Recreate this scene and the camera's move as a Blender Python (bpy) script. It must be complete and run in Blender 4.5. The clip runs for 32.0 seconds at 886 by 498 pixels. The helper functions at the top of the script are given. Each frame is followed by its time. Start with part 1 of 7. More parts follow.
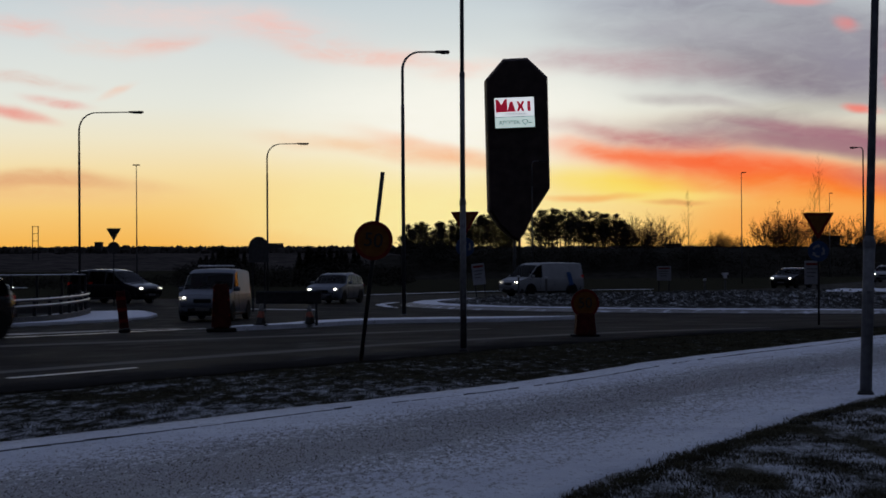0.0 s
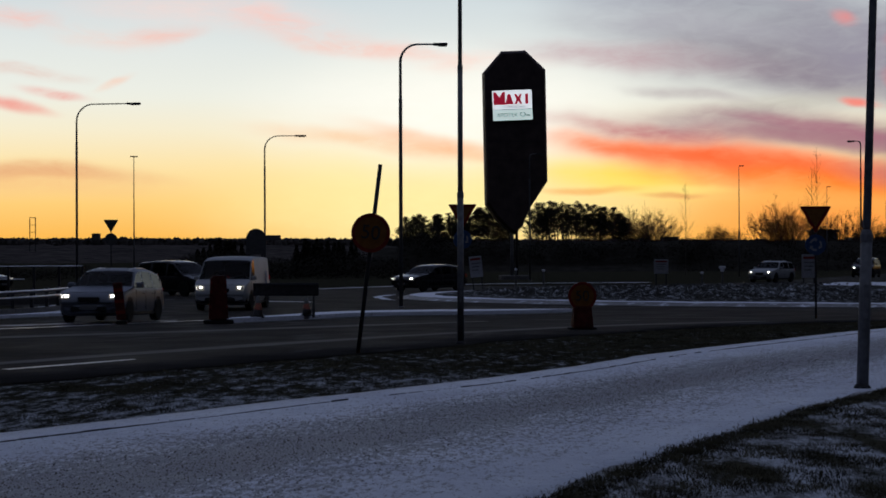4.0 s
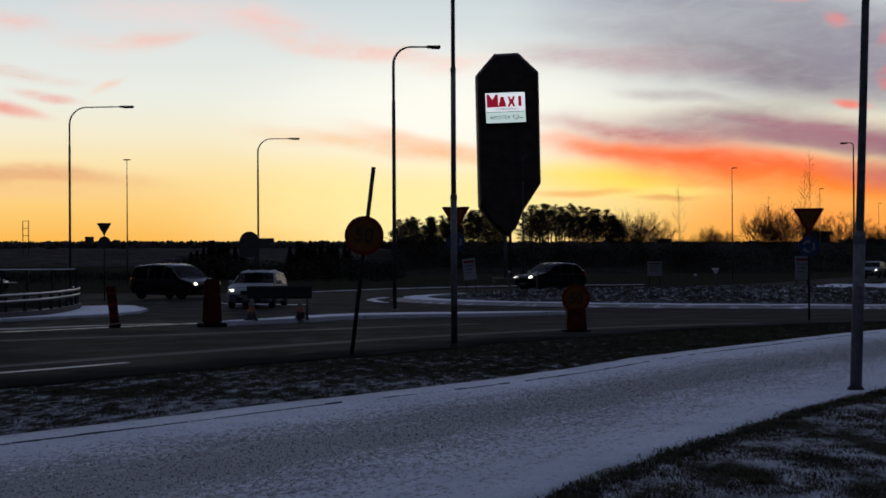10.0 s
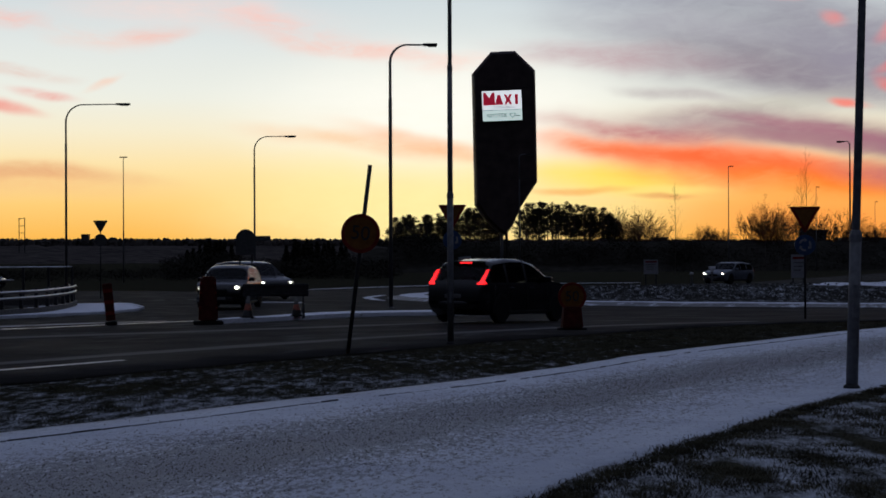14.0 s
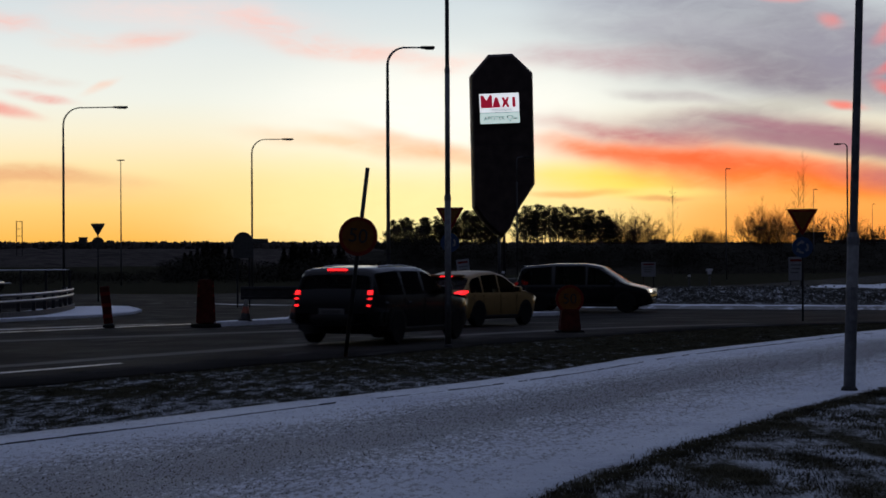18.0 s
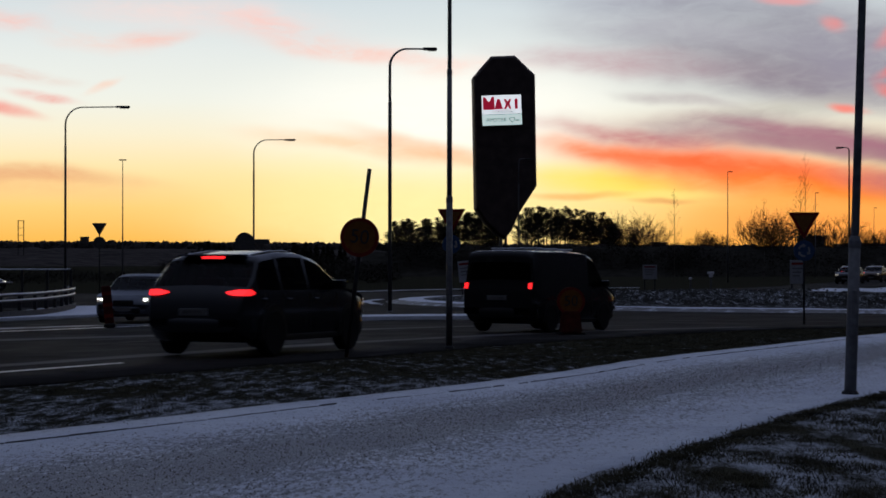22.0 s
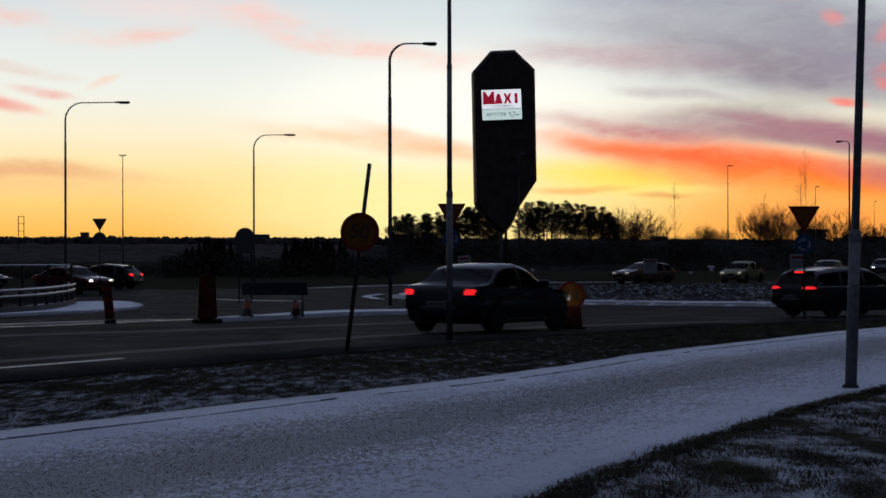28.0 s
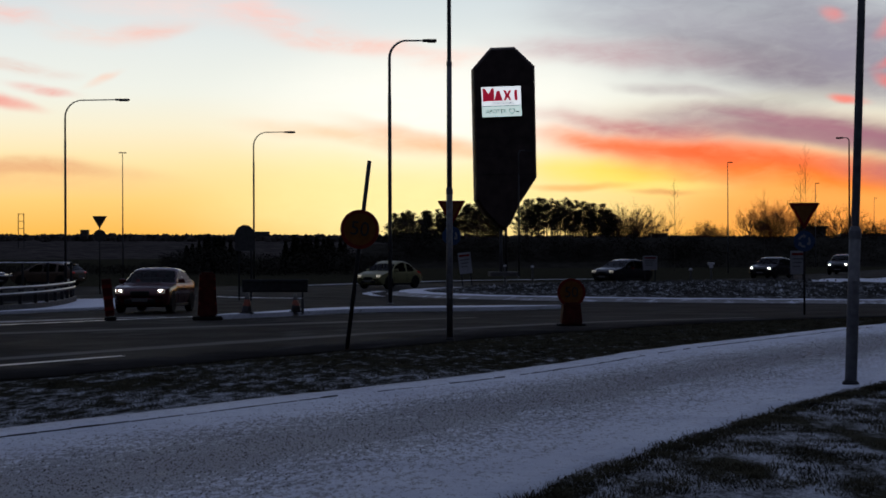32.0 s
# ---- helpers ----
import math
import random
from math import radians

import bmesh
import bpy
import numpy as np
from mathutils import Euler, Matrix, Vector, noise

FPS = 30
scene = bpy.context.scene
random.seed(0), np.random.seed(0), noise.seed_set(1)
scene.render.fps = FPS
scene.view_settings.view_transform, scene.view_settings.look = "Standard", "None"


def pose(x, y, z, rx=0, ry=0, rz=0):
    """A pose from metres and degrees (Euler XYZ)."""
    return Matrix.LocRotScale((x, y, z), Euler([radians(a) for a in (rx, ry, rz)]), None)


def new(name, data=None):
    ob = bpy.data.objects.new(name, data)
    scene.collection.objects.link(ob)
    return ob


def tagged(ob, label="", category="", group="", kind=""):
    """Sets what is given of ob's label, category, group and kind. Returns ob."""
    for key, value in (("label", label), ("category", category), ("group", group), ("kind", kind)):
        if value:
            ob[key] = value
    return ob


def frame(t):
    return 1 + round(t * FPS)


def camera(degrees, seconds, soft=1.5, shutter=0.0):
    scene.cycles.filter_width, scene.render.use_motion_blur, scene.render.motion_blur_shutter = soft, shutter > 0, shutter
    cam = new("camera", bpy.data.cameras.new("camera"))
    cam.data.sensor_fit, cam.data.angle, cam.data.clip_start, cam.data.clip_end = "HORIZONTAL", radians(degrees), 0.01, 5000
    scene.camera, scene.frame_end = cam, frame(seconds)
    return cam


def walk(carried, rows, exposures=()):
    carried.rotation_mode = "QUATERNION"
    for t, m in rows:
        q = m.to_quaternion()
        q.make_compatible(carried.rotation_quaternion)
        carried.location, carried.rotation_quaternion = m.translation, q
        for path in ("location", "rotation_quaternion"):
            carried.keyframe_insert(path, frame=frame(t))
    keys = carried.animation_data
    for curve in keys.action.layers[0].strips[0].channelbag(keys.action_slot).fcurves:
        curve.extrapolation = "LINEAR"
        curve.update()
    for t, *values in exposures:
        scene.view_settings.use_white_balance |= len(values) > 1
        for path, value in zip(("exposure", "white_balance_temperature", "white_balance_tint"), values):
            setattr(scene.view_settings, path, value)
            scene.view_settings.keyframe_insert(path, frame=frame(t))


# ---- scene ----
# The eye stands at chest height beside a snowy path; it pans and tilts a little.
EYE_Z = 2.0
SIGHT = 3000.0
FOCAL = SIGHT / 784.0
cam = camera(2 * math.degrees(math.atan(1 / FOCAL)), 32.0, soft=1.7, shutter=0.35)


def aim(turn, tilt, lean):
    """The camera's pose: degrees turned left, tilted up and leaned from its rest."""
    return pose(0, 0, EYE_Z, 90.267 + tilt, 0, turn) @ pose(0, 0, 0, 0, 0, lean)


walk(cam, [
    (0, aim(0.4633, 0.2147, -0.382)),
    (0.5, aim(0.4433, 0.1373, -0.330)),
    (1, aim(0.4467, 0.1107, -0.332)),
    (1.5, aim(0.4153, 0.0807, -0.309)),
    (2, aim(0.3787, 0.0240, -0.291)),
    (2.5, aim(0.3493, -0.0260, -0.207)),
    (3, aim(0.3587, -0.0360, -0.159)),
    (3.5, aim(0.3793, -0.0467, -0.220)),
    (5.5, aim(0.3633, 0.0033, -0.161)),
    (6, aim(0.3693, 0.0013, -0.147)),
    (6.5, aim(0.3727, 0.0113, -0.234)),
    (7, aim(0.3507, -0.0067, -0.234)),
    (7.5, aim(0.3173, -0.0280, -0.174)),
    (8, aim(0.2887, -0.0253, -0.296)),
    (8.5, aim(0.2347, -0.0253, -0.293)),
    (9, aim(0.1980, 0.0313, -0.295)),
    (9.5, aim(0.1740, 0.0333, -0.299)),
    (10, aim(0.1540, 0.0467, -0.335)),
    (10.5, aim(0.1540, 0.0553, -0.294)),
    (11, aim(0.1353, 0.0427, -0.224)),
    (11.5, aim(0.1080, 0.0407, -0.254)),
    (12, aim(0.0813, 0.0407, -0.260)),
    (12.5, aim(0.0853, 0.0260, -0.241)),
    (13, aim(0.0687, 0.0133, -0.211)),
    (13.5, aim(0.0313, -0.0140, -0.232)),
    (14, aim(0.0327, -0.0233, -0.260)),
    (14.5, aim(-0.0233, -0.0327, -0.221)),
    (16.5, aim(-0.0167, -0.0207, -0.250)),
    (17, aim(-0.0267, -0.0327, -0.303)),
    (17.5, aim(-0.0687, 0.0160, -0.200)),
    (18, aim(-0.0493, 0.0673, -0.313)),
    (18.5, aim(-0.0233, 0.1140, -0.259)),
    (19, aim(-0.0193, 0.1060, -0.205)),
    (19.5, aim(-0.0327, 0.0627, 0.055)),
    (20, aim(-0.0313, 0.0053, -0.046)),
    (20.5, aim(-0.0080, -0.0040, -0.149)),
    (21, aim(0.0080, 0.0887, -0.133)),
    (21.5, aim(0.0080, 0.1320, -0.089)),
    (22, aim(0.0000, 0.1167, -0.000)),
    (22.5, aim(-0.0013, 0.0307, 0.020)),
    (23, aim(0.0000, 0.0000, 0.000)),
    (23.5, aim(0.0040, -0.0093, -0.065)),
    (24, aim(0.0067, -0.0347, -0.073)),
    (24.5, aim(0.0093, -0.0067, -0.109)),
    (25, aim(0.0147, 0.0133, -0.201)),
    (25.5, aim(0.0280, 0.0300, -0.175)),
    (27.5, aim(0.0213, -0.0233, -0.194)),
    (28, aim(0.0087, -0.0627, -0.137)),
    (28.5, aim(0.0307, -0.0900, -0.030)),
    (29, aim(0.0100, -0.1073, -0.121)),
    (29.5, aim(0.0100, -0.1040, -0.121)),
    (30, aim(0.0053, -0.1160, -0.165)),
    (30.5, aim(0.0100, -0.1153, -0.128)),
    (31, aim(0.0093, -0.1433, -0.140)),
    (31.5, aim(0.0080, -0.1453, -0.134)),
    (32, aim(0.0080, -0.1627, -0.207)),], exposures=[(0, -0.18), (2, -0.05), (7, -0.08), (12, -0.08), (18, 0.0), (32, 0.0)])

# ---------------------------------------------------------------- world: dusk sky
def lin(r, g, b, a=1.0):
    """Linear colour from display values 0 to 255."""
    c = [v / 255.0 for v in (r, g, b)]
    return tuple(v / 12.92 if v <= 0.04045 else ((v + 0.055) / 1.055) ** 2.4 for v in c) + (a,)


world = bpy.data.worlds.new("dusk")
scene.world = world
world.use_nodes = True
WT = world.node_tree
WT.nodes.clear()


def wnode(kind, **kw):
    n = WT.nodes.new(kind)
    for k, v in kw.items():
        if k == "operation":
            n.operation = v
        elif k == "vector_type":
            n.vector_type = v
        elif k == "interpolation_type":
            n.interpolation_type = v
    return n


def wlink(a, b):
    WT.links.new(a, b)


def wmath(op, a, b=None, clamp=False):
    n = wnode("ShaderNodeMath", operation=op)
    n.use_clamp = clamp
    for i, v in enumerate((a, b)):
        if v is None:
            continue
        if isinstance(v, (int, float)):
            n.inputs[i].default_value = v
        else:
            wlink(v, n.inputs[i])
    return n.outputs[0]


tc = wnode("ShaderNodeTexCoord")
sep = wnode("ShaderNodeSeparateXYZ")
wlink(tc.outputs["Generated"], sep.inputs[0])
azim = wmath("ARCTAN2", sep.outputs[0], sep.outputs[1])
elev = wmath("ARCSINE", sep.outputs[2])
# sky chart: H grows to the right of the sunset, V upwards, one unit = a thousandth of SIGHT
H = wmath("MULTIPLY", azim, SIGHT / 1000)
V = wmath("MULTIPLY", elev, SIGHT / 1000)
chart = wnode("ShaderNodeCombineXYZ")
wlink(H, chart.inputs[0])
wlink(V, chart.inputs[1])
# long horizontal cloud grain, wavy
wmap = wnode("ShaderNodeMapping")
wmap.inputs["Scale"].default_value = (2.2, 9.0, 1.0)
wmap.inputs["Rotation"].default_value = (0, 0, radians(4))
wlink(chart.outputs[0], wmap.inputs[0])
wn = wnode("ShaderNodeTexNoise")
wn.inputs["Scale"].default_value = 2.0
wn.inputs["Detail"].default_value = 6
wn.inputs["Roughness"].default_value = 0.55
wn.inputs["Distortion"].default_value = 0.5
wlink(wmap.outputs[0], wn.inputs["Vector"])
wmap3 = wnode("ShaderNodeMapping")
wmap3.inputs["Scale"].default_value = (7.0, 22.0, 1.0)
wmap3.inputs["Rotation"].default_value = (0, 0, radians(-9))
wlink(chart.outputs[0], wmap3.inputs[0])
wn3 = wnode("ShaderNodeTexNoise")
wn3.inputs["Scale"].default_value = 2.0
wn3.inputs["Detail"].default_value = 8
wn3.inputs["Roughness"].default_value = 0.62
wn3.inputs["Distortion"].default_value = 0.8
wlink(wmap3.outputs[0], wn3.inputs["Vector"])
grain = wmath("ADD", wmath("MULTIPLY", wn.outputs["Fac"], 0.5), wmath("MULTIPLY", wn3.outputs["Fac"], 0.5))
wn2 = wnode("ShaderNodeTexNoise")
wn2.inputs["Scale"].default_value = 3.0
wn2.inputs["Detail"].default_value = 4
wlink(chart.outputs[0], wn2.inputs["Vector"])
# the chart, shaken by noise, so that cloud edges fray
shake = wnode("ShaderNodeVectorMath", operation="SUBTRACT")
wlink(wn2.outputs["Color"], shake.inputs[0])
shake.inputs[1].default_value = (0.5, 0.5, 0.5)
shake2 = wnode("ShaderNodeVectorMath", operation="MULTIPLY")
wlink(shake.outputs[0], shake2.inputs[0])
shake2.inputs[1].default_value = (0.16, 0.07, 0)
frayed = wnode("ShaderNodeVectorMath", operation="ADD")
wlink(chart.outputs[0], frayed.inputs[0])
wlink(shake2.outputs[0], frayed.inputs[1])

ramp = wnode("ShaderNodeValToRGB")
vv = wmath("DIVIDE", elev, 1.5708)
wlink(vv, ramp.inputs[0])
STEPS = [(0.0, (243, 166, 64)), (0.008, (250, 186, 86)), (0.02, (252, 205, 120)), (0.0333, (251, 225, 166)), (0.0466, (244, 234, 204)), (0.060, (234, 236, 226)),
         (0.077, (224, 229, 226)), (0.0965, (206, 216, 220)), (0.14, (140, 154, 180)), (0.25, (97, 106, 134)), (0.6, (103, 113, 144)), (1.0, (114, 124, 153))]
while len(ramp.color_ramp.elements) < len(STEPS):
    ramp.color_ramp.elements.new(0.5)
for e, (p, c) in zip(ramp.color_ramp.elements, STEPS):
    e.position, e.color = p, lin(*c)
sky = ramp.outputs[0]


def mix(fac, a, b, blend="MIX"):
    n = WT.nodes.new("ShaderNodeMix")
    n.data_type, n.blend_type = "RGBA", blend
    wlink(fac, n.inputs[0])
    for i, v in ((6, a), (7, b)):
        if isinstance(v, tuple):
            n.inputs[i].default_value = v
        else:
            wlink(v, n.inputs[i])
    return n.outputs[2]


def cloud(below, x, y, rx, ry, lean, colour, amount, ragged=0.6, contrast=1.0):
    """A soft cloud bank at the sky chart's (x, y), with half axes rx, ry, leaning by degrees."""
    m = wnode("ShaderNodeMapping", vector_type="TEXTURE")
    m.inputs["Location"].default_value = (x, y, 0)
    m.inputs["Rotation"].default_value = (0, 0, radians(lean))
    m.inputs["Scale"].default_value = (rx, ry, 1)
    wlink(frayed.outputs[0], m.inputs[0])
    ln = wnode("ShaderNodeVectorMath", operation="LENGTH")
    wlink(m.outputs[0], ln.inputs[0])
    mr = wnode("ShaderNodeMapRange", interpolation_type="SMOOTHERSTEP")
    for i, v in ((1, 1.0), (2, 0.0), (3, 0.0), (4, amount)):
        mr.inputs[i].default_value = v
    wlink(ln.outputs["Value"], mr.inputs[0])
    g = wmath("MULTIPLY_ADD", grain, 5.0 * contrast)
    g.node.inputs[2].default_value = -1.95 * contrast
    g2 = wmath("MINIMUM", wmath("MAXIMUM", g, 0.0), 1.0)
    k = wmath("ADD", wmath("MULTIPLY", g2, ragged), 1.0 - ragged)
    f = wmath("MULTIPLY", mr.outputs[0], k, clamp=True)
    return mix(f, below, lin(*colour))


def at(px, py):
    return (px - 784) / 1000.0, (455 - py) / 1000.0


for px, py, rx, ry, lean, colour, amount, ragged in (
        (760, 370, .62, .17, 0, (255, 242, 172), .9, .12),
        (790, 200, .52, .16, 0, (255, 253, 242), .95, .15),
        (60, 318, .34, .05, -3, (244, 190, 128), .7, .45),
        (50, 302, .34, .026, -4, (224, 160, 118), .7, .4),
        (640, 255, .30, .026, -8, (250, 198, 150), .65, .4),
        (760, 258, .24, .028, -12, (252, 176, 118), .7, .3),
        (10, 192, .11, .018, -11, (240, 128, 116), .8, .25),
        (330, 30, .42, .05, -3, (246, 214, 206), .55, .7),
        (80, 172, .10, .014, -6, (236, 160, 150), .8, .6),
        (30, 138, .16, .018, -5, (226, 186, 172), .75, .7),
        (190, 152, .06, .012, 20, (250, 190, 160), .45, .7),
        (10, 52, .16, .030, -4, (250, 186, 172), .6, .75),
        (180, 78, .14, .030, -3, (248, 200, 184), .5, .8),
        (270, 70, .10, .022, 3, (252, 178, 158), .55, .6),
        (470, 52, .18, .036, -10, (248, 196, 186), .6, .8),
        (560, 80, .22, .045, -8, (250, 198, 184), .5, .75),
        (640, 100, .22, .024, -5, (250, 192, 176), .6, .6),
        (820, 120, .20, .03, 0, (250, 210, 196), .6, .7),
        (1200, 8, .42, .05, -3, (160, 160, 174), .8, .35),
        (1360, 80, .54, .17, -4, (143, 142, 152), .87, .22),
        (1190, 60, .36, .05, -5, (168, 166, 176), .75, .35),
        (1130, 115, .36, .04, -5, (196, 168, 172), .9, .5),
        (1400, 140, .42, .08, -8, (140, 130, 142), .9, .28),
        (1540, 110, .30, .12, -20, (146, 140, 156), .85, .4),
        (1310, 205, .30, .036, 8, (198, 194, 182), .95, .5),
        (1200, 178, .16, .018, -6, (176, 164, 166), .7, .3),
        (1170, 226, .36, .03, -6, (214, 196, 186), .6, .3),
        (1080, 312, .28, .05, -6, (255, 226, 96), .92, .15),
        (1480, 352, .44, .06, 0, (255, 182, 88), .9, .2),
        (1390, 320, .46, .052, -5, (255, 126, 40), .95, .2),
        (1060, 256, .20, .028, -8, (255, 138, 88), .9, .3),
        (1280, 286, .46, .042, -6, (255, 104, 54), .97, .2),
        (1570, 316, .20, .045, -6, (196, 112, 110), .85, .3),
        (1140, 240, .32, .026, -8, (196, 122, 124), .9, .35),
        (1450, 246, .46, .052, -6, (148, 108, 124), .96, .28),
        (1500, 400, .50, .09, 0, (255, 156, 70), .88, .1),
        (1390, 3, .09, .014, 0, (248, 150, 144), .65, .5),
        (1465, 45, .04, .020, -20, (248, 136, 128), .65, .4),
        (1560, 75, .05, .020, 30, (248, 126, 122), .6, .4),
        (1560, 170, .05, .020, -35, (248, 108, 98), .8, .3),
        (1500, 260, .36, .036, -4, (156, 112, 126), .9, .2),
        (1400, 256, .34, .026, -5, (170, 124, 132), .8, .2),
        (1566, 128, .05, .016, 24, (240, 112, 108), .8, .3),
        (1420, 236, .30, .020, -8, (170, 112, 128), .7, .3),
        (1485, 192, .05, .014, -8, (250, 128, 112), .9, .3),
        (1180, 336, .16, .014, -2, (255, 224, 128), .8, .2),
        (1165, 347, .10, .009, -3, (226, 150, 92), .75, .3),
        (1010, 336, .14, .012, 3, (246, 166, 84), .7, .3),
):
    sky = cloud(sky, *at(px, py), rx, ry, lean, colour, amount, ragged)
# the glow belongs to the sunset's side; away from it the sky is plain blue dusk
side = wnode("ShaderNodeMapRange", interpolation_type="SMOOTHSTEP")
for i, v in ((1, 0.27), (2, 0.75), (3, 0.0), (4, 1.0)):
    side.inputs[i].default_value = v
wlink(wmath("ABSOLUTE", azim), side.inputs[0])
ramp2 = wnode("ShaderNodeValToRGB")
wlink(vv, ramp2.inputs[0])
for e, (p, c) in zip(ramp2.color_ramp.elements, ((0.20, (18, 19, 26)), (0.75, (127, 137, 167)))):
    e.position, e.color = p, lin(*c)
sky = mix(side.outputs[0], sky, ramp2.outputs[0])
bg = wnode("ShaderNodeBackground")
bg.inputs[1].default_value = 1.08
wlink(sky, bg.inputs[0])
wout = wnode("ShaderNodeOutputWorld")
wlink(bg.outputs[0], wout.inputs[0])

# ---------------------------------------------------------------- materials
MATS = {}


def material(name, colour, rough=0.6, metal=0.0, glow=None, power=0.0, grain_scale=0.0, grain_amount=0.3, bump=0.0, stain=None,
             stain_scale=2.0, stain_at=0.55, spec=0.5):
    """A procedural material: base colour with grain, stains of another colour, relief and glow."""
    if name in MATS:
        return MATS[name]
    m = bpy.data.materials.new(name)
    m.use_nodes = True
    nt = m.node_tree
    p = nt.nodes["Principled BSDF"]
    p.inputs["Roughness"].default_value = rough
    p.inputs["Metallic"].default_value = metal
    p.inputs["Specular IOR Level"].default_value = spec
    co = nt.nodes.new("ShaderNodeTexCoord")
    col = None
    p.inputs["Base Color"].default_value = (*colour, 1)
    if grain_scale:
        n = nt.nodes.new("ShaderNodeTexNoise")
        n.inputs["Scale"].default_value = grain_scale
        n.inputs["Detail"].default_value = 6
        nt.links.new(co.outputs["Object"], n.inputs["Vector"])
        r = nt.nodes.new("ShaderNodeValToRGB")
        r.color_ramp.elements[0].position, r.color_ramp.elements[1].position = 0.3, 0.7
        lo, hi = 1 - grain_amount, 1 + grain_amount
        r.color_ramp.elements[0].color = (*[c * lo for c in colour], 1)
        r.color_ramp.elements[1].color = (*[min(1, c * hi) for c in colour], 1)
        nt.links.new(n.outputs["Fac"], r.inputs[0])
        col = r.outputs[0]
        if bump:
            b = nt.nodes.new("ShaderNodeBump")
            b.inputs["Strength"].default_value = bump
            b.inputs["Distance"].default_value = 0.02
            nt.links.new(n.outputs["Fac"], b.inputs["Height"])
            nt.links.new(b.outputs[0], p.inputs["Normal"])
    if stain:
        n2 = nt.nodes.new("ShaderNodeTexNoise")
        n2.inputs["Scale"].default_value = stain_scale
        n2.inputs["Detail"].default_value = 8
        n2.inputs["Roughness"].default_value = 0.65
        nt.links.new(co.outputs["Object"], n2.inputs["Vector"])
        r2 = nt.nodes.new("ShaderNodeMapRange")
        r2.inputs[1].default_value, r2.inputs[2].default_value = stain_at, stain_at + 0.08
        nt.links.new(n2.outputs["Fac"], r2.inputs[0])
        mx = nt.nodes.new("ShaderNodeMix")
        mx.data_type = "RGBA"
        nt.links.new(r2.outputs[0], mx.inputs[0])
        if col:
            nt.links.new(col, mx.inputs[6])
        else:
            mx.inputs[6].default_value = (*colour, 1)
        mx.inputs[7].default_value = (*stain, 1)
        col = mx.outputs[2]
    if col:
        nt.links.new(col, p.inputs["Base Color"])
    if glow:
        p.inputs["Emission Color"].default_value = (*glow, 1)
        p.inputs["Emission Strength"].default_value = power
    MATS[name] = m
    return m


def nodes_of(name):
    m = bpy.data.materials.new(name)
    m.use_nodes = True
    MATS[name] = m
    nt = m.node_tree
    return m, nt, nt.nodes["Principled BSDF"]


def noise_node(nt, vec, scale, detail=6, rough=0.6):
    n = nt.nodes.new("ShaderNodeTexNoise")
    n.inputs["Scale"].default_value, n.inputs["Detail"].default_value, n.inputs["Roughness"].default_value = scale, detail, rough
    nt.links.new(vec, n.inputs["Vector"])
    return n.outputs["Fac"]


def span(nt, value, a, b, lo=0.0, hi=1.0):
    r = nt.nodes.new("ShaderNodeMapRange")
    r.interpolation_type = "SMOOTHSTEP"
    for i, v in ((1, a), (2, b), (3, lo), (4, hi)):
        r.inputs[i].default_value = v
    nt.links.new(value, r.inputs[0])
    return r.outputs[0]


def mixed(nt, fac, a, b):
    n = nt.nodes.new("ShaderNodeMix")
    n.data_type = "RGBA"
    nt.links.new(fac, n.inputs[0])
    for i, v in ((6, a), (7, b)):
        if isinstance(v, tuple):
            n.inputs[i].default_value = (*v[:3], 1)
        else:
            nt.links.new(v, n.inputs[i])
    return n.outputs[2]


def calc(nt, op, a, b):
    n = nt.nodes.new("ShaderNodeMath")
    n.operation = op
    for i, v in enumerate((a, b)):
        if isinstance(v, (int, float)):
            n.inputs[i].default_value = v
        else:
            nt.links.new(v, n.inputs[i])
    return n.outputs[0]


def relief(nt, p, height, strength, distance):
    b = nt.nodes.new("ShaderNodeBump")
    b.inputs["Strength"].default_value, b.inputs["Distance"].default_value = strength, distance
    nt.links.new(height, b.inputs["Height"])
    nt.links.new(b.outputs[0], p.inputs["Normal"])


SNOW = (0.71, 0.76, 0.82)


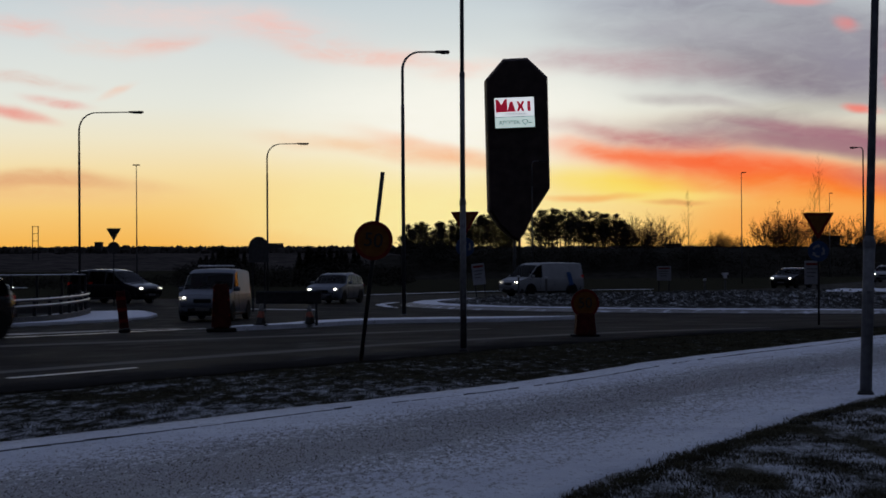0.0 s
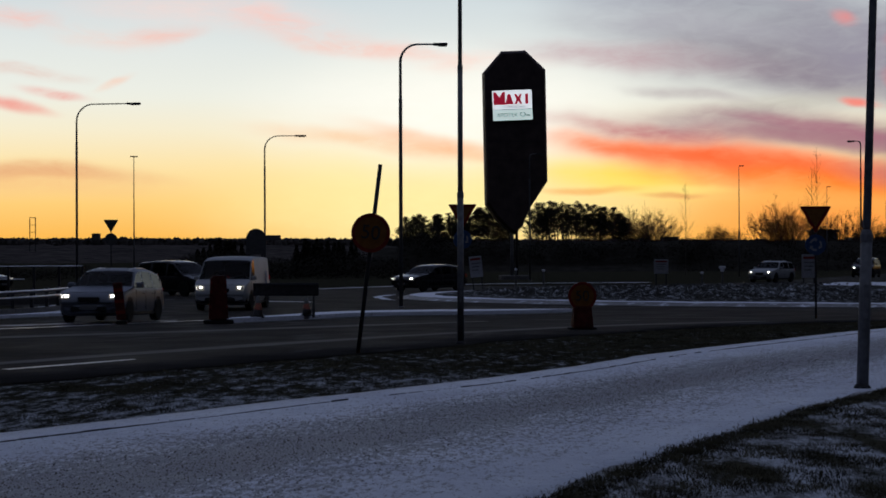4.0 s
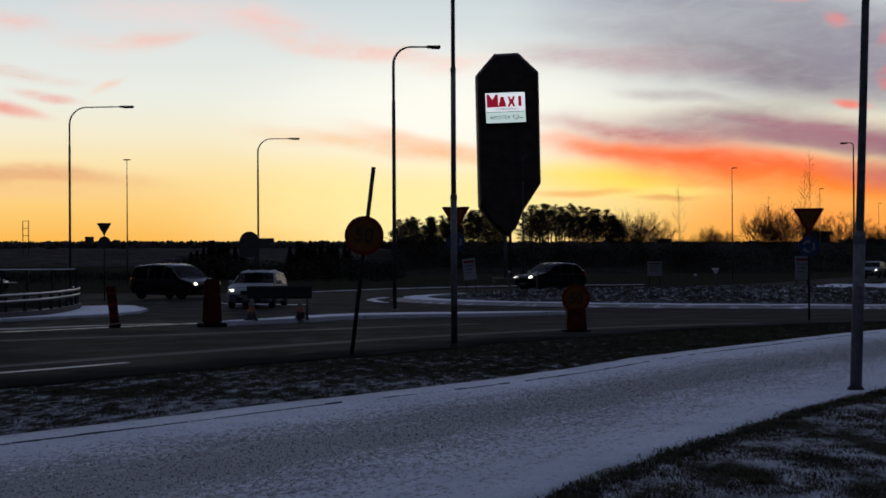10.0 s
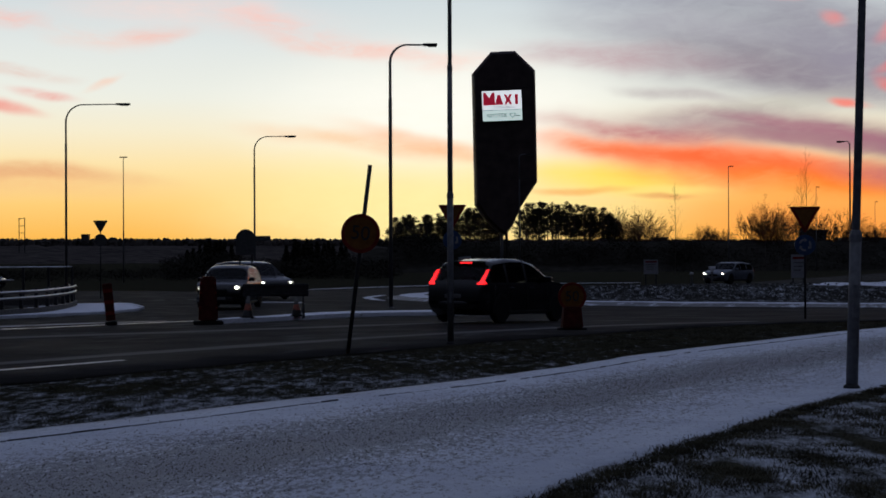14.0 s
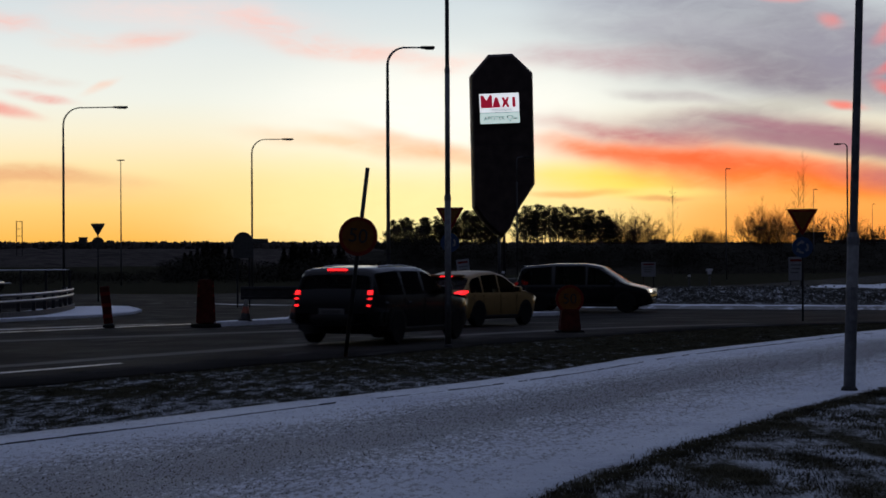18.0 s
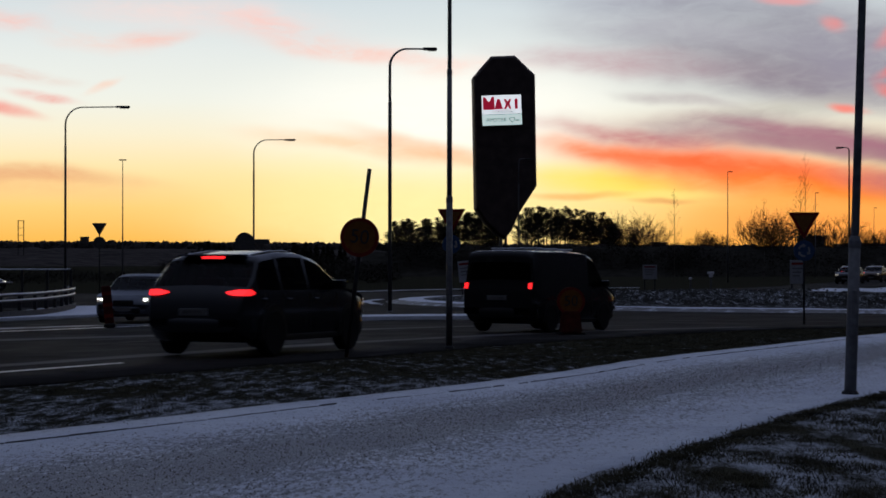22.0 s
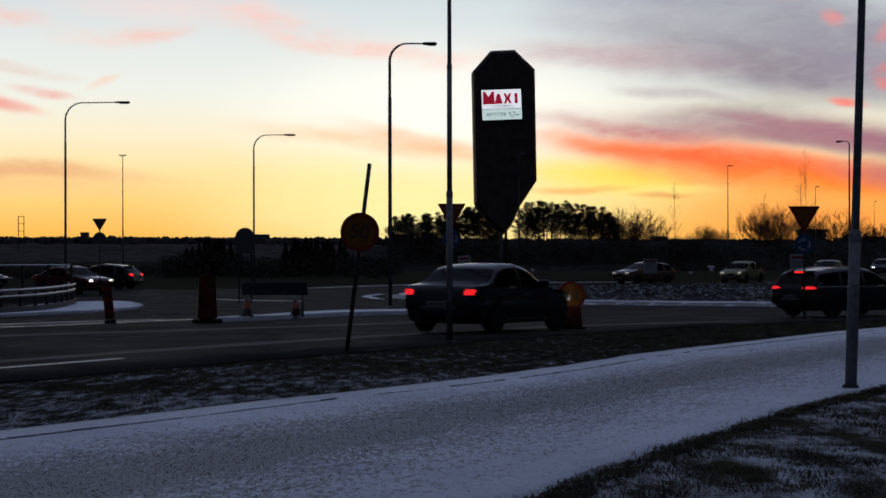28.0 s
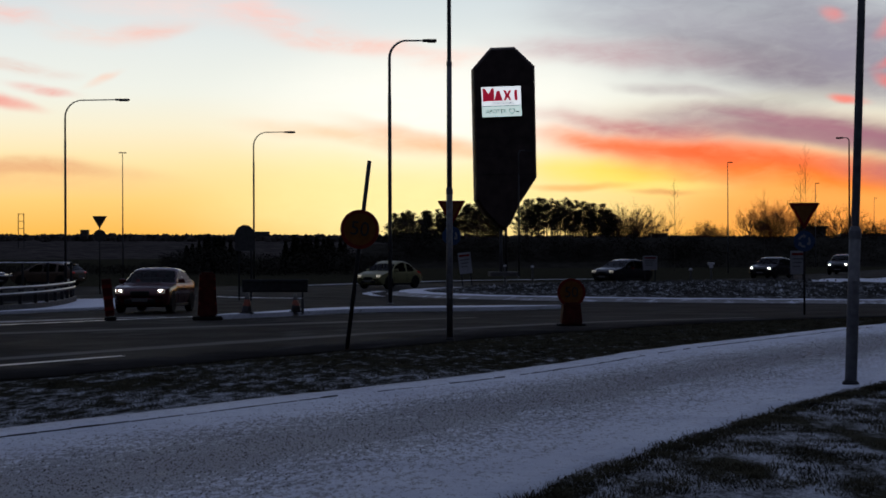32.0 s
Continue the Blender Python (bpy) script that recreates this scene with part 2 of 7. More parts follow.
def make_ground(name="grass_snow", snow_at=0.56, turf=(0.052, 0.049, 0.032), turf2=(0.016, 0.016, 0.011), snow=SNOW, thaw=0.10, dust=0.3, patch=3.6):
    """Withered turf with thin snow lying in patches."""
    m, nt, p = nodes_of(name)
    co = nt.nodes.new("ShaderNodeTexCoord").outputs["Object"]
    tuft = nt.nodes.new("ShaderNodeMapping")
    tuft.inputs["Scale"].default_value = (1.0, 0.28, 1.0)
    nt.links.new(co, tuft.inputs[0])
    big, mid, fine = noise_node(nt, co, 0.25, 4), noise_node(nt, tuft.outputs[0], patch, 10, 0.70), noise_node(nt, co, 34, 6, 0.75)
    t = mixed(nt, span(nt, fine, 0.35, 0.65), turf2, turf)
    s = calc(nt, "ADD", calc(nt, "MULTIPLY", mid, 0.62), calc(nt, "ADD", calc(nt, "MULTIPLY", big, 0.22), calc(nt, "MULTIPLY", fine, 0.16)))
    xyz = nt.nodes.new("ShaderNodeSeparateXYZ")
    nt.links.new(co, xyz.inputs[0])
    s = calc(nt, "SUBTRACT", s, span(nt, xyz.outputs[1], 12.8, 31.5, 0.0, thaw))
    s = calc(nt, "SUBTRACT", s, span(nt, xyz.outputs[1], 92.0, 125.0, 0.0, 0.35 if thaw else 0.0))
    cover = calc(nt, "MULTIPLY", span(nt, s, snow_at, snow_at + 0.15), calc(nt, "ADD", calc(nt, "MULTIPLY", span(nt, fine, 0.40, 0.60), 1.0 - dust), dust))
    nt.links.new(mixed(nt, cover, t, snow), p.inputs["Base Color"])
    p.inputs["Roughness"].default_value = 0.9
    p.inputs["Specular IOR Level"].default_value = 0.0
    relief(nt, p, calc(nt, "ADD", fine, cover), 0.7, 0.03)
    return m


def make_asphalt(name="asphalt", dry=False):
    """Dark damp asphalt with paler streaks of painted wet sheen along the lanes and fine stone; dry: a paler track that
    fades out at its sides.
    """
    m, nt, p = nodes_of(name)
    co = nt.nodes.new("ShaderNodeTexCoord").outputs["Object"]
    uv = nt.nodes.new("ShaderNodeUVMap").outputs[0]
    st = nt.nodes.new("ShaderNodeMapping")
    st.inputs["Scale"].default_value = (0.12, 2.0 if dry else 9.0, 1.0)
    nt.links.new(uv, st.inputs[0])
    streak = noise_node(nt, st.outputs[0], 1.5, 5, 0.6)
    big, fine = noise_node(nt, co, 0.5, 5), noise_node(nt, co, 90, 3)
    c = mixed(nt, span(nt, fine, 0.3, 0.7), (0.019, 0.0178, 0.0165), (0.034, 0.0322, 0.030))
    c = mixed(nt, span(nt, big, 0.4, 0.65, 0.0, 0.5), c, (0.016, 0.015, 0.014))
    if dry:
        xyz = nt.nodes.new("ShaderNodeSeparateXYZ")
        nt.links.new(uv, xyz.inputs[0])
        d = calc(nt, "ABSOLUTE", calc(nt, "SUBTRACT", xyz.outputs[1], 0.5), 0)
        d = calc(nt, "ADD", d, calc(nt, "MULTIPLY", calc(nt, "SUBTRACT", streak, 0.5), 0.35))
        c = mixed(nt, span(nt, d, 0.46, 0.18, 0.0, 0.85), c, (0.125, 0.122, 0.124))
    else:
        # the sheen of wet streaks, put into the colour as a paler tone
        c = mixed(nt, span(nt, streak, 0.54, 0.70, 0.0, 0.75), c, (0.10, 0.097, 0.097))
    nt.links.new(c, p.inputs["Base Color"])
    nt.links.new(span(nt, calc(nt, "ADD", calc(nt, "MULTIPLY", streak, 0.6), calc(nt, "MULTIPLY", big, 0.4)), 0.35, 0.65, 0.6, 0.95), p.inputs["Roughness"])
    p.inputs["Specular IOR Level"].default_value = 0.012
    relief(nt, p, fine, 0.4, 0.006)
    return m


def make_path():
    """Trodden snow over a path, with a grey band of grit along the middle and faint wheel lines."""
    m, nt, p = nodes_of("trodden_snow")
    co = nt.nodes.new("ShaderNodeTexCoord").outputs["Object"]
    uv = nt.nodes.new("ShaderNodeUVMap").outputs[0]
    sx = nt.nodes.new("ShaderNodeSeparateXYZ")
    nt.links.new(uv, sx.inputs[0])
    across = calc(nt, "ADD", sx.outputs[1], calc(nt, "MULTIPLY", calc(nt, "SUBTRACT", noise_node(nt, co, 0.6, 4), 0.5), 0.12))
    st = nt.nodes.new("ShaderNodeMapping")
    st.inputs["Scale"].default_value = (0.35, 16.0, 1.0)
    nt.links.new(uv, st.inputs[0])
    streak = noise_node(nt, st.outputs[0], 1.6, 6, 0.65)
    fine, mid, big = noise_node(nt, co, 38, 6, 0.85), noise_node(nt, co, 6, 8, 0.75), noise_node(nt, co, 0.9, 4)

    def band(centre, half):
        d = calc(nt, "ABSOLUTE", calc(nt, "SUBTRACT", across, centre), 0)
        return span(nt, d, half, 0.0)
    worn = calc(nt, "ADD", calc(nt, "MULTIPLY", band(0.47, 0.36), 0.95), calc(nt, "MULTIPLY", band(0.53, 0.08), 0.45))
    worn = calc(nt, "ADD", worn, calc(nt, "MULTIPLY", band(0.78, 0.22), 0.30))
    worn = calc(nt, "ADD", worn, calc(nt, "MULTIPLY", calc(nt, "SUBTRACT", streak, 0.5), 1.1))
    worn = calc(nt, "ADD", worn, calc(nt, "MULTIPLY", calc(nt, "SUBTRACT", mid, 0.5), 1.0))
    grain_ = nt.nodes.new("ShaderNodeMapping")
    grain_.inputs["Scale"].default_value = (48.0, 260.0, 1.0)
    nt.links.new(uv, grain_.inputs[0])
    clod_ = nt.nodes.new("ShaderNodeMapping")
    clod_.inputs["Scale"].default_value = (30.0, 9.0, 1.0)
    nt.links.new(co, clod_.inputs[0])
    speck = calc(nt, "ADD", calc(nt, "MULTIPLY", noise_node(nt, clod_.outputs[0], 1.0, 3, 0.6), 0.65), calc(nt, "MULTIPLY", noise_node(nt, grain_.outputs[0], 1.0, 2, 0.5), 0.35))
    bare = span(nt, calc(nt, "ADD", speck, calc(nt, "MULTIPLY", worn, 0.24)), 0.56, 0.68, 0.0, 0.62)
    snow = mixed(nt, span(nt, calc(nt, "ADD", calc(nt, "MULTIPLY", mid, 0.5), calc(nt, "MULTIPLY", big, 0.5)), 0.35, 0.65), (0.54, 0.58, 0.66), SNOW)
    nt.links.new(mixed(nt, bare, snow, (0.055, 0.049, 0.044)), p.inputs["Base Color"])
    ice = calc(nt, "MULTIPLY", band(0.535, 0.014), span(nt, noise_node(nt, co, 2.6, 3), 0.48, 0.56))
    nt.links.new(calc(nt, "SUBTRACT", span(nt, bare, 0.2, 0.8, 0.8, 0.6), calc(nt, "MULTIPLY", ice, 0.14)), p.inputs["Roughness"])
    p.inputs["Specular IOR Level"].default_value = 0.3
    relief(nt, p, calc(nt, "ADD", calc(nt, "MULTIPLY", fine, 0.5), calc(nt, "MULTIPLY", mid, 0.7)), 0.8, 0.025)
    return m


M_GROUND = make_ground(snow_at=0.44, dust=0.25, patch=6.0)
M_LAWN = make_ground("lawn_snow", 0.43, (0.085, 0.080, 0.054), (0.028, 0.028, 0.02), thaw=0.0, dust=0.55, patch=2.4)
M_ISLAND = make_ground("island_turf", 0.49, (0.075, 0.073, 0.065), (0.02, 0.02, 0.018), thaw=0.0)
M_ASPHALT = make_asphalt()
M_DRYTRACK = make_asphalt("dry_asphalt", True)
# pale base colour helps out the film's reflection of the bright sky
M_WET = material("wet_sheen_pale", (0.30, 0.31, 0.35), 0.3, grain_scale=3, grain_amount=0.5, bump=0.05, spec=0.4)
M_SLUSH = material("slush", (0.20, 0.21, 0.24), 0.6, grain_scale=2.2, grain_amount=0.5, bump=0.5, stain=(0.035, 0.034, 0.034), stain_scale=0.9, stain_at=0.50)
M_PATH = make_path()
M_SNOW = material("old_snow", (0.66, 0.69, 0.76), 0.85, grain_scale=8, grain_amount=0.12, bump=0.6, stain=(0.16, 0.155, 0.15), stain_scale=1.3, stain_at=0.62)
M_KERB = material("granite_kerb", (0.16, 0.155, 0.15), 0.6, grain_scale=40, grain_amount=0.4, bump=0.3, stain=(0.6, 0.62, 0.68), stain_scale=1.5, stain_at=0.55)
M_KERBDARK = material("dark_kerb_stone", (0.05, 0.048, 0.046), 0.8, grain_scale=30, grain_amount=0.4, bump=0.3)
M_LINE = material("road_paint", (0.42, 0.42, 0.42), 0.45, grain_scale=30, grain_amount=0.3, stain=(0.08, 0.08, 0.08), stain_scale=6, stain_at=0.6)
M_STEEL = material("galvanised_steel", (0.125, 0.128, 0.135), 0.6, 0.15, grain_scale=14, grain_amount=0.25, stain=(0.08, 0.08, 0.08), stain_scale=3, stain_at=0.6, spec=0.2)
M_RAIL = material("bright_rail_steel", (0.62, 0.63, 0.66), 0.32, 0.85, grain_scale=9, grain_amount=0.3)
M_DARKSTEEL = material("dark_steel", (0.028, 0.028, 0.030), 0.65, 0.2, grain_scale=10, grain_amount=0.3, spec=0.2)
M_BLACKPANEL = material("black_sheet_cladding", (0.050, 0.034, 0.032), 0.6, 0.0, grain_scale=1.2, grain_amount=0.35, spec=0.2)
M_SIGNBACK = material("sign_back_grey", (0.05, 0.05, 0.05), 0.6, 0.2, grain_scale=8, grain_amount=0.3)
M_SIGNRED = material("sign_red", (0.15, 0.017, 0.011), 0.6, spec=0.1, grain_scale=10, grain_amount=0.25)
M_SIGNYELLOW = material("sign_yellow", (0.155, 0.060, 0.014), 0.6, spec=0.1, grain_scale=10, grain_amount=0.2)
M_SIGNBLUE = material("sign_blue", (0.012, 0.045, 0.12), 0.45, grain_scale=10, grain_amount=0.15)
M_WHITE = material("white_sheet", (0.22, 0.222, 0.235), 0.6, spec=0.2, grain_scale=6, grain_amount=0.15)
M_INK = material("black_ink", (0.012, 0.012, 0.012), 0.6)
M_BARRED = material("barrier_red_plastic", (0.062, 0.012, 0.009), 0.65, spec=0.08, grain_scale=6, grain_amount=0.35, stain=(0.04, 0.016, 0.013), stain_scale=3, stain_at=0.55)
M_BARORANGE = material("reflective_orange", (0.30, 0.075, 0.04), 0.5, grain_scale=9, grain_amount=0.3, stain=(0.06, 0.03, 0.02), stain_scale=9, stain_at=0.5)
M_CONEGREY = material("dirty_grey_plastic", (0.10, 0.097, 0.092), 0.7, grain_scale=7, grain_amount=0.35, spec=0.15)
M_RUBBER = material("rubber", (0.011, 0.011, 0.011), 0.85, spec=0.12, grain_scale=30, grain_amount=0.3)
M_RIM = material("alloy_rim", (0.10, 0.10, 0.105), 0.4, 0.6, grain_scale=12, grain_amount=0.2)
M_GLASS = material("car_glass", (0.005, 0.005, 0.006), 0.10, 0.0, spec=0.07)
def make_car_glass():
    """Tinted glass: clear head-on, glossy at a slant."""
    m = bpy.data.materials.new("car_window_glass")
    m.use_nodes = True
    nt = m.node_tree
    nt.nodes.clear()
    clear, shine = nt.nodes.new("ShaderNodeBsdfTransparent"), nt.nodes.new("ShaderNodeBsdfGlossy")
    clear.inputs[0].default_value = (0.26, 0.29, 0.28, 1)
    shine.inputs["Roughness"].default_value = 0.06
    shine.inputs["Color"].default_value = (0.6, 0.6, 0.6, 1)
    fr, both, out = nt.nodes.new("ShaderNodeFresnel"), nt.nodes.new("ShaderNodeMixShader"), nt.nodes.new("ShaderNodeOutputMaterial")
    fr.inputs[0].default_value = 1.22
    nt.links.new(fr.outputs[0], both.inputs[0])
    nt.links.new(clear.outputs[0], both.inputs[1])
    nt.links.new(shine.outputs[0], both.inputs[2])
    nt.links.new(both.outputs[0], out.inputs[0])
    MATS["car_window_glass"] = m
    return m


M_CARGLASS = make_car_glass()
M_TRIM = material("black_car_plastic", (0.012, 0.012, 0.012), 0.6, spec=0.15, grain_scale=20, grain_amount=0.2)
M_PLATE = material("number_plate", (0.12, 0.12, 0.12), 0.6, spec=0.2)
M_HEAD = material("headlight_on", (0.8, 0.8, 0.8), 0.2, glow=(1.0, 0.93, 0.8), power=42)
# the whole lens glows a little, on cars without a lit bulb too
M_LENS = material("headlight_lens", (0.5, 0.5, 0.5), 0.12, glow=(1.0, 0.93, 0.8), power=0.25)
M_TAIL = material("tail_light_on", (0.3, 0.01, 0.01), 0.25, glow=(1.0, 0.018, 0.022), power=1.9)
M_TAILLOW = material("tail_light_low", (0.26, 0.01, 0.01), 0.25, glow=(1.0, 0.02, 0.025), power=0.9)
# used for tail lights that are off, with a faint added glow
M_TAILDIM = material("tail_light_lens", (0.22, 0.012, 0.01), 0.25, glow=(1.0, 0.03, 0.02), power=0.05)
M_BARK = material("bark", (0.045, 0.035, 0.028), 0.9, grain_scale=9, grain_amount=0.4, bump=0.6)
M_NEEDLE = material("pine_needles", (0.030, 0.028, 0.020), 0.85, grain_scale=1.5, grain_amount=0.5, spec=0.0)
M_TWIG = material("bare_twigs", (0.06, 0.042, 0.032), 0.9, grain_scale=5, grain_amount=0.3, spec=0.1)
M_HEDGE = material("dark_scrub", (0.030, 0.028, 0.023), 0.95, grain_scale=0.8, grain_amount=0.3, spec=0.0)
M_FARWOOD = material("far_forest", (0.066, 0.058, 0.053), 0.95, grain_scale=0.12, grain_amount=0.45, bump=0.4, spec=0.0, stain=(0.030, 0.028, 0.026), stain_scale=0.035, stain_at=0.52)
M_GRASS = material("withered_grass", (0.072, 0.066, 0.043), 0.9, grain_scale=3, grain_amount=0.6, spec=0.0)
M_GRIT = material("grit", (0.15, 0.135, 0.12), 0.8, grain_scale=20, grain_amount=0.5, spec=0.1)
M_WALLDARK = material("dark_facade", (0.05, 0.048, 0.045), 0.8, grain_scale=0.6, grain_amount=0.3)
M_ROOFDARK = material("dark_roof", (0.03, 0.03, 0.032), 0.7, grain_scale=0.8, grain_amount=0.3)
M_REFLECTOR = material("white_reflector", (0.55, 0.55, 0.58), 0.5, grain_scale=9, grain_amount=0.15)
M_SIGNLIT = material("lit_sign_white", (0.8, 0.8, 0.8), 0.4, glow=(0.86, 0.93, 1.0), power=0.80)
M_SIGNLIT2 = material("lit_sign_green_white", (0.7, 0.8, 0.78), 0.4, glow=(0.66, 0.84, 0.82), power=0.72)
M_LETRED = material("sign_letter_red", (0.4, 0.02, 0.05), 0.4, glow=(0.45, 0.01, 0.04), power=0.5)
M_LETDARK = material("sign_letter_grey", (0.10, 0.12, 0.13), 0.5)


def paint(name, colour, rough=0.16, metal=0.0, spec=0.26):
    return material("paint_" + name, colour, rough, metal, spec=spec, grain_scale=2.5, grain_amount=0.10, stain=tuple(c * 0.6 + 0.012 for c in colour), stain_scale=1.6, stain_at=0.63)

# ---------------------------------------------------------------- shape helpers
RND = random.Random(7)


def rise(y):
    """The ground's height: level round the traffic circle, rising gently towards the eye."""
    return float(np.interp(y, (-90, 9, 15, 24, 33, 42, 51, 60, 90), (.75, .72, .66, .53, .41, .25, .09, 0, 0)))


def part(name, bm, mat, parent=None, label="", smooth=False, m=None):
    me = bpy.data.meshes.new(name)
    bm.normal_update()
    bm.to_mesh(me)
    bm.free()
    me.materials.append(mat)
    if smooth:
        me.polygons.foreach_set("use_smooth", [True] * len(me.polygons))
    ob = new(name, me)
    if parent:
        ob.parent = parent
    if m is not None:
        ob.matrix_basis = m
    if label:
        tagged(ob, label)
    return ob


def share(name, me, parent, m):
    ob = new(name, me)
    ob.parent = parent
    ob.matrix_basis = m
    return ob


def thing(name, m, label, category, group="", kind=""):
    ob = new(name)
    ob.matrix_basis = m
    return tagged(ob, label, category, group, kind)


def box(bm, cx, cy, cz, sx, sy, sz, bevel=0.0, m=None, seg=1):
    g = bmesh.ops.create_cube(bm, size=1.0, matrix=(m or Matrix()) @ Matrix.LocRotScale((cx, cy, cz), None, (sx, sy, sz)))
    if bevel:
        es = list({e for v in g["verts"] for e in v.link_edges})
        bmesh.ops.bevel(bm, geom=es, offset=bevel, segments=seg, affect="EDGES", profile=0.5)
    return bm


def boxm(*a, **k):
    return box(bmesh.new(), *a, **k)


def tube(bm, pts, radii, n=10, cap=True):
    """A round bar along points, with a radius at each."""
    pts = [Vector(p) for p in pts]
    rings = []
    for i, p in enumerate(pts):
        d = (pts[min(i + 1, len(pts) - 1)] - pts[max(i - 1, 0)]).normalized()
        side = d.cross(Vector((0, 1, 0)) if abs(d.y) < 0.9 else Vector((1, 0, 0))).normalized()
        up = side.cross(d)
        r = radii[i] if isinstance(radii, (list, tuple)) else radii
        rings.append([bm.verts.new(p + r * (math.cos(a) * side + math.sin(a) * up)) for a in (2 * math.pi * k / n for k in range(n))])
    for a, b in zip(rings, rings[1:]):
        for k in range(n):
            bm.faces.new((a[k], a[(k + 1) % n], b[(k + 1) % n], b[k]))
    if cap:
        bm.faces.new(rings[0][::-1])
        bm.faces.new(rings[-1])
    return bm


def tubem(*a, **k):
    return tube(bmesh.new(), *a, **k)


def turned(profile, n=16, axis="z", bm=None):
    """A solid of revolution from (radius, along) pairs."""
    bm = bm or bmesh.new()
    rings = []
    for r, h in profile:
        ring = []
        for k in range(n):
            a = 2 * math.pi * k / n
            c, s = r * math.cos(a), r * math.sin(a)
            ring.append(bm.verts.new((c, s, h) if axis == "z" else (c, h, s)))
        rings.append(ring)
    for a, b in zip(rings, rings[1:]):
        for k in range(n):
            bm.faces.new((a[k], a[(k + 1) % n], b[(k + 1) % n], b[k]))
    bm.faces.new(rings[0][::-1])
    bm.faces.new(rings[-1])
    return bm


def plate(pts, thick, bm=None, m=None):
    """A flat plate of the outline pts (x, z), thick along y from 0 backwards."""
    bm = bm or bmesh.new()
    m = m or Matrix()
    a = [bm.verts.new(m @ Vector((x, 0, z))) for x, z in pts]
    b = [bm.verts.new(m @ Vector((x, thick, z))) for x, z in pts]
    bm.faces.new(a)
    bm.faces.new(b[::-1])
    for i in range(len(pts)):
        j = (i + 1) % len(pts)
        bm.faces.new((a[j], a[i], b[i], b[j]))
    bmesh.ops.recalc_face_normals(bm, faces=bm.faces)
    return bm


def rounded(pts, r, n=4):
    """The outline pts with its corners rounded."""
    out = []
    for i, p in enumerate(pts):
        p, a, b = Vector(p), Vector(pts[i - 1]), Vector(pts[(i + 1) % len(pts)])
        u, v = (a - p).normalized() * r, (b - p).normalized() * r
        for k in range(n + 1):
            t = k / n
            out.append(tuple((1 - t) ** 2 * (p + u) + 2 * t * (1 - t) * p + t * t * (p + v)))
    return out


def disc_pts(r, n=32, cx=0, cz=0):
    return [(cx + r * math.cos(2 * math.pi * k / n), cz + r * math.sin(2 * math.pi * k / n)) for k in range(n)]


def ring_plate(ro, ri, thick, y=0.0, n=32):
    bm = bmesh.new()
    rows = []
    for r, yy in ((ri, y), (ro, y), (ro, y + thick), (ri, y + thick)):
        rows.append([bm.verts.new((r * math.cos(2 * math.pi * k / n), yy, r * math.sin(2 * math.pi * k / n))) for k in range(n)])
    for i in range(4):
        a, b = rows[i], rows[(i + 1) % 4]
        for k in range(n):
            bm.faces.new((a[k], a[(k + 1) % n], b[(k + 1) % n], b[k]))
    bmesh.ops.recalc_face_normals(bm, faces=bm.faces)
    return bm


def curve_through(pts, step=0.5):
    """Points at even steps on a smooth line through pts."""
    P = [np.array(p, float) for p in pts]
    P = [2 * P[0] - P[1]] + P + [2 * P[-1] - P[-2]]
    out = []
    for i in range(1, len(P) - 2):
        p0, p1, p2, p3 = P[i - 1:i + 3]
        # centripetal knots keep long and short spans from overshooting
        t0 = 0.0
        t1 = t0 + max(1e-3, np.linalg.norm(p1 - p0)) ** 0.5
        t2 = t1 + max(1e-3, np.linalg.norm(p2 - p1)) ** 0.5
        t3 = t2 + max(1e-3, np.linalg.norm(p3 - p2)) ** 0.5
        n = max(2, int(np.linalg.norm(p2 - p1) / step))
        for t in np.linspace(t1, t2, n, endpoint=False):
            a1 = (t1 - t) / (t1 - t0) * p0 + (t - t0) / (t1 - t0) * p1
            a2 = (t2 - t) / (t2 - t1) * p1 + (t - t1) / (t2 - t1) * p2
            a3 = (t3 - t) / (t3 - t2) * p2 + (t - t2) / (t3 - t2) * p3
            b1 = (t2 - t) / (t2 - t0) * a1 + (t - t0) / (t2 - t0) * a2
            b2 = (t3 - t) / (t3 - t1) * a2 + (t - t1) / (t3 - t1) * a3
            out.append((t2 - t) / (t2 - t1) * b1 + (t - t1) / (t2 - t1) * b2)
    out.append(P[-2])
    return np.array(out)


def resample(pts, n):
    pts = np.array(pts, float)
    d = np.concatenate([[0], np.cumsum(np.linalg.norm(np.diff(pts, axis=0), axis=1))])
    s = np.linspace(0, d[-1], n)
    return np.stack([np.interp(s, d, pts[:, k]) for k in range(pts.shape[1])], 1), d[-1]


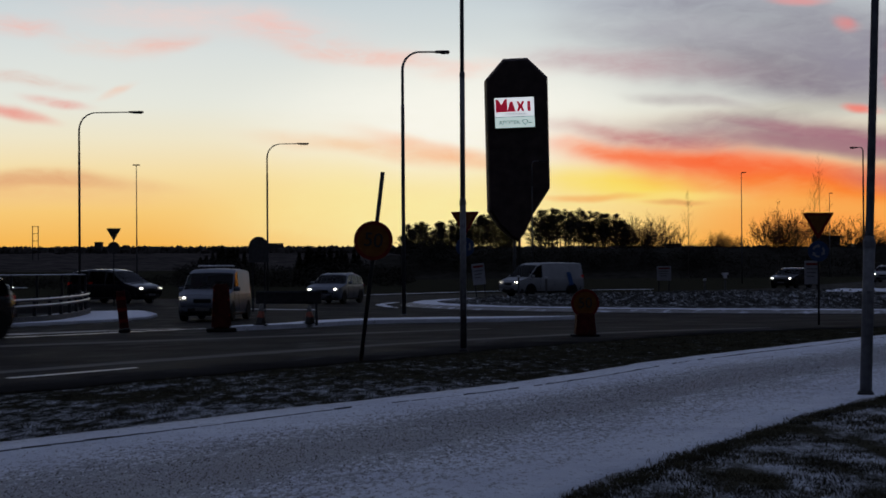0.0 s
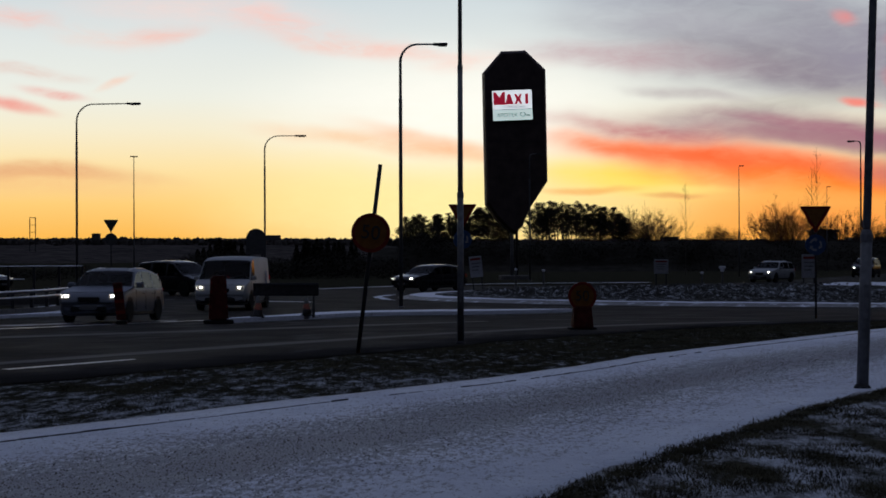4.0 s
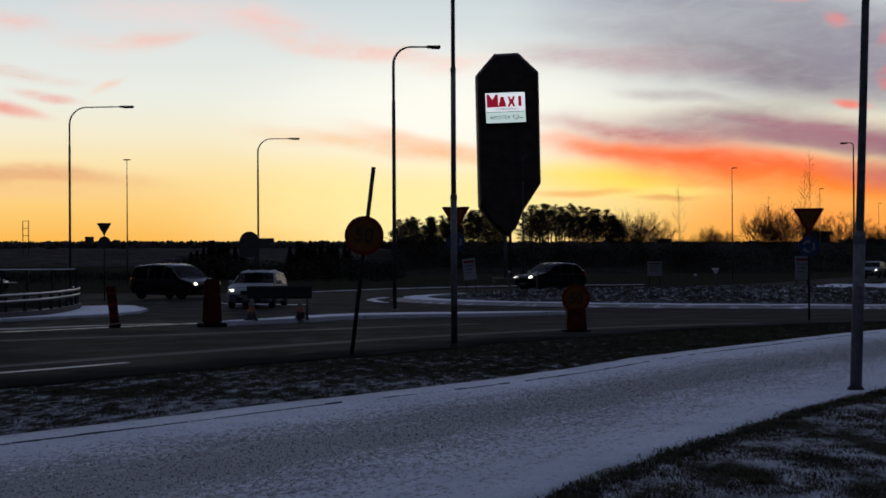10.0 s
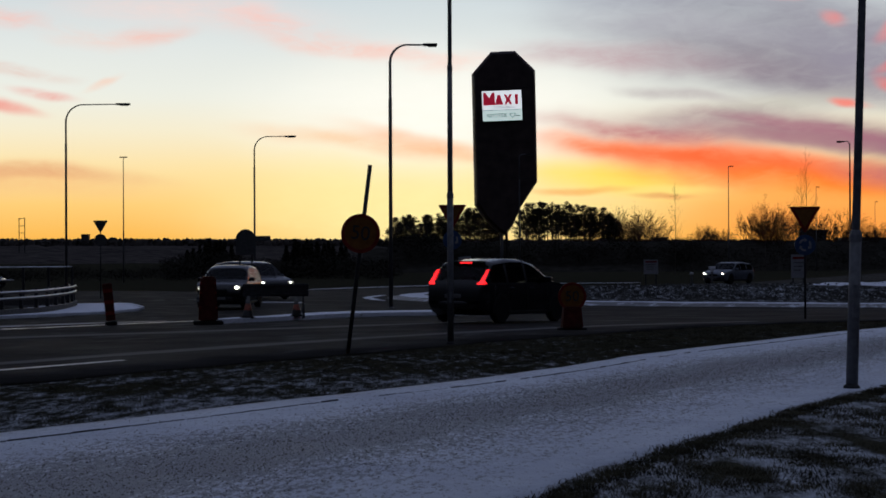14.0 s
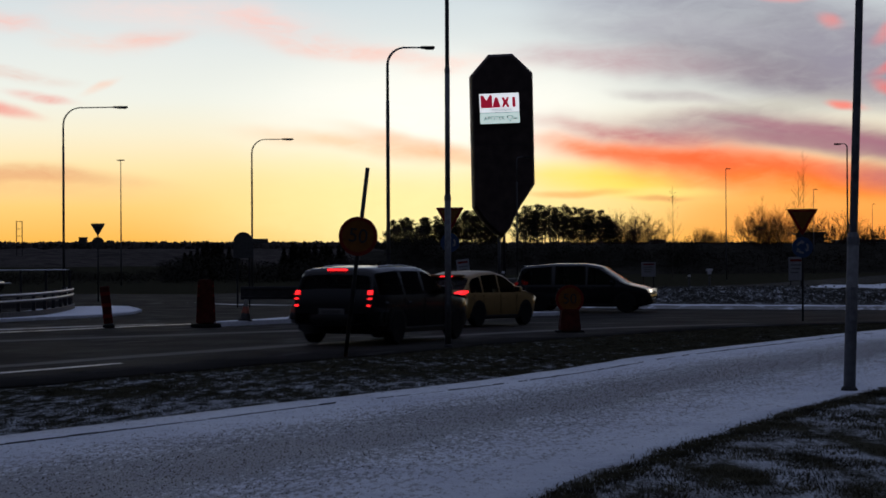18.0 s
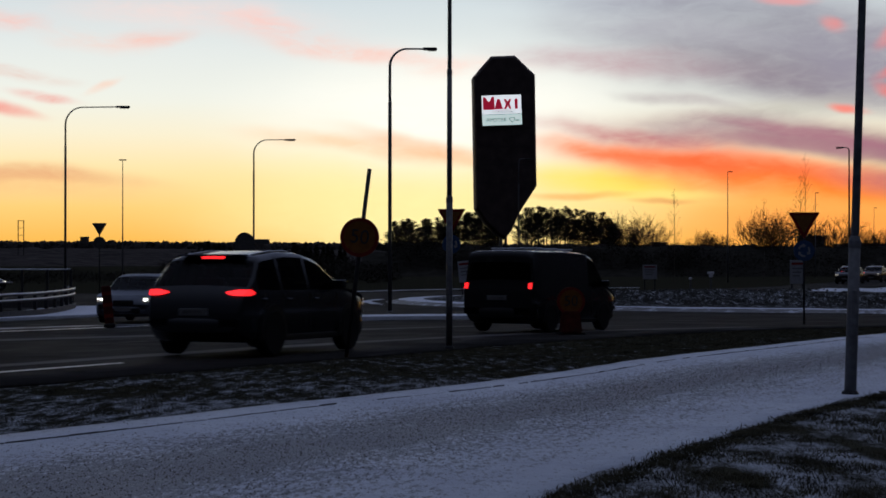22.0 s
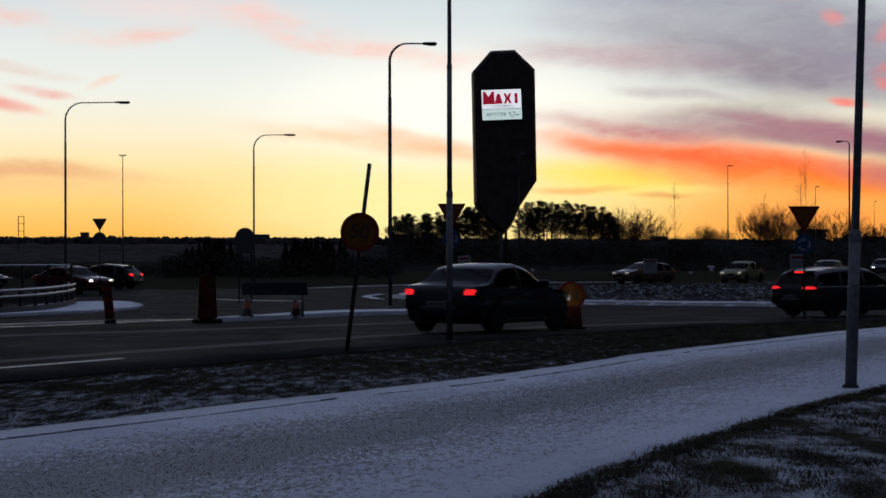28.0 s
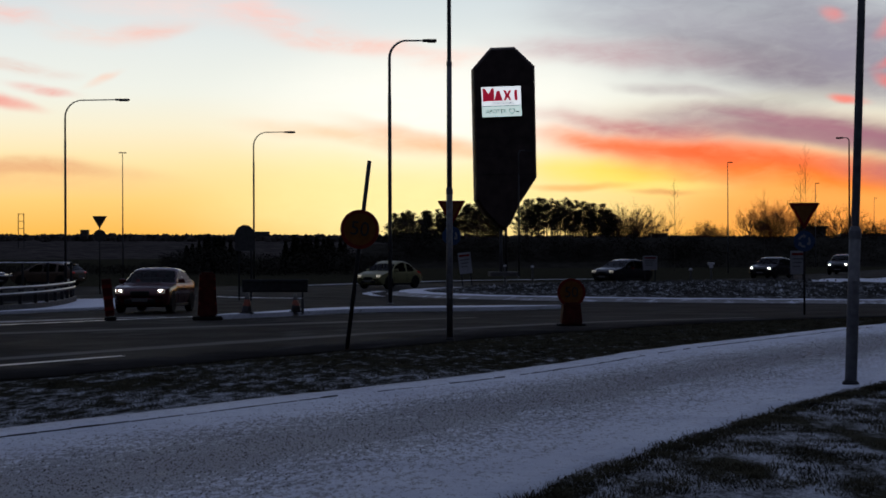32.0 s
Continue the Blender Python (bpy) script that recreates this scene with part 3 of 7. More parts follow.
def sheet(name, edge_a, edge_b, lift, mat, label, category, along=120, across=8, skirt=0.0, ragged=0.0, kind="structure", crown=0.0):
    """A strip of ground between two edges, draped on the ground at a height of lift."""
    a, la = resample(curve_through(edge_a), along)
    b, lb = resample(curve_through(edge_b), along)
    if ragged:
        for i in range(along):
            for e, s in ((a, 1), (b, 2)):
                e[i] += ragged * np.array((noise.noise((e[i][0] * 1.7, e[i][1] * 1.7, s)), noise.noise((e[i][0] * 1.7, e[i][1] * 1.7, s + 9))))
    bm = bmesh.new()
    uvl = bm.loops.layers.uv.new("UVMap")
    grid = []
    for i in range(along):
        row = []
        for j in range(across + 1):
            f = j / across
            p = a[i] * (1 - f) + b[i] * f
            row.append(bm.verts.new((p[0], p[1], rise(p[1]) + lift + crown * 4 * f * (1 - f))))
        grid.append(row)
    for i in range(along - 1):
        for j in range(across):
            f = bm.faces.new((grid[i][j], grid[i + 1][j], grid[i + 1][j + 1], grid[i][j + 1]))
            f.smooth = True
            for lp, (ii, jj) in zip(f.loops, ((i, j), (i + 1, j), (i + 1, j + 1), (i, j + 1))):
                lp[uvl].uv = (ii / along * la, jj / across)
    if skirt:
        rim = [r[0] for r in grid] + grid[-1][1:] + [r[-1] for r in grid[::-1]][1:] + grid[0][::-1][1:-1]
        low = [bm.verts.new(v.co - Vector((0, 0, skirt))) for v in rim]
        for k in range(len(rim)):
            q = (k + 1) % len(rim)
            bm.faces.new((rim[k], rim[q], low[q], low[k]))
    bmesh.ops.recalc_face_normals(bm, faces=bm.faces)
    if sum(f.normal.z for f in bm.faces) < 0:
        bmesh.ops.reverse_faces(bm, faces=bm.faces)
    ob = part(name, bm, mat)
    return tagged(ob, label, category, kind=kind)


def letters(text, size, mat, parent, m, name="lettering", depth=0.004):
    cu = bpy.data.curves.new(name, "FONT")
    cu.body, cu.size, cu.extrude, cu.align_x, cu.align_y = text, size, depth, "CENTER", "CENTER"
    tmp = bpy.data.objects.new("tmp", cu)
    me = bpy.data.meshes.new_from_object(tmp)
    bpy.data.objects.remove(tmp)
    me.materials.clear()
    me.materials.append(mat)
    ob = new(name, me)
    ob.parent = parent
    ob.matrix_basis = m
    return ob


# ---------------------------------------------------------------- ground, roads and path
def ground():
    """One sheet of turf to the horizon, finer near the eye."""
    xs = sorted(set([round(v, 2) for v in np.concatenate([np.arange(-60, 60.1, 1.5), -60 - np.geomspace(3, 3900, 26), 60 + np.geomspace(3, 3900, 26)])]))
    ys = sorted(set([round(v, 2) for v in np.concatenate([np.arange(-40, 170.1, 1.5), -40 - np.geomspace(3, 3900, 20), 170 + np.geomspace(3, 4700, 30)])]))
    verts = []
    for y in ys:
        for x in xs:
            z = rise(y)
            if abs(x) < 60 and -40 < y < 170:
                z += 0.008 * noise.noise((x * 0.4, y * 0.4, 0)) - 0.006
            elif y > 170:
                z += 0.4 * noise.noise((x * 0.02, y * 0.02, 3)) * min(1, (y - 170) / 90) - 0.02
            verts.append((x, y, z))
    n = len(xs)
    faces = [(j * n + i, j * n + i + 1, (j + 1) * n + i + 1, (j + 1) * n + i) for j in range(len(ys) - 1) for i in range(n - 1)]
    me = bpy.data.meshes.new("ground")
    me.from_pydata(verts, [], faces)
    me.polygons.foreach_set("use_smooth", [True] * len(faces))
    me.materials.append(M_GROUND)
    return tagged(new("ground", me), "withered dark turf with thin patches of snow", "ground", kind="structure")


ground()
CIRCLE, OVAL = (24.0, 81.1), (26.4, 19.0)

# the near road, from beside the eye to the traffic circle
NEAR_EDGE = [(-120, -240), (-40, -60), (-16, -7.5), (-8.5, 10.5), (-4.85, 18.6), (-3.47, 21.6), (-1.25, 26.1), (0.35, 29.55), (3.08, 34.8), (7.22, 41.7), (12.4, 46.5), (20, 48.3), (40, 49.5), (160, 60)]
FAR_EDGE = [(-135, -225), (-52, -48), (-28, 6), (-20, 27), (-15.4, 43.5), (-13.2, 54), (-12.0, 63), (-8, 67.8), (-2, 67.5), (6, 65.4), (12, 64.8), (20, 65.25), (28, 63.75), (40, 63.75), (160, 75)]
sheet("road_near", NEAR_EDGE, FAR_EDGE, 0.012, M_ASPHALT, "dark damp asphalt road with faint painted streaks of wet sheen", "road", along=420, across=14, ragged=0.22, skirt=0.06)


def annulus(name, r0, r1, lift0, lift1, mat, label, category, n=120, steps=3, bump=0.0):
    bm = bmesh.new()
    uvl = bm.loops.layers.uv.new("UVMap")
    rows = []
    for j in range(steps + 1):
        r = r0 + (r1 - r0) * j / steps
        rows.append([])
        for k in range(n):
            a = 2 * math.pi * k / n
            x, y = CIRCLE[0] + OVAL[0] * r * math.cos(a), CIRCLE[1] + OVAL[1] * r * math.sin(a)
            z = rise(y) + lift0 + (lift1 - lift0) * j / steps + bump * noise.noise((x * 0.9, y * 0.9, 4))
            rows[-1].append(bm.verts.new((x, y, z)))
    for j in range(steps):
        for k in range(n):
            q = (k + 1) % n
            f = bm.faces.new((rows[j][k], rows[j + 1][k], rows[j + 1][q], rows[j][q]))
            f.smooth = True
            for lp, (jj, kk) in zip(f.loops, ((j, k), (j + 1, k), (j + 1, k + 1), (j, k + 1))):
                lp[uvl].uv = (kk / n * 190.0, jj / steps)
    if r0 < 0.05:
        bm.faces.new(rows[0])
    bmesh.ops.recalc_face_normals(bm, faces=bm.faces)
    if sum(f.normal.z for f in bm.faces) < 0:
        bmesh.ops.reverse_faces(bm, faces=bm.faces)
    return tagged(part(name, bm, mat), label, category, kind="structure")


annulus("road_circle", 1.0, 1.72, 0.02, 0.02, M_ASPHALT, "dark damp asphalt lane round the traffic circle", "road", steps=4)
sheet("road_west", [(-2.5, 75.75), (-8, 77.25), (-14, 81), (-24, 87.75), (-60, 106.5), (-220, 165)], [(-2, 99), (-8, 96), (-14, 97.5), (-24, 102), (-60, 120), (-220, 180)], 0.028, M_ASPHALT,
      "dark asphalt side road joining the traffic circle", "road", along=140)
sheet("road_north_east", [(14, 114), (21, 120), (29, 138), (37, 156), (58, 204), (200, 517.5), (330, 780)], [(27, 105), (28, 117), (35.5, 133.5), (45, 153), (66, 198), (210, 510), (345, 772.5)], 0.034, M_ASPHALT,
      "dark asphalt road leaving behind the traffic circle", "road", along=160)
# the central island: kerb, snow apron and rough mound
annulus("island_kerb", 0.99, 1.012, 0.14, 0.03, M_KERB, "granite kerb ring of the traffic island", "kerb", steps=2)
annulus("island_apron", 0.945, 0.99, 0.17, 0.15, M_SNOW, "snow-covered apron round the traffic island", "apron", steps=4, bump=0.02)
annulus("island_rim", 0.80, 0.945, 0.30, 0.17, M_ISLAND, "rough stony rim with patchy snow on the traffic island", "mound", steps=6, bump=0.06)
annulus("island_mound", 0.02, 0.80, 0.62, 0.30, M_ISLAND, "rough stony mound with patchy snow on the traffic island", "mound", steps=24, bump=0.14)
annulus("island_snow", 0.02, 0.24, 0.66, 0.56, M_SNOW, "old snow lying on the crown of the traffic island", "snow", steps=10, bump=0.14)

# the splitter island between the two lanes of the near road
sheet("splitter_island", [(-6.15, 45.9), (-5.6, 47.4), (-4.4, 50.4), (-2.9, 53.85), (-0.6, 55.2), (1.6, 55.95), (4.1, 58.35)],
      [(-6.3, 46.2), (-6.1, 48.3), (-5.2, 51.9), (-3.6, 56.4), (-0.8, 58.2), (1.6, 58.5), (4.0, 58.95)], 0.14, M_SNOW,
      "low kerbed splitter island under old snow", "traffic island", along=70, across=4, skirt=0.14, ragged=0.05)
# the bank beside the railing, and the far rim of the road under snow
sheet("bank_snow", [(-17.2, 45), (-15.4, 50), (-14.1, 54.0), (-13.0, 57.0), (-12.0, 59.6), (-11.5, 62.5), (-11.7, 65.8)], [(-19.0, 46.5), (-17.4, 52), (-16.5, 58), (-16.0, 64), (-15.4, 70.5), (-13.6, 71.5), (-12.4, 68.6)], 0.10, M_SNOW,
      "snow-covered kerbed bank below the railing", "bank", along=70, across=6, skirt=0.1, ragged=0.2)
sheet("far_rim_snow", [(-11.5, 78.6), (-9.0, 74.1), (-6, 72.3)], [(-12, 79.35), (-9.2, 75.15), (-6, 72.9)], 0.045, M_SNOW, "thin line of snow on the road rim", "snow", along=40, across=2, ragged=0.08)
sheet("snow_streak", [(-2.6, 75.0), (-3.2, 78.25), (-3.3, 82.5), (-2.9, 85.5)], [(-3.0, 75.4), (-3.6, 78.6), (-3.8, 82.5), (-3.3, 85.5)], 0.05, M_SNOW, "snow left beside the circle lane", "snow", along=30, across=3, ragged=0.25)
sheet("verge_far_snow", [(-9, 99), (-3.5, 108.75), (4.3, 117.6), (14, 120.3)], [(-9.2, 99.75), (-3.8, 109.8), (4.2, 118.8), (14, 121.5)], 0.05, M_SNOW, "thin snow along the far kerb", "snow", along=60, across=2, ragged=0.2)
# worn road paint
sheet("lane_marking", [(-5.6, 21.3), (-4.9, 22.95), (-4.5, 24)], [(-5.75, 21.45), (-5.05, 23.1), (-4.6, 24.15)], 0.018, M_LINE, "worn white lane marking on the asphalt", "lane marking", along=20, across=1)
sheet("slush_strip", [(-19, 31), (-14.2, 37.2), (-11.6, 42.0), (-9.6, 46.6), (-8.1, 49.6)], [(-19.6, 33), (-14.6, 39.0), (-11.9, 44.0), (-9.9, 48.2), (-8.2, 50.2)], 0.022, M_SLUSH,
      "grey slush left between the two lanes", "slush", along=60, across=4, ragged=0.25)
# melt water; part of its bright sheen is in the base colour
sheet("wet_strip", [(-12.6, 36.6), (-10.3, 40.8), (-8.3, 46.6), (-7.0, 49.8), (-5.9, 52.0)], [(-12.75, 36.9), (-10.45, 41.3), (-8.45, 47.2), (-7.15, 50.3), (-6.0, 52.4)], 0.026, M_WET,
      "thin film of melt water along the lane, its sheen partly painted pale", "puddle", along=60, across=2, ragged=0.14)
sheet("dry_track", [(-24, 5), (-13.5, 24.6), (-9.0, 32.2), (-6.2, 35.9), (-2.4, 41.2), (1.0, 46.5)], [(-24.6, 6), (-14.0, 26.4), (-9.4, 34.4), (-6.5, 38.3), (-2.7, 43.6), (0.8, 48.0)], 0.017, M_DRYTRACK,
      "pale dried wheel track on the asphalt", "wheel track", along=120, across=6, ragged=0.1)
sheet("dry_track", [(-8.5, 16.5), (-4.6, 25.6), (-2.3, 30.2), (0.6, 35.6), (4.0, 41.0), (8.6, 45.6)], [(-8.9, 17.8), (-4.9, 27.0), (-2.6, 31.6), (0.3, 37.0), (3.7, 42.4), (8.2, 46.6)], 0.0165, M_DRYTRACK,
      "pale dried wheel track beside the verge", "wheel track", along=120, across=6, ragged=0.1)

# the snowy path in front
PATH_FAR = [(-70, -108), (-25, -25.5), (-9, 2.7), (-5.2, 9.3), (-3.3, 12.61), (-2.31, 14.34), (-1.41, 16), (0.02, 18.45), (1.4, 21.37), (2.85, 25), (3.83, 26.95), (6.79, 32.55), (8.3, 35.55), (12.5, 42.4), (17, 45.3), (26, 46.5)]
PATH_NEAR = [(-64, -117), (-19, -33), (-5, -3.75), (-1.2, 5.1), (0.5, 8.95), (0.88, 9.89), (1.33, 10.92), (2.19, 12.7), (2.72, 13.95), (3.63, 15.63), (4.5, 17.22), (6.6, 20.9), (9.5, 26.2), (14, 33.7), (20, 39.7), (28, 41.2)]
sheet("path", PATH_FAR, PATH_NEAR, 0.02, M_PATH, "trodden snow on a footpath with a gritty grey band", "path", along=240, across=16, ragged=0.07, skirt=0.05)


def kerb_line():
    """The bare rim of a kerb showing here and there through the snow, just inside the path's far edge."""
    root = thing("path_kerb", Matrix(), "dark kerb edge showing in broken lengths through the snow", "kerb", kind="structure")
    line, length = resample(curve_through([(p[0] + 0.46, p[1] - 0.27) for p in PATH_FAR[3:14]], 0.2), 90)
    bm = boxm(0, 0, 0, 1.0, 0.04, 0.06, 0.008)
    bm.normal_update()
    me = bpy.data.meshes.new("kerb_stone")
    bm.to_mesh(me)
    bm.free()
    me.materials.append(M_KERBDARK)
    n = int(length / 0.33)
    pts, _ = resample(line, n + 1)
    for k, (a, b) in enumerate(zip(pts, pts[1:])):
        if noise.noise((k * 0.19, 4.0, 0)) + 0.3 * noise.noise((k * .9, 2, 0)) < (-0.42 if k < 30 else -0.22):
            continue
        c = (a + b) / 2
        d = b - a
        share("kerb_stone", me, root, Matrix.LocRotScale((c[0], c[1], rise(c[1]) + 0.002 + RND.uniform(-.003, .005)), Euler((0, -math.atan2(rise(b[1]) - rise(a[1]), np.linalg.norm(d)), math.atan2(d[1], d[0]) + RND.uniform(-.06, .06))),
                                                      (np.linalg.norm(d) * RND.uniform(.75, 1.05), RND.uniform(.05, .18), RND.uniform(.78, .95))))


kerb_line()
LAWN_OUT = [(p[0] + 14, p[1] - 9) for p in PATH_NEAR]
sheet("lawn", [(p[0] + .02, p[1] - .01) for p in PATH_NEAR], LAWN_OUT, 0.03, M_LAWN, "withered lawn half covered by thin snow beside the footpath", "lawn", along=320, across=20, ragged=0.34, skirt=0.05)


def blades(name, spots, label, hmin, hmax, mat=M_GRASS, foot=-0.02):
    """Withered, half-flattened grass blades standing in small tufts at the given spots."""
    verts, faces = [], []
    for x0, y0, k in spots:
        bend = RND.uniform(0, 6.28)
        for _ in range(15):
            x, y = x0 + RND.gauss(0, .045), y0 + RND.gauss(0, .045)
            z = rise(y) + foot
            h, a, lean = RND.uniform(hmin, hmax) * k, RND.uniform(0, 6.28), RND.uniform(.3, 1.9)
            w = 0.0014 + 0.0026 * RND.random()
            dx, dy = math.cos(a) * w, math.sin(a) * w
            t = bend + RND.uniform(-.9, .9)
            lx, ly = math.cos(t) * lean * h, math.sin(t) * lean * h
            i = len(verts)
            verts += [(x - dx, y - dy, z), (x + dx, y + dy, z), (x + lx * .4 + dx * .7, y + ly * .4 + dy * .7, z + h * .75), (x + lx * .4 - dx * .7, y + ly * .4 - dy * .7, z + h * .75), (x + lx, y + ly, z + h * .9)]
            faces += [(i, i + 1, i + 2, i + 3), (i + 3, i + 2, i + 4)]
    me = bpy.data.meshes.new(name)
    me.from_pydata(verts, [], faces)
    me.materials.append(mat)
    return tagged(new(name, me), label, "grass", kind="stuff")


def side_of(line, x, y):
    """Signed distance of (x, y) from a line of points: positive on its right."""
    p = np.array((x, y))
    d = np.linalg.norm(line - p, axis=1)
    i = min(max(int(np.argmin(d)), 1), len(line) - 2)
    t = line[i + 1] - line[i - 1]
    return float((t[1] * (x - line[i][0]) - t[0] * (y - line[i][1])) / np.linalg.norm(t))


def grass():
    near, far, road = (curve_through(e, 0.3) for e in (PATH_NEAR, PATH_FAR, NEAR_EDGE))
    near, far, road = ([p for p in e if -14 < p[0] < 30 and 0 < p[1] < 60] for e in (near, far, road))
    near, far, road = np.array(near), np.array(far), np.array(road)
    spots = []
    while len(spots) < 2200:
        x, y = RND.uniform(0.2, 7.5), RND.uniform(7.8, 22)
        if abs(x) > 0.287 * y + 0.4:
            continue
        d = side_of(near, x, y)
        if d < 0.06:
            continue
        patch = noise.noise((x * 1.6, y * 1.6, 5)) + 0.5 * noise.noise((x * 5, y * 5, 2))
        if patch < 0.02 and d > 0.2 + 0.25 * noise.noise((x * 2, y * 2, 1)) and RND.random() < 0.95:
            continue
        spots.append((x, y, 0.85))
    while len(spots) < 3300:
        x, y = RND.uniform(0.2, 7.5), RND.uniform(7.8, 22)
        if 0.05 + 0.12 * noise.noise((x * 1.3, y * 1.3, 3)) < side_of(near, x, y) < 0.26:
            spots.append((x, y, RND.uniform(.7, 1.1)))
    blades("grass_tuft_field", spots, "withered grass with snow between the tufts beside the path", .015, .045, foot=0.025)
    spots = []
    while len(spots) < 4200:
        x, y = RND.uniform(-6, 14), RND.uniform(12, 47)
        if abs(x) > 0.28 * y + 0.5:
            continue
        if side_of(far, x, y) > -0.02 or side_of(road, x, y) < 0.05:
            continue
        patch = noise.noise((x * 1.2, y * 1.2, 8)) + 0.5 * noise.noise((x * 4, y * 4, 2))
        if patch < -0.02 and RND.random() < 0.85:
            continue
        spots.append((x, y, 1.0))
    blades("grass_verge", spots, "withered verge grass between road and footpath", .025, .065)


grass()


def grit():
    """Loose grit on the middle of the path."""
    verts, faces = [], []
    a, b = (resample(curve_through(e, 0.3), 600)[0] for e in (PATH_FAR[2:14], PATH_NEAR[2:14]))
    for _ in range(60000):
        i = int(60 + 480 * RND.random() ** 1.5)
        f = min(1, max(0, RND.gauss(0.48, 0.15)))
        p = a[i] * (1 - f) + b[i] * f + np.array((RND.uniform(-.08, .08), RND.uniform(-.08, .08)))
        s = .003 + .008 * RND.random() ** 2.5
        z = rise(p[1]) + 0.02
        k = len(verts)
        t = RND.uniform(0, 6.28)
        verts += [(p[0] + s * math.cos(t + q), p[1] + s * math.sin(t + q), z - .002) for q in (0, 2.1, 4.2)] + [(p[0], p[1], z + s * RND.uniform(.5, .9))]
        faces += [(k, k + 1, k + 3), (k + 1, k + 2, k + 3), (k + 2, k, k + 3)]
    me = bpy.data.meshes.new("grit")
    me.from_pydata(verts, [], faces)
    me.materials.append(M_GRIT)
    tagged(new("grit", me), "dark grit scattered on the snowy path", "grit", kind="stuff")


grit()


def rubble():
    """Small stones and snow lumps on the traffic island's mound."""
    verts, faces = [], []
    for _ in range(5200):
        r, t = 0.88 * RND.random() ** 0.3, RND.uniform(2.4, 5.2)
        x, y = CIRCLE[0] + OVAL[0] * r * math.cos(t), CIRCLE[1] + OVAL[1] * r * math.sin(t)
        z = (0.62 - 0.32 * r / 0.8 if r < .8 else .30 - .13 * (r - .8) / .1) + 0.12 * noise.noise((x * .9, y * .9, 4))
        s = RND.uniform(.04, .16)
        k = len(verts)
        q0 = RND.uniform(0, 6.28)
        verts += [(x + s * math.cos(q0 + q * 1.257) * RND.uniform(.7, 1.2), y + s * math.sin(q0 + q * 1.257), z - .03) for q in range(5)] + [(x + RND.uniform(-.3, .3) * s, y, z + s * RND.uniform(.5, 1.0))]
        faces += [(k + q, k + (q + 1) % 5, k + 5) for q in range(5)]
    me = bpy.data.meshes.new("island_stones")
    me.from_pydata(verts, [], faces)
    me.materials.append(M_ISLAND)
    tagged(new("island_stones", me), "small stones and clods on the island mound", "stones", kind="stuff")


rubble()


# ---------------------------------------------------------------- lamp posts and signs
def lamp_post(x, y, h, arm, turn, label, r=0.055, head=0.75, sections=True):
    """A tapered steel post with a curved arm and a flat head; turn: where the arm points, in degrees."""
    root = thing("street_lamp", pose(x, y, rise(y), 0, 0, turn), label, "street lamp", "street lamps")
    bend = min(0.9, arm * 0.5)
    part("base_plate", turned([(r * 2.1, 0), (r * 2.1, 0.03), (r * 1.5, 0.06)], 12), M_STEEL, root)
    part("lower_pole", turned([(r * 1.25, 0), (r * 1.1, h * 0.79), (r, h * 0.80)], 12), M_STEEL, root, smooth=True)
    pts = [(0, 0, h * 0.80), (0, 0, h - bend)]
    for k in range(1, 7):
        a = radians(84) * k / 6
        pts.append((bend * (1 - math.cos(a)), 0, h - bend + bend * math.sin(a)))
    pts.append((arm, 0, h - 0.02 + 0.02 * (arm - bend)))
    n = len(pts)
    part("upper_pole", tubem(pts, [r * (0.92 - 0.45 * i / n) for i in range(n)], 10), M_STEEL, root, smooth=True)
    bm = boxm(arm + head / 2 - 0.08, 0, h - 0.02 + 0.02 * (arm - bend), head, 0.24, 0.10, 0.035, seg=2)
    hd = part("lamp_head", bm, M_DARKSTEEL, root)
    part("lens", boxm(arm + head / 2, 0, h - 0.085 + 0.02 * (arm - bend), head * 0.6, 0.18, 0.03, 0.01), M_CONEGREY, hd)
    return root


def put_x(px, depth):
    return (px - 784) / SIGHT * depth


lamp_post(put_x(115.5, 88.5), 88.5, 10.0, 2.7, 0, "unlit grey steel street lamp with a long curved arm")
lamp_post(put_x(449, 112.5), 112.5, 10.0, 2.1, 0, "unlit grey steel street lamp beside the side road")
lamp_post(put_x(690, 65.25), 65.25, 10.15, 1.35, 0, "unlit steel street lamp on the splitter island end", 0.062, 0.55)
lamp_post(put_x(918, 133.5), 133.5, 10.0, 0.6, 0, "unlit steel street lamp before the sign tower", 0.055, 0.6)
lamp_post(put_x(1503, 120), 120, 10.0, 0.5, 180, "unlit steel street lamp with a short arm", 0.055, 0.5)


def post_top(x, y, h, label, double=True, r=0.05):
    root = thing("street_lamp", pose(x, y, rise(y)), label, "street lamp", "street lamps")
    part("pole", turned([(r * 1.3, 0), (r * 1.2, h * .4), (r, h * .41), (r * .55, h)], 10), M_STEEL, root, smooth=True)
    for s in ((-1, 1) if double else (1,)):
        part("lamp_head", boxm(s * (0.15 if double else 0.22), 0, h, 0.3 if double else 0.44, 0.2, 0.09, 0.03), M_DARKSTEEL, root)


post_top(put_x(217, 135), 135, 10.0, "slim steel street lamp with a double head")
post_top(put_x(1288, 153), 153, 10.0, "slim steel street lamp with a single flat head", False)
post_top(put_x(1443, 201), 201, 10.0, "slim distant steel street lamp", False)
post_top(put_x(1547, 258), 258, 10.0, "slim distant steel street lamp", False)


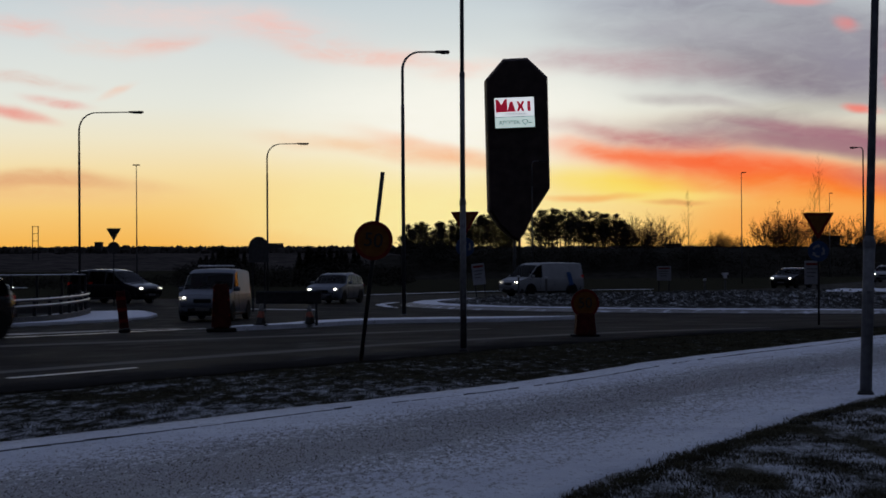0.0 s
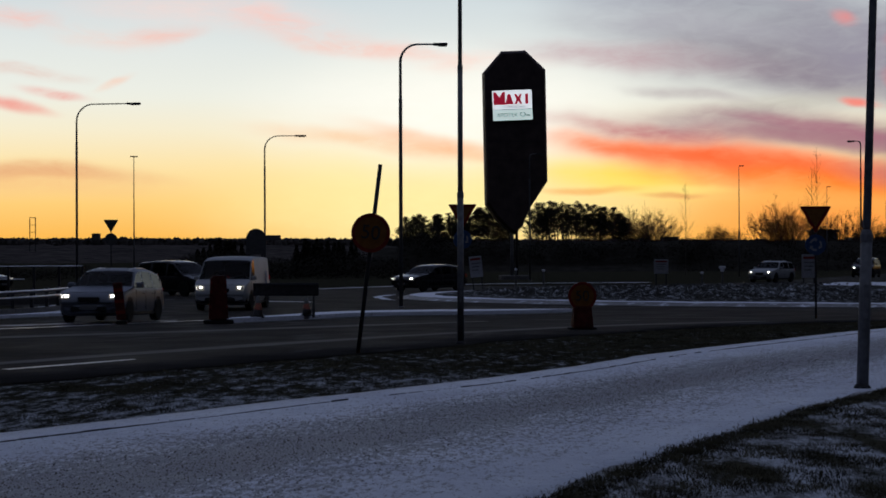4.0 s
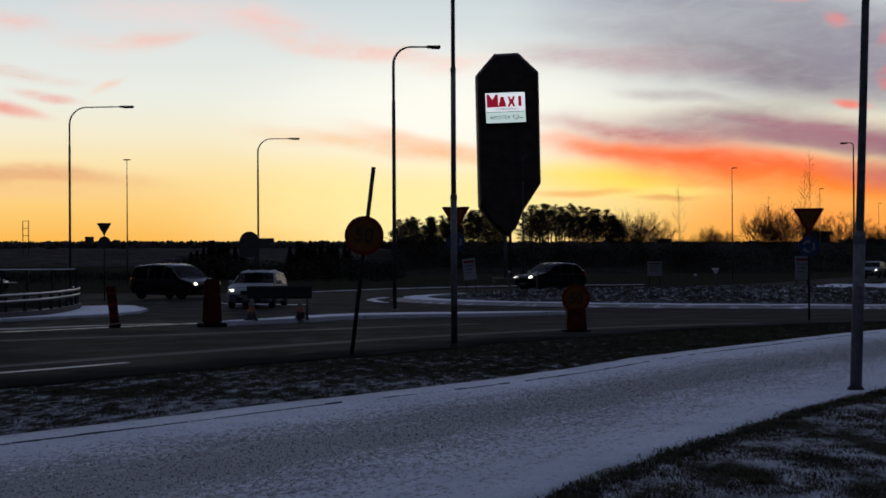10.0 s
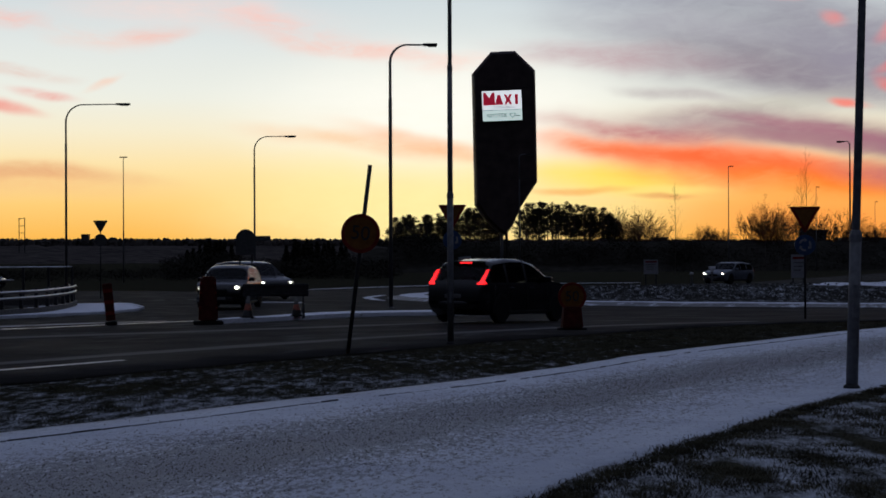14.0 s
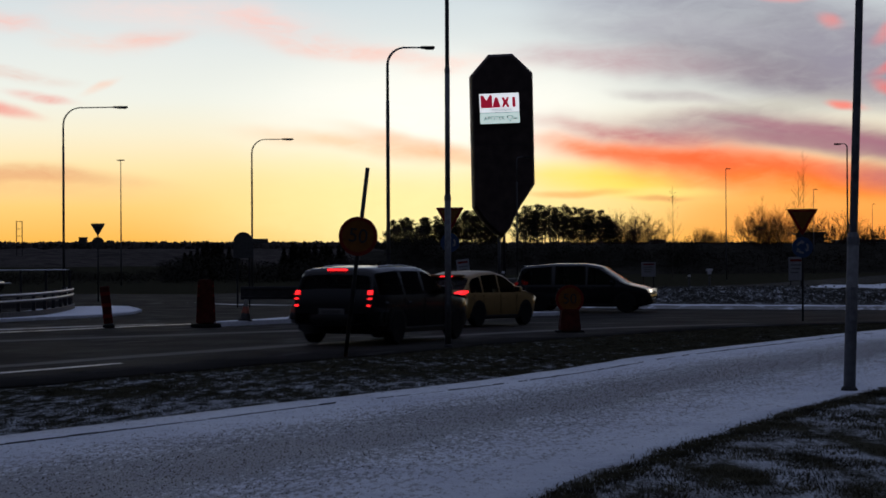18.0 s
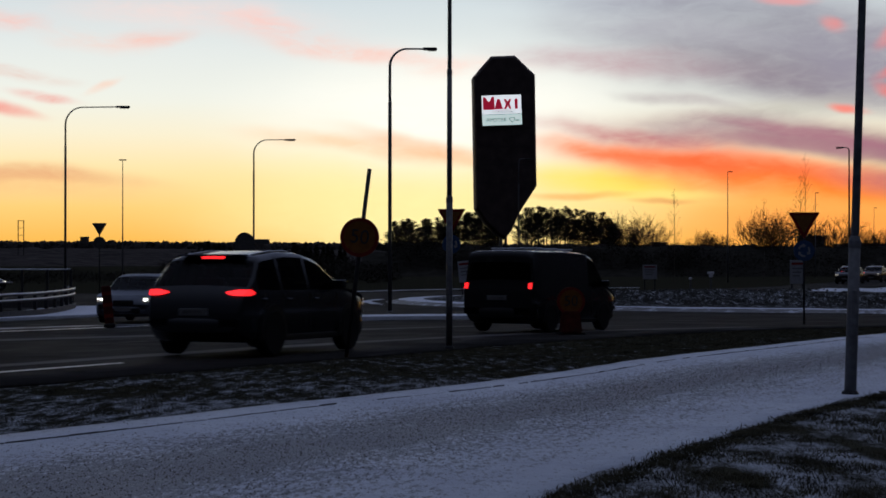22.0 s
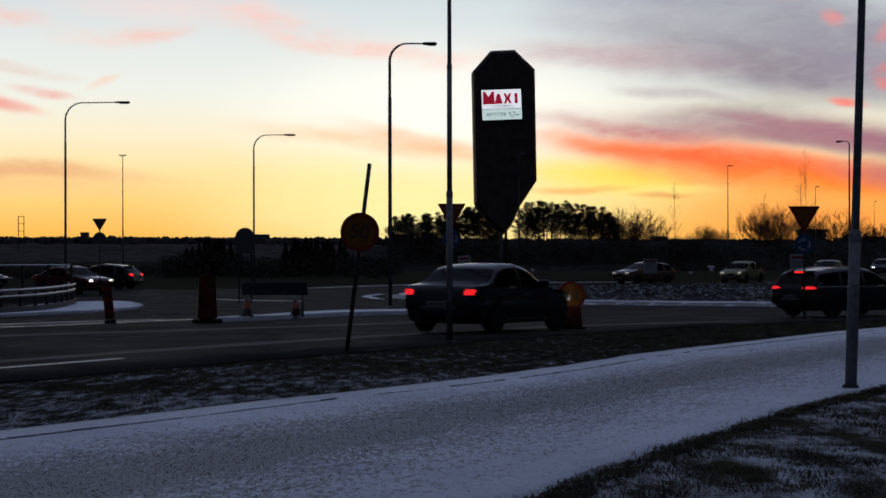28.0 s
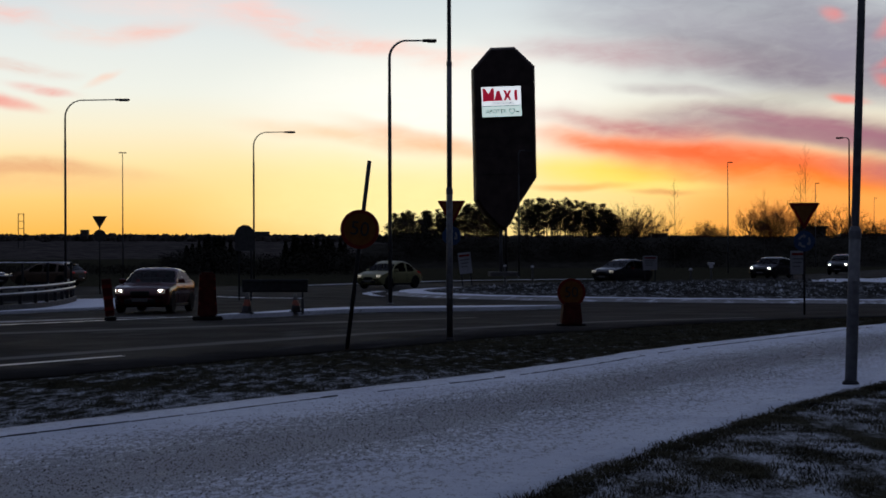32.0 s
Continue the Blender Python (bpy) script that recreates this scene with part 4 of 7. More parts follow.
def tall_pole(x, y, lean, r0, r1, joint, label, upper=0.0):
    """A tall steel pole in two or three sections, its top far overhead."""
    root = thing("steel_pole", pose(x, y, rise(y), 0, lean, 0), label, "pole", "poles by the path")
    part("foot", turned([(r0 * 1.5, -0.05), (r0 * 1.42, 0.035), (r0 * 1.05, 0.06)], 16), M_DARKSTEEL, root, "dark foot collar")
    part("lower_section", turned([(r0, 0), (r0 * 0.97, joint)], 20), M_STEEL, root, smooth=True)
    part("joint", turned([(r0 * 1.06, joint - 0.05), (r0 * 1.06, joint + 0.02), (r1, joint + 0.07)], 20), M_STEEL, root)
    top = upper or 9.0
    part("upper_section", turned([(r1, joint), (r1 * (0.96 if upper else 0.75), top)], 20), M_STEEL, root, smooth=True)
    if upper:
        part("joint", turned([(r1 * 1.04, top - 0.05), (r1 * 1.04, top + 0.01), (r1 * .8, top + 0.05)], 20), M_STEEL, root)
        part("top_section", turned([(r1 * .8, top), (r1 * .7, 9.0)], 20), M_STEEL, root, smooth=True)
    part("hatch", boxm(0, -r0 * 0.96, 0.9, r0 * 0.9, 0.03, 0.35, 0.01), M_STEEL, root)


tall_pole(4.112, 17.13, 1.85, 0.060, 0.042, 1.55, "grey galvanised steel pole leaning slightly beside the path")
tall_pole(put_x(795, 29.49), 29.49, 0.08, 0.056, 0.046, 2.60, "grey galvanised steel pole standing in the verge", 4.83)


def speed_face(root, r, m, face_label="yellow speed limit face with red rim"):
    face = part("sign_face", plate(disc_pts(r, 40), 0.02), M_SIGNYELLOW, root, face_label, m=m)
    part("rim", ring_plate(r * 1.0, r * 0.82, 0.012, -0.010, 40), M_SIGNRED, face, "red rim")
    letters("50", r * 1.02, M_INK, face, pose(0, -0.006, 0, 90, 0, 0), depth=0.004)
    return face


def leaning_speed_sign():
    root = thing("speed_sign", pose(-1.48, 25.94, rise(25.94), 0, 7.0, 0), "temporary yellow 50 speed sign on a leaning post", "road sign", "speed signs")
    part("post", tubem([(0, 0, -0.1), (0, 0, 2.92)], 0.032, 10), M_DARKSTEEL, root, smooth=True)
    part("clamp", boxm(0, 0.01, 1.75, 0.12, 0.07, 0.05, 0.01), M_STEEL, root)
    part("clamp", boxm(0, 0.01, 2.0, 0.12, 0.07, 0.05, 0.01), M_STEEL, root)
    speed_face(root, 0.30, pose(-0.02, -0.06, 1.86, 0, 0, -6))


leaning_speed_sign()


def block_speed_sign():
    x, y = 2.88, 38.27
    root = thing("speed_sign", pose(x, y, rise(y), 0, 0, 4), "temporary 50 speed sign on a squat red plastic stand", "road sign", "speed signs")
    bm = bmesh.new()
    bmesh.ops.create_cone(bm, cap_ends=True, segments=4, radius1=0.33, radius2=0.27, depth=0.5, matrix=Matrix.Translation((0, 0, 0.29)) @ Matrix.Rotation(radians(45), 4, "Z"))
    bmesh.ops.bevel(bm, geom=list(bm.edges), offset=0.03, segments=2, affect="EDGES")
    part("stand", bm, M_BARRED, root, "dark red plastic stand")
    part("foot", boxm(0, 0, 0.03, 0.62, 0.4, 0.06, 0.015), M_RUBBER, root, "black rubber foot")
    speed_face(root, 0.32, pose(0, -0.06, 0.76, 0, 0, 0))
    part("post", tubem([(0, 0.02, 0.4), (0, 0.02, 0.8)], 0.03, 8), M_DARKSTEEL, root)


block_speed_sign()


def tri(w, h):
    return [(-w / 2, 0), (w / 2, 0), (0, -h)]


def give_way(x, y, top, turn, label, front, w=0.8, below=None):
    root = thing("give_way_sign", pose(x, y, rise(y), 0, 0, turn), label, "road sign", "give way signs")
    part("post", tubem([(0, 0.04, 0), (0, 0.04, top - 0.1)], 0.03, 10), M_DARKSTEEL, root, smooth=True)
    h = w * 0.87
    m = pose(0, 0, top)
    if front:
        f = part("sign_face", plate(rounded(tri(w, h), 0.06), 0.02), M_SIGNRED, root, "red-rimmed triangle pointing down", m=m)
        part("field", plate(rounded([(-w * .34, -h * .11), (w * .34, -h * .11), (0, -h * .78)], 0.04), 0.008), M_SIGNYELLOW, f, "yellow field", m=pose(0, -0.008, 0))
    else:
        f = part("sign_back", plate(rounded(tri(w, h), 0.06), 0.02), M_SIGNBACK, root, m=m)
        part("bracket", boxm(0, 0.0, -0.2, 0.3, 0.05, 0.04, 0.01), M_DARKSTEEL, f)
    if below == "circle":
        c = part("roundabout_face", plate(disc_pts(0.30, 36), 0.02), M_SIGNBLUE, root, "blue round face with three white arrows", m=pose(0, 0, top - h - 0.33))
        for k in range(3):
            bm = bmesh.new()
            a0 = radians(120 * k + 100)
            arc = [a0 + radians(62) * i / 6 for i in range(7)]
            outer = [(0.185 * math.cos(a), 0.185 * math.sin(a)) for a in arc]
            inner = [(0.125 * math.cos(a), 0.125 * math.sin(a)) for a in arc[::-1]]
            plate(outer + inner, 0.006, bm)
            e = a0 - radians(2)
            tip = (0.155 * math.cos(e - 0.55), 0.155 * math.sin(e - 0.55))
            plate([(0.225 * math.cos(e), 0.225 * math.sin(e)), (0.085 * math.cos(e), 0.085 * math.sin(e)), tip], 0.006, bm)
            part("arrow", bm, M_WHITE, c, m=pose(0, -0.007, 0))
    elif below == "back_circle":
        part("round_back", plate(disc_pts(0.30, 32), 0.02), M_SIGNBACK, root, m=pose(0, 0, top - h - 0.33))
    return root


D_YR = 49.5
give_way(put_x(1423, D_YR), D_YR, EYE_Z + (455 - 370) / SIGHT * D_YR - rise(D_YR), -8, "give way triangle above a blue roundabout sign on one post", True, 0.91, "circle")
D_YM = 54.0
give_way(put_x(799, D_YM), D_YM, EYE_Z + (455 - 364) / SIGHT * D_YM - rise(D_YM), 0, "give way triangle above a blue roundabout sign behind a pole", True, 0.91, "circle")
give_way(put_x(176, 82.5), 82.5, 2 + 66 / SIGHT * 82.5, 8, "grey back of a give way sign", False, 0.72, "back_circle")


def board_sign(x, y, w, h, base, lean, label):
    """A small white notice board on two legs: a red heading, then unreadable lines."""
    root = thing("notice_board", pose(x, y, base, 0, lean, 5), label, "sign board", "notice boards")
    for s in (-1, 1):
        part("leg", boxm(s * w * 0.36, 0.03, 0.3, 0.06, 0.05, 1.0, 0.01), M_DARKSTEEL, root)
    b = part("board", boxm(0, 0, 0.45 + h / 2, w, 0.05, h, 0.012), M_WHITE, root, "dull white board")
    part("heading_bar", boxm(0, -0.03, 0.45 + h * 0.86, w * 0.8, 0.008, h * 0.10), M_SIGNRED, b, "red bar")
    for k in range(3):
        part("text_bar", boxm(-w * 0.04 * k, -0.03, 0.45 + h * (0.66 - 0.16 * k), w * (0.7 - 0.1 * k), 0.008, h * 0.05), M_CONEGREY, b)


board_sign(put_x(826, 90), 90, 0.67, 1.12, 0.406, -6, "leaning dull white notice board on the traffic island")
board_sign(put_x(1150, 90), 90, 0.76, 0.76, 0.55, 0, "small dull white notice board on the traffic island")
board_sign(put_x(1411, 90), 90, 0.79, 1.25, 0.30, 0, "tall dull white notice board on the traffic island")


def marker_post(x, y, h, base, lit):
    root = thing("marker_post", pose(x, y, base), "slim white-topped marker post on the island", "marker post", "marker posts")
    part("shaft", boxm(0, 0, h / 2 - .1, 0.10, 0.06, h + .2, 0.015), M_CONEGREY, root)
    part("cap", boxm(0, 0, h - 0.06, 0.36 if lit else 0.16, 0.08, 0.12, 0.02), M_REFLECTOR, root, "white reflector cap")
    if lit:
        part("neck", boxm(0, -0.01, h - 0.20, 0.2, 0.07, 0.18, 0.02), M_REFLECTOR, root)


marker_post(put_x(893, 90), 90, 0.91, 0.41, False)
marker_post(put_x(942, 90), 90, 0.82, 0.436, False)
marker_post(put_x(1258, 90), 90, 0.94, 0.453, True)
marker_post(put_x(1222, 90), 90, 0.64, 0.455, False)


def rounded_sign_back():
    """The back of a tall round-topped sign, with a small arrow plate beside it."""
    d = 70.5
    root = thing("road_sign_back", pose(put_x(433, d), d, 0), "dark back of a round-topped road sign with a side plate", "road sign")
    base = 2 - 5 / SIGHT * d
    outline = [(-.42, 0), (.42, 0), (.42, .62)] + [(.42 * math.cos(a), .62 + .46 * math.sin(a)) for a in (math.pi * k / 12 for k in range(1, 12))] + [(-.42, .62)]
    part("panel", plate(outline, 0.04), M_SIGNBACK, root, m=pose(0, 0, base + 0.2))
    for s in (-.25, .25):
        part("post", tubem([(s, 0.06, 0), (s, 0.06, base + .9)], 0.035, 8), M_DARKSTEEL, root)
    part("side_plate", boxm(0.72, 0.03, base + 0.9, 0.62, 0.03, 0.2, 0.01), M_SIGNBACK, root)
    part("stay", boxm(0.45, 0.05, base + 0.9, 0.3, 0.02, 0.05), M_DARKSTEEL, root)


rounded_sign_back()


# ---------------------------------------------------------------- road works on the splitter island
def red_pillar():
    x, y = -6.31, 45.3
    root = thing("barrier_pillar", pose(x, y, rise(y) + .015, 0, 0, 10), "tall dark red plastic barrier pillar on a black foot", "barrier")
    bm = bmesh.new()
    bmesh.ops.create_cone(bm, cap_ends=True, segments=4, radius1=0.37, radius2=0.29, depth=1.2, matrix=Matrix.Translation((0, 0, 0.68)) @ Matrix.Rotation(radians(45), 4, "Z"))
    bmesh.ops.bevel(bm, geom=list(bm.edges), offset=0.05, segments=2, affect="EDGES")
    part("pillar", bm, M_BARRED, root)
    for z in (0.45, 0.85, 1.1):
        part("band", boxm(0, 0, z, 0.50 - z * 0.075, 0.50 - z * 0.075, 0.06, 0.01), M_SIGNRED, root)
    part("handle", tubem([(-.1, 0, 1.26), (-.08, 0, 1.36), (.08, 0, 1.36), (.1, 0, 1.26)], 0.018, 8), M_RUBBER, root)
    part("foot", boxm(0, 0, 0.05, 0.80, 0.52, 0.10, 0.025), M_RUBBER, root, "black rubber foot")


red_pillar()


def marker_board(x, y, lean):
    root = thing("marker_board", pose(x, y, rise(y) + .01, 0, lean, 6), "leaning dark red marker board on a rubber foot", "barrier")
    b = part("board", boxm(0, 0, 0.62, 0.25, 0.05, 1.0, 0.02), M_BARRED, root)
    for k in range(3):
        part("stripe", boxm(0, -0.03, 0.32 + 0.3 * k, 0.25, 0.006, 0.09, m=pose(0, 0, 0)), M_SIGNRED, b)
    part("foot", boxm(0, 0, 0.05, 0.3, 0.34, 0.10, 0.02), M_RUBBER, root)


marker_board(put_x(195, 45.15), 45.15, -6)


def barrier_board():
    """A long dark board on two splayed legs, seen from behind."""
    d = 48.9
    x0, x1 = put_x(428, d), put_x(544, d)
    root = thing("barrier_board", pose((x0 + x1) / 2, d, rise(d) + 0.1), "long dark barrier board on two splayed steel legs", "barrier")
    w = x1 - x0
    part("board", boxm(0, 0, 0.82, w, 0.06, 0.37, 0.015), M_DARKSTEEL, root)
    for z in (0.70, 0.94):
        part("rib", boxm(0, -0.035, z, w * 0.96, 0.02, 0.04, 0.005), M_DARKSTEEL, root)
    for s in (-1, 1):
        part("leg", tubem([(s * w * .42, -.25, 0), (s * w * .42, 0, 0.66)], 0.022, 8), M_DARKSTEEL, root)
        part("leg", tubem([(s * w * .42, .28, 0), (s * w * .42, 0.02, 0.66)], 0.022, 8), M_DARKSTEEL, root)


barrier_board()


def cone(px, d, h, lean):
    x = put_x(px, d)
    root = thing("traffic_cone", pose(x, d, rise(d) + 0.13, 0, lean, 0), "dirty grey traffic cone with orange reflective band", "traffic cone", "traffic cones")
    part("body", turned([(0.155, 0.03), (0.035, h)], 16), M_CONEGREY, root, smooth=True)
    part("band", turned([(0.122, h * .36), (0.078, h * .66)], 16, bm=None), M_BARORANGE, root, "orange reflective band")
    part("foot", boxm(0, 0, 0.02, 0.38, 0.38, 0.04, 0.015), M_RUBBER, root)


cone(436, 48.0, 0.62, 2)
cone(523, 50.4, 0.55, -2)


# ---------------------------------------------------------------- railing on the left bank
def railing():
    root = thing("railing", Matrix(), "steel bridge railing with a bright top rail and concrete edge", "railing")
    line, length = resample(curve_through([(-30, 68.25), (-24, 69.6), (-19.5, 70.8), (-17, 71.7), (-15.9, 72.45)], 0.3), 60)
    part("rail", tubem([(p[0], p[1], 1.62) for p in line], 0.026, 8), M_RAIL, root, smooth=True)
    part("middle_rail", tubem([(p[0], p[1], 1.08) for p in line[:50]], 0.02, 8), M_RAIL, root, smooth=True)
    posts, _ = resample(line, 15)
    for p in posts:
        part("post", boxm(p[0], p[1], 0.8, 0.10, 0.08, 1.64, 0.01), M_DARKSTEEL, root)
    bm = bmesh.new()
    for a, b in zip(line, line[1:]):
        c, d = (a + b) / 2, b - a
        box(bm, 0, 0, 0, np.linalg.norm(d) * 1.02, 0.4, 0.34, m=Matrix.LocRotScale((c[0], c[1], 0.14), Euler((0, 0, math.atan2(d[1], d[0]))), None))
    part("concrete_edge", bm, M_KERBDARK, root, "dark concrete edge")


def guard_rail():
    """A curved bridge guard: two bright steel rails on dark posts, with a low concrete edge."""
    root = thing("guard_rail", Matrix(), "curved steel guard rail with two bright rails on dark posts", "guard rail")
    line, length = resample(curve_through([(-19.5, 38), (-16.6, 46), (-15.2, 51), (-14.5, 55), (-14.1, 58.5), (-14.15, 62), (-14.45, 65.5), (-15.0, 69.0), (-15.6, 70.4)], 0.3), 80)
    for z in (0.88, 0.675):
        part("rail", tubem([(p[0], p[1], z) for p in line], 0.026, 8), M_RAIL, root, smooth=True)
        # an added dark bar gives the rail its shaded underside
        part("rail_shade_bar", tubem([(p[0] - .03, p[1] + .01, z - .05) for p in line], 0.035, 6), M_DARKSTEEL, root, "added dark bar standing in for shade under the rail")
    bm = bmesh.new()
    for (a, b) in zip(line, line[1:]):
        c, d = (a + b) / 2, b - a
        box(bm, 0, 0, 0, np.linalg.norm(d) * 1.03, 0.3, 0.22, m=Matrix.LocRotScale((c[0] - .1, c[1], 0.16 + rise(c[1])), Euler((0, 0, math.atan2(d[1], d[0]))), None))
    part("concrete_edge", bm, M_CONEGREY, root, "grey concrete edge beam")
    posts, _ = resample(line, 21)
    for p in posts:
        part("post", boxm(p[0] - .10, p[1] + .05, 0.5, 0.12, 0.10, 0.9, 0.01), M_DARKSTEEL, root)


guard_rail()
railing()


# ---------------------------------------------------------------- the sign tower
def tower():
    d = 139.5
    s = SIGHT / d
    x = put_x(894, d)

    def q(px, py):
        return ((px - 894) / s, EYE_Z + (455 - py) / s)
    root = thing("sign_tower", pose(x, d, 0, 0, 0, 4), "tall black faceted sign tower standing on slim legs", "sign tower")
    front = [q(869, 93), q(912, 91), q(948, 125), q(951, 323), q(921, 369), q(907, 401), q(894, 417), q(883, 411), q(860, 389), q(843, 363), q(839, 128)]
    mid = Vector(q(894, 250))
    bm = bmesh.new()
    rings = []
    for dep, k in ((0.0, 0.94), (0.35, 1.0), (2.6, 1.0), (3.0, 0.92)):
        rings.append([bm.verts.new((mid.x + (px - mid.x) * k, dep, mid.y + (pz - mid.y) * (k * 0.5 + 0.5))) for px, pz in front])
    bm.faces.new(rings[0])
    bm.faces.new(rings[-1][::-1])
    for a, b in zip(rings, rings[1:]):
        for i in range(len(front)):
            j = (i + 1) % len(front)
            bm.faces.new((a[j], a[i], b[i], b[j]))
    bmesh.ops.recalc_face_normals(bm, faces=bm.faces)
    part("cladding", bm, M_BLACKPANEL, root)
    for k in range(1, 7):
        z = q(0, 350)[1] + k * 1.5
        part("panel_joint", boxm(mid.x, -0.006, z, 4.6, 0.03, 0.03), M_DARKSTEEL, root)
    for px in (889,):
        part("leg", tubem([(q(px, 0)[0], 1.2, 0), (q(px, 0)[0], 1.2, q(0, 395)[1])], 0.14, 12), M_STEEL, root, smooth=True)
    part("leg", tubem([(q(900, 0)[0], 2.2, 0), (q(900, 0)[0], 2.2, q(0, 395)[1])], 0.12, 12), M_DARKSTEEL, root, smooth=True)
    part("footing", boxm(0, 1.6, 0.1, 2.4, 2.4, 0.5, 0.05), M_CONEGREY, root)
    # the lit sign box, tipped by a degree or two
    c = q(887.5, 189.5)
    w, h = 70 / s, 53 / s
    sign = part("sign_box", boxm(0, 0, 0, w * 1.02, 0.2, h * 1.03, 0.02), M_DARKSTEEL, root, "flat lit sign box", m=pose(c[0], -0.13, c[1], 0, -2.3, 0))
    part("upper_panel", boxm(0, -0.115, h * 0.185, w, 0.03, h * 0.63), M_SIGNLIT, sign, "lit white panel")
    part("lower_panel", boxm(0, -0.115, -h * 0.325, w, 0.03, h * 0.35), M_SIGNLIT2, sign, "lit pale green panel")
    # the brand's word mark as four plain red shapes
    u = h * .17
    for cx, z0, pts in (
            (-.325, .235, [(-1.35, -1.25), (1.35, -1.25), (1.35, 1.25), (.75, 1.25), (0, .2), (-.75, 1.25), (-1.35, 1.25)]),
            (-.075, .20, [(-1.0, -1), (1.0, -1), (.3, 1), (-.3, 1)]),
            (.155, .20, [(-.95, -1), (-.35, -1), (0, -.35), (.35, -1), (.95, -1), (.45, 0), (.95, 1), (.35, 1), (0, .35), (-.35, 1), (-.95, 1), (-.45, 0)]),
            (.37, .20, [(-.36, -1), (.36, -1), (.36, 1), (-.36, 1)])):
        part("red_shape", plate([(a * u * .84, b * u) for a, b in pts], 0.02), M_LETRED, sign, m=pose(cx * w, -0.155, z0 * h))
    letters("STORMARKNAD", h * 0.10, M_LETDARK, sign, pose(w * 0.04, -0.14, -h * 0.055, 90, 0, 0), depth=0.01)
    letters("APOTEK", h * 0.19, M_LETDARK, sign, pose(-w * 0.14, -0.14, -h * 0.33, 90, 0, 0), depth=0.01)
    heart = []
    for k in range(28):
        t = 2 * math.pi * k / 28
        heart.append((0.0105 * w * 0.62 * 16 * math.sin(t) ** 3 * 0.75, 0.0105 * w * 0.62 * (13 * math.cos(t) - 5 * math.cos(2 * t) - 2 * math.cos(3 * t) - math.cos(4 * t)) * 0.8))
    part("heart_shape", plate(heart, 0.02), M_LETDARK, sign, m=pose(w * 0.255, -0.155, -h * 0.325))
    part("heart_field", plate([(a * .72, b * .72) for a, b in heart], 0.02), M_SIGNLIT2, sign, m=pose(w * 0.255, -0.165, -h * 0.325))
    part("text_bar", boxm(w * 0.39, -0.14, -h * 0.35, w * 0.09, 0.02, h * 0.04), M_LETDARK, sign)


tower()


# ---------------------------------------------------------------- trees, scrub and distance
def leaf_cloud(bm_verts, bm_faces, centre, rx, rz, n, size, rnd):
    for _ in range(n):
        while True:
            v = (rnd.uniform(-1, 1), rnd.uniform(-1, 1), rnd.uniform(-1, 1))
            l = v[0] ** 2 + v[1] ** 2 + v[2] ** 2
            if 0.15 < l < 1:
                break
        x, y, z = centre[0] + v[0] * rx, centre[1] + v[1] * rx, centre[2] + v[2] * rz
        s = size * rnd.uniform(.5, 1.3)
        a, b = rnd.uniform(0, 6.28), rnd.uniform(-.9, .9)
        ux, uy, uz = s * math.cos(a) * math.cos(b), s * math.sin(a) * math.cos(b), s * math.sin(b)
        a2 = a + rnd.uniform(1.2, 1.9)
        vx, vy, vz = s * .6 * math.cos(a2), s * .6 * math.sin(a2), s * rnd.uniform(-.5, .5)
        i = len(bm_verts)
        bm_verts += [(x - ux, y - uy, z - uz), (x + vx, y + vy, z + vz), (x + ux, y + uy, z + uz), (x - vx, y - vy, z - vz)]
        bm_faces.append((i, i + 1, i + 2, i + 3))


def mesh_part(name, verts, faces, mat, parent):
    me = bpy.data.meshes.new(name)
    me.from_pydata(verts, [], faces)
    me.materials.append(mat)
    ob = new(name, me)
    ob.parent = parent
    return ob


def pine(x, y, h, seed, label, spread=1.2, bare=0.5, group="pines behind the tower"):
    """A Scots pine: a bare lower trunk, then tiers of boughs that carry small tufts of needles; bare: share of the height below the crown."""
    rnd = random.Random(seed)
    root = thing("pine_tree", pose(x, y, rise(y) - .05, 0, 0, rnd.uniform(0, 360)), label, "tree", group)
    bm = bmesh.new()
    bx, by = rnd.uniform(-.3, .3), rnd.uniform(-.3, .3)
    tube(bm, [(0, 0, 0), (bx * .5, by * .5, h * .5), (bx, by, h * .96)], [.15, .11, .03], 7)
    V, Fc = [], []
    for k in range(int(58 * spread)):
        f = bare + (1 - bare) * rnd.random() ** .85
        g = (f - bare) / (1 - bare)
        a = rnd.uniform(0, 6.28)
        reach = (1.75 * (1 - g) ** .6 * (.55 + .45 * min(1, g * 4)) * rnd.uniform(.45, 1.05) + .15) * spread
        z0 = h * f * .96
        up = rnd.uniform(.1, .45)
        tube(bm, [(bx * f, by * f, z0 - .2), (bx * f + reach * math.cos(a), by * f + reach * math.sin(a), z0 + reach * up)], [.035, .012], 4, False)
        for q in (1.0, .72, .42):
            c = (bx * f + reach * q * math.cos(a) + rnd.gauss(0, .1), by * f + reach * q * math.sin(a) + rnd.gauss(0, .1), z0 + reach * up * q + .06)
            leaf_cloud(V, Fc, c, .36 * rnd.uniform(.6, 1.25), .20 * rnd.uniform(.7, 1.3), 44, .05, rnd)
    leaf_cloud(V, Fc, (bx, by, h * .965), .30, .32, 90, .05, rnd)
    for k in range(5):
        f, a = rnd.uniform(.25, bare), rnd.uniform(0, 6.28)
        tube(bm, [(bx * f, by * f, h * f), (bx * f + .9 * math.cos(a), by * f + .9 * math.sin(a), h * f + rnd.uniform(-.1, .3))], [.025, .008], 4, False)
    part("trunk", bm, M_BARK, root)
    mesh_part("crown", V, Fc, M_NEEDLE, root)


def skyline(points, px):
    return float(np.interp(px, [p[0] for p in points], [p[1] for p in points]))


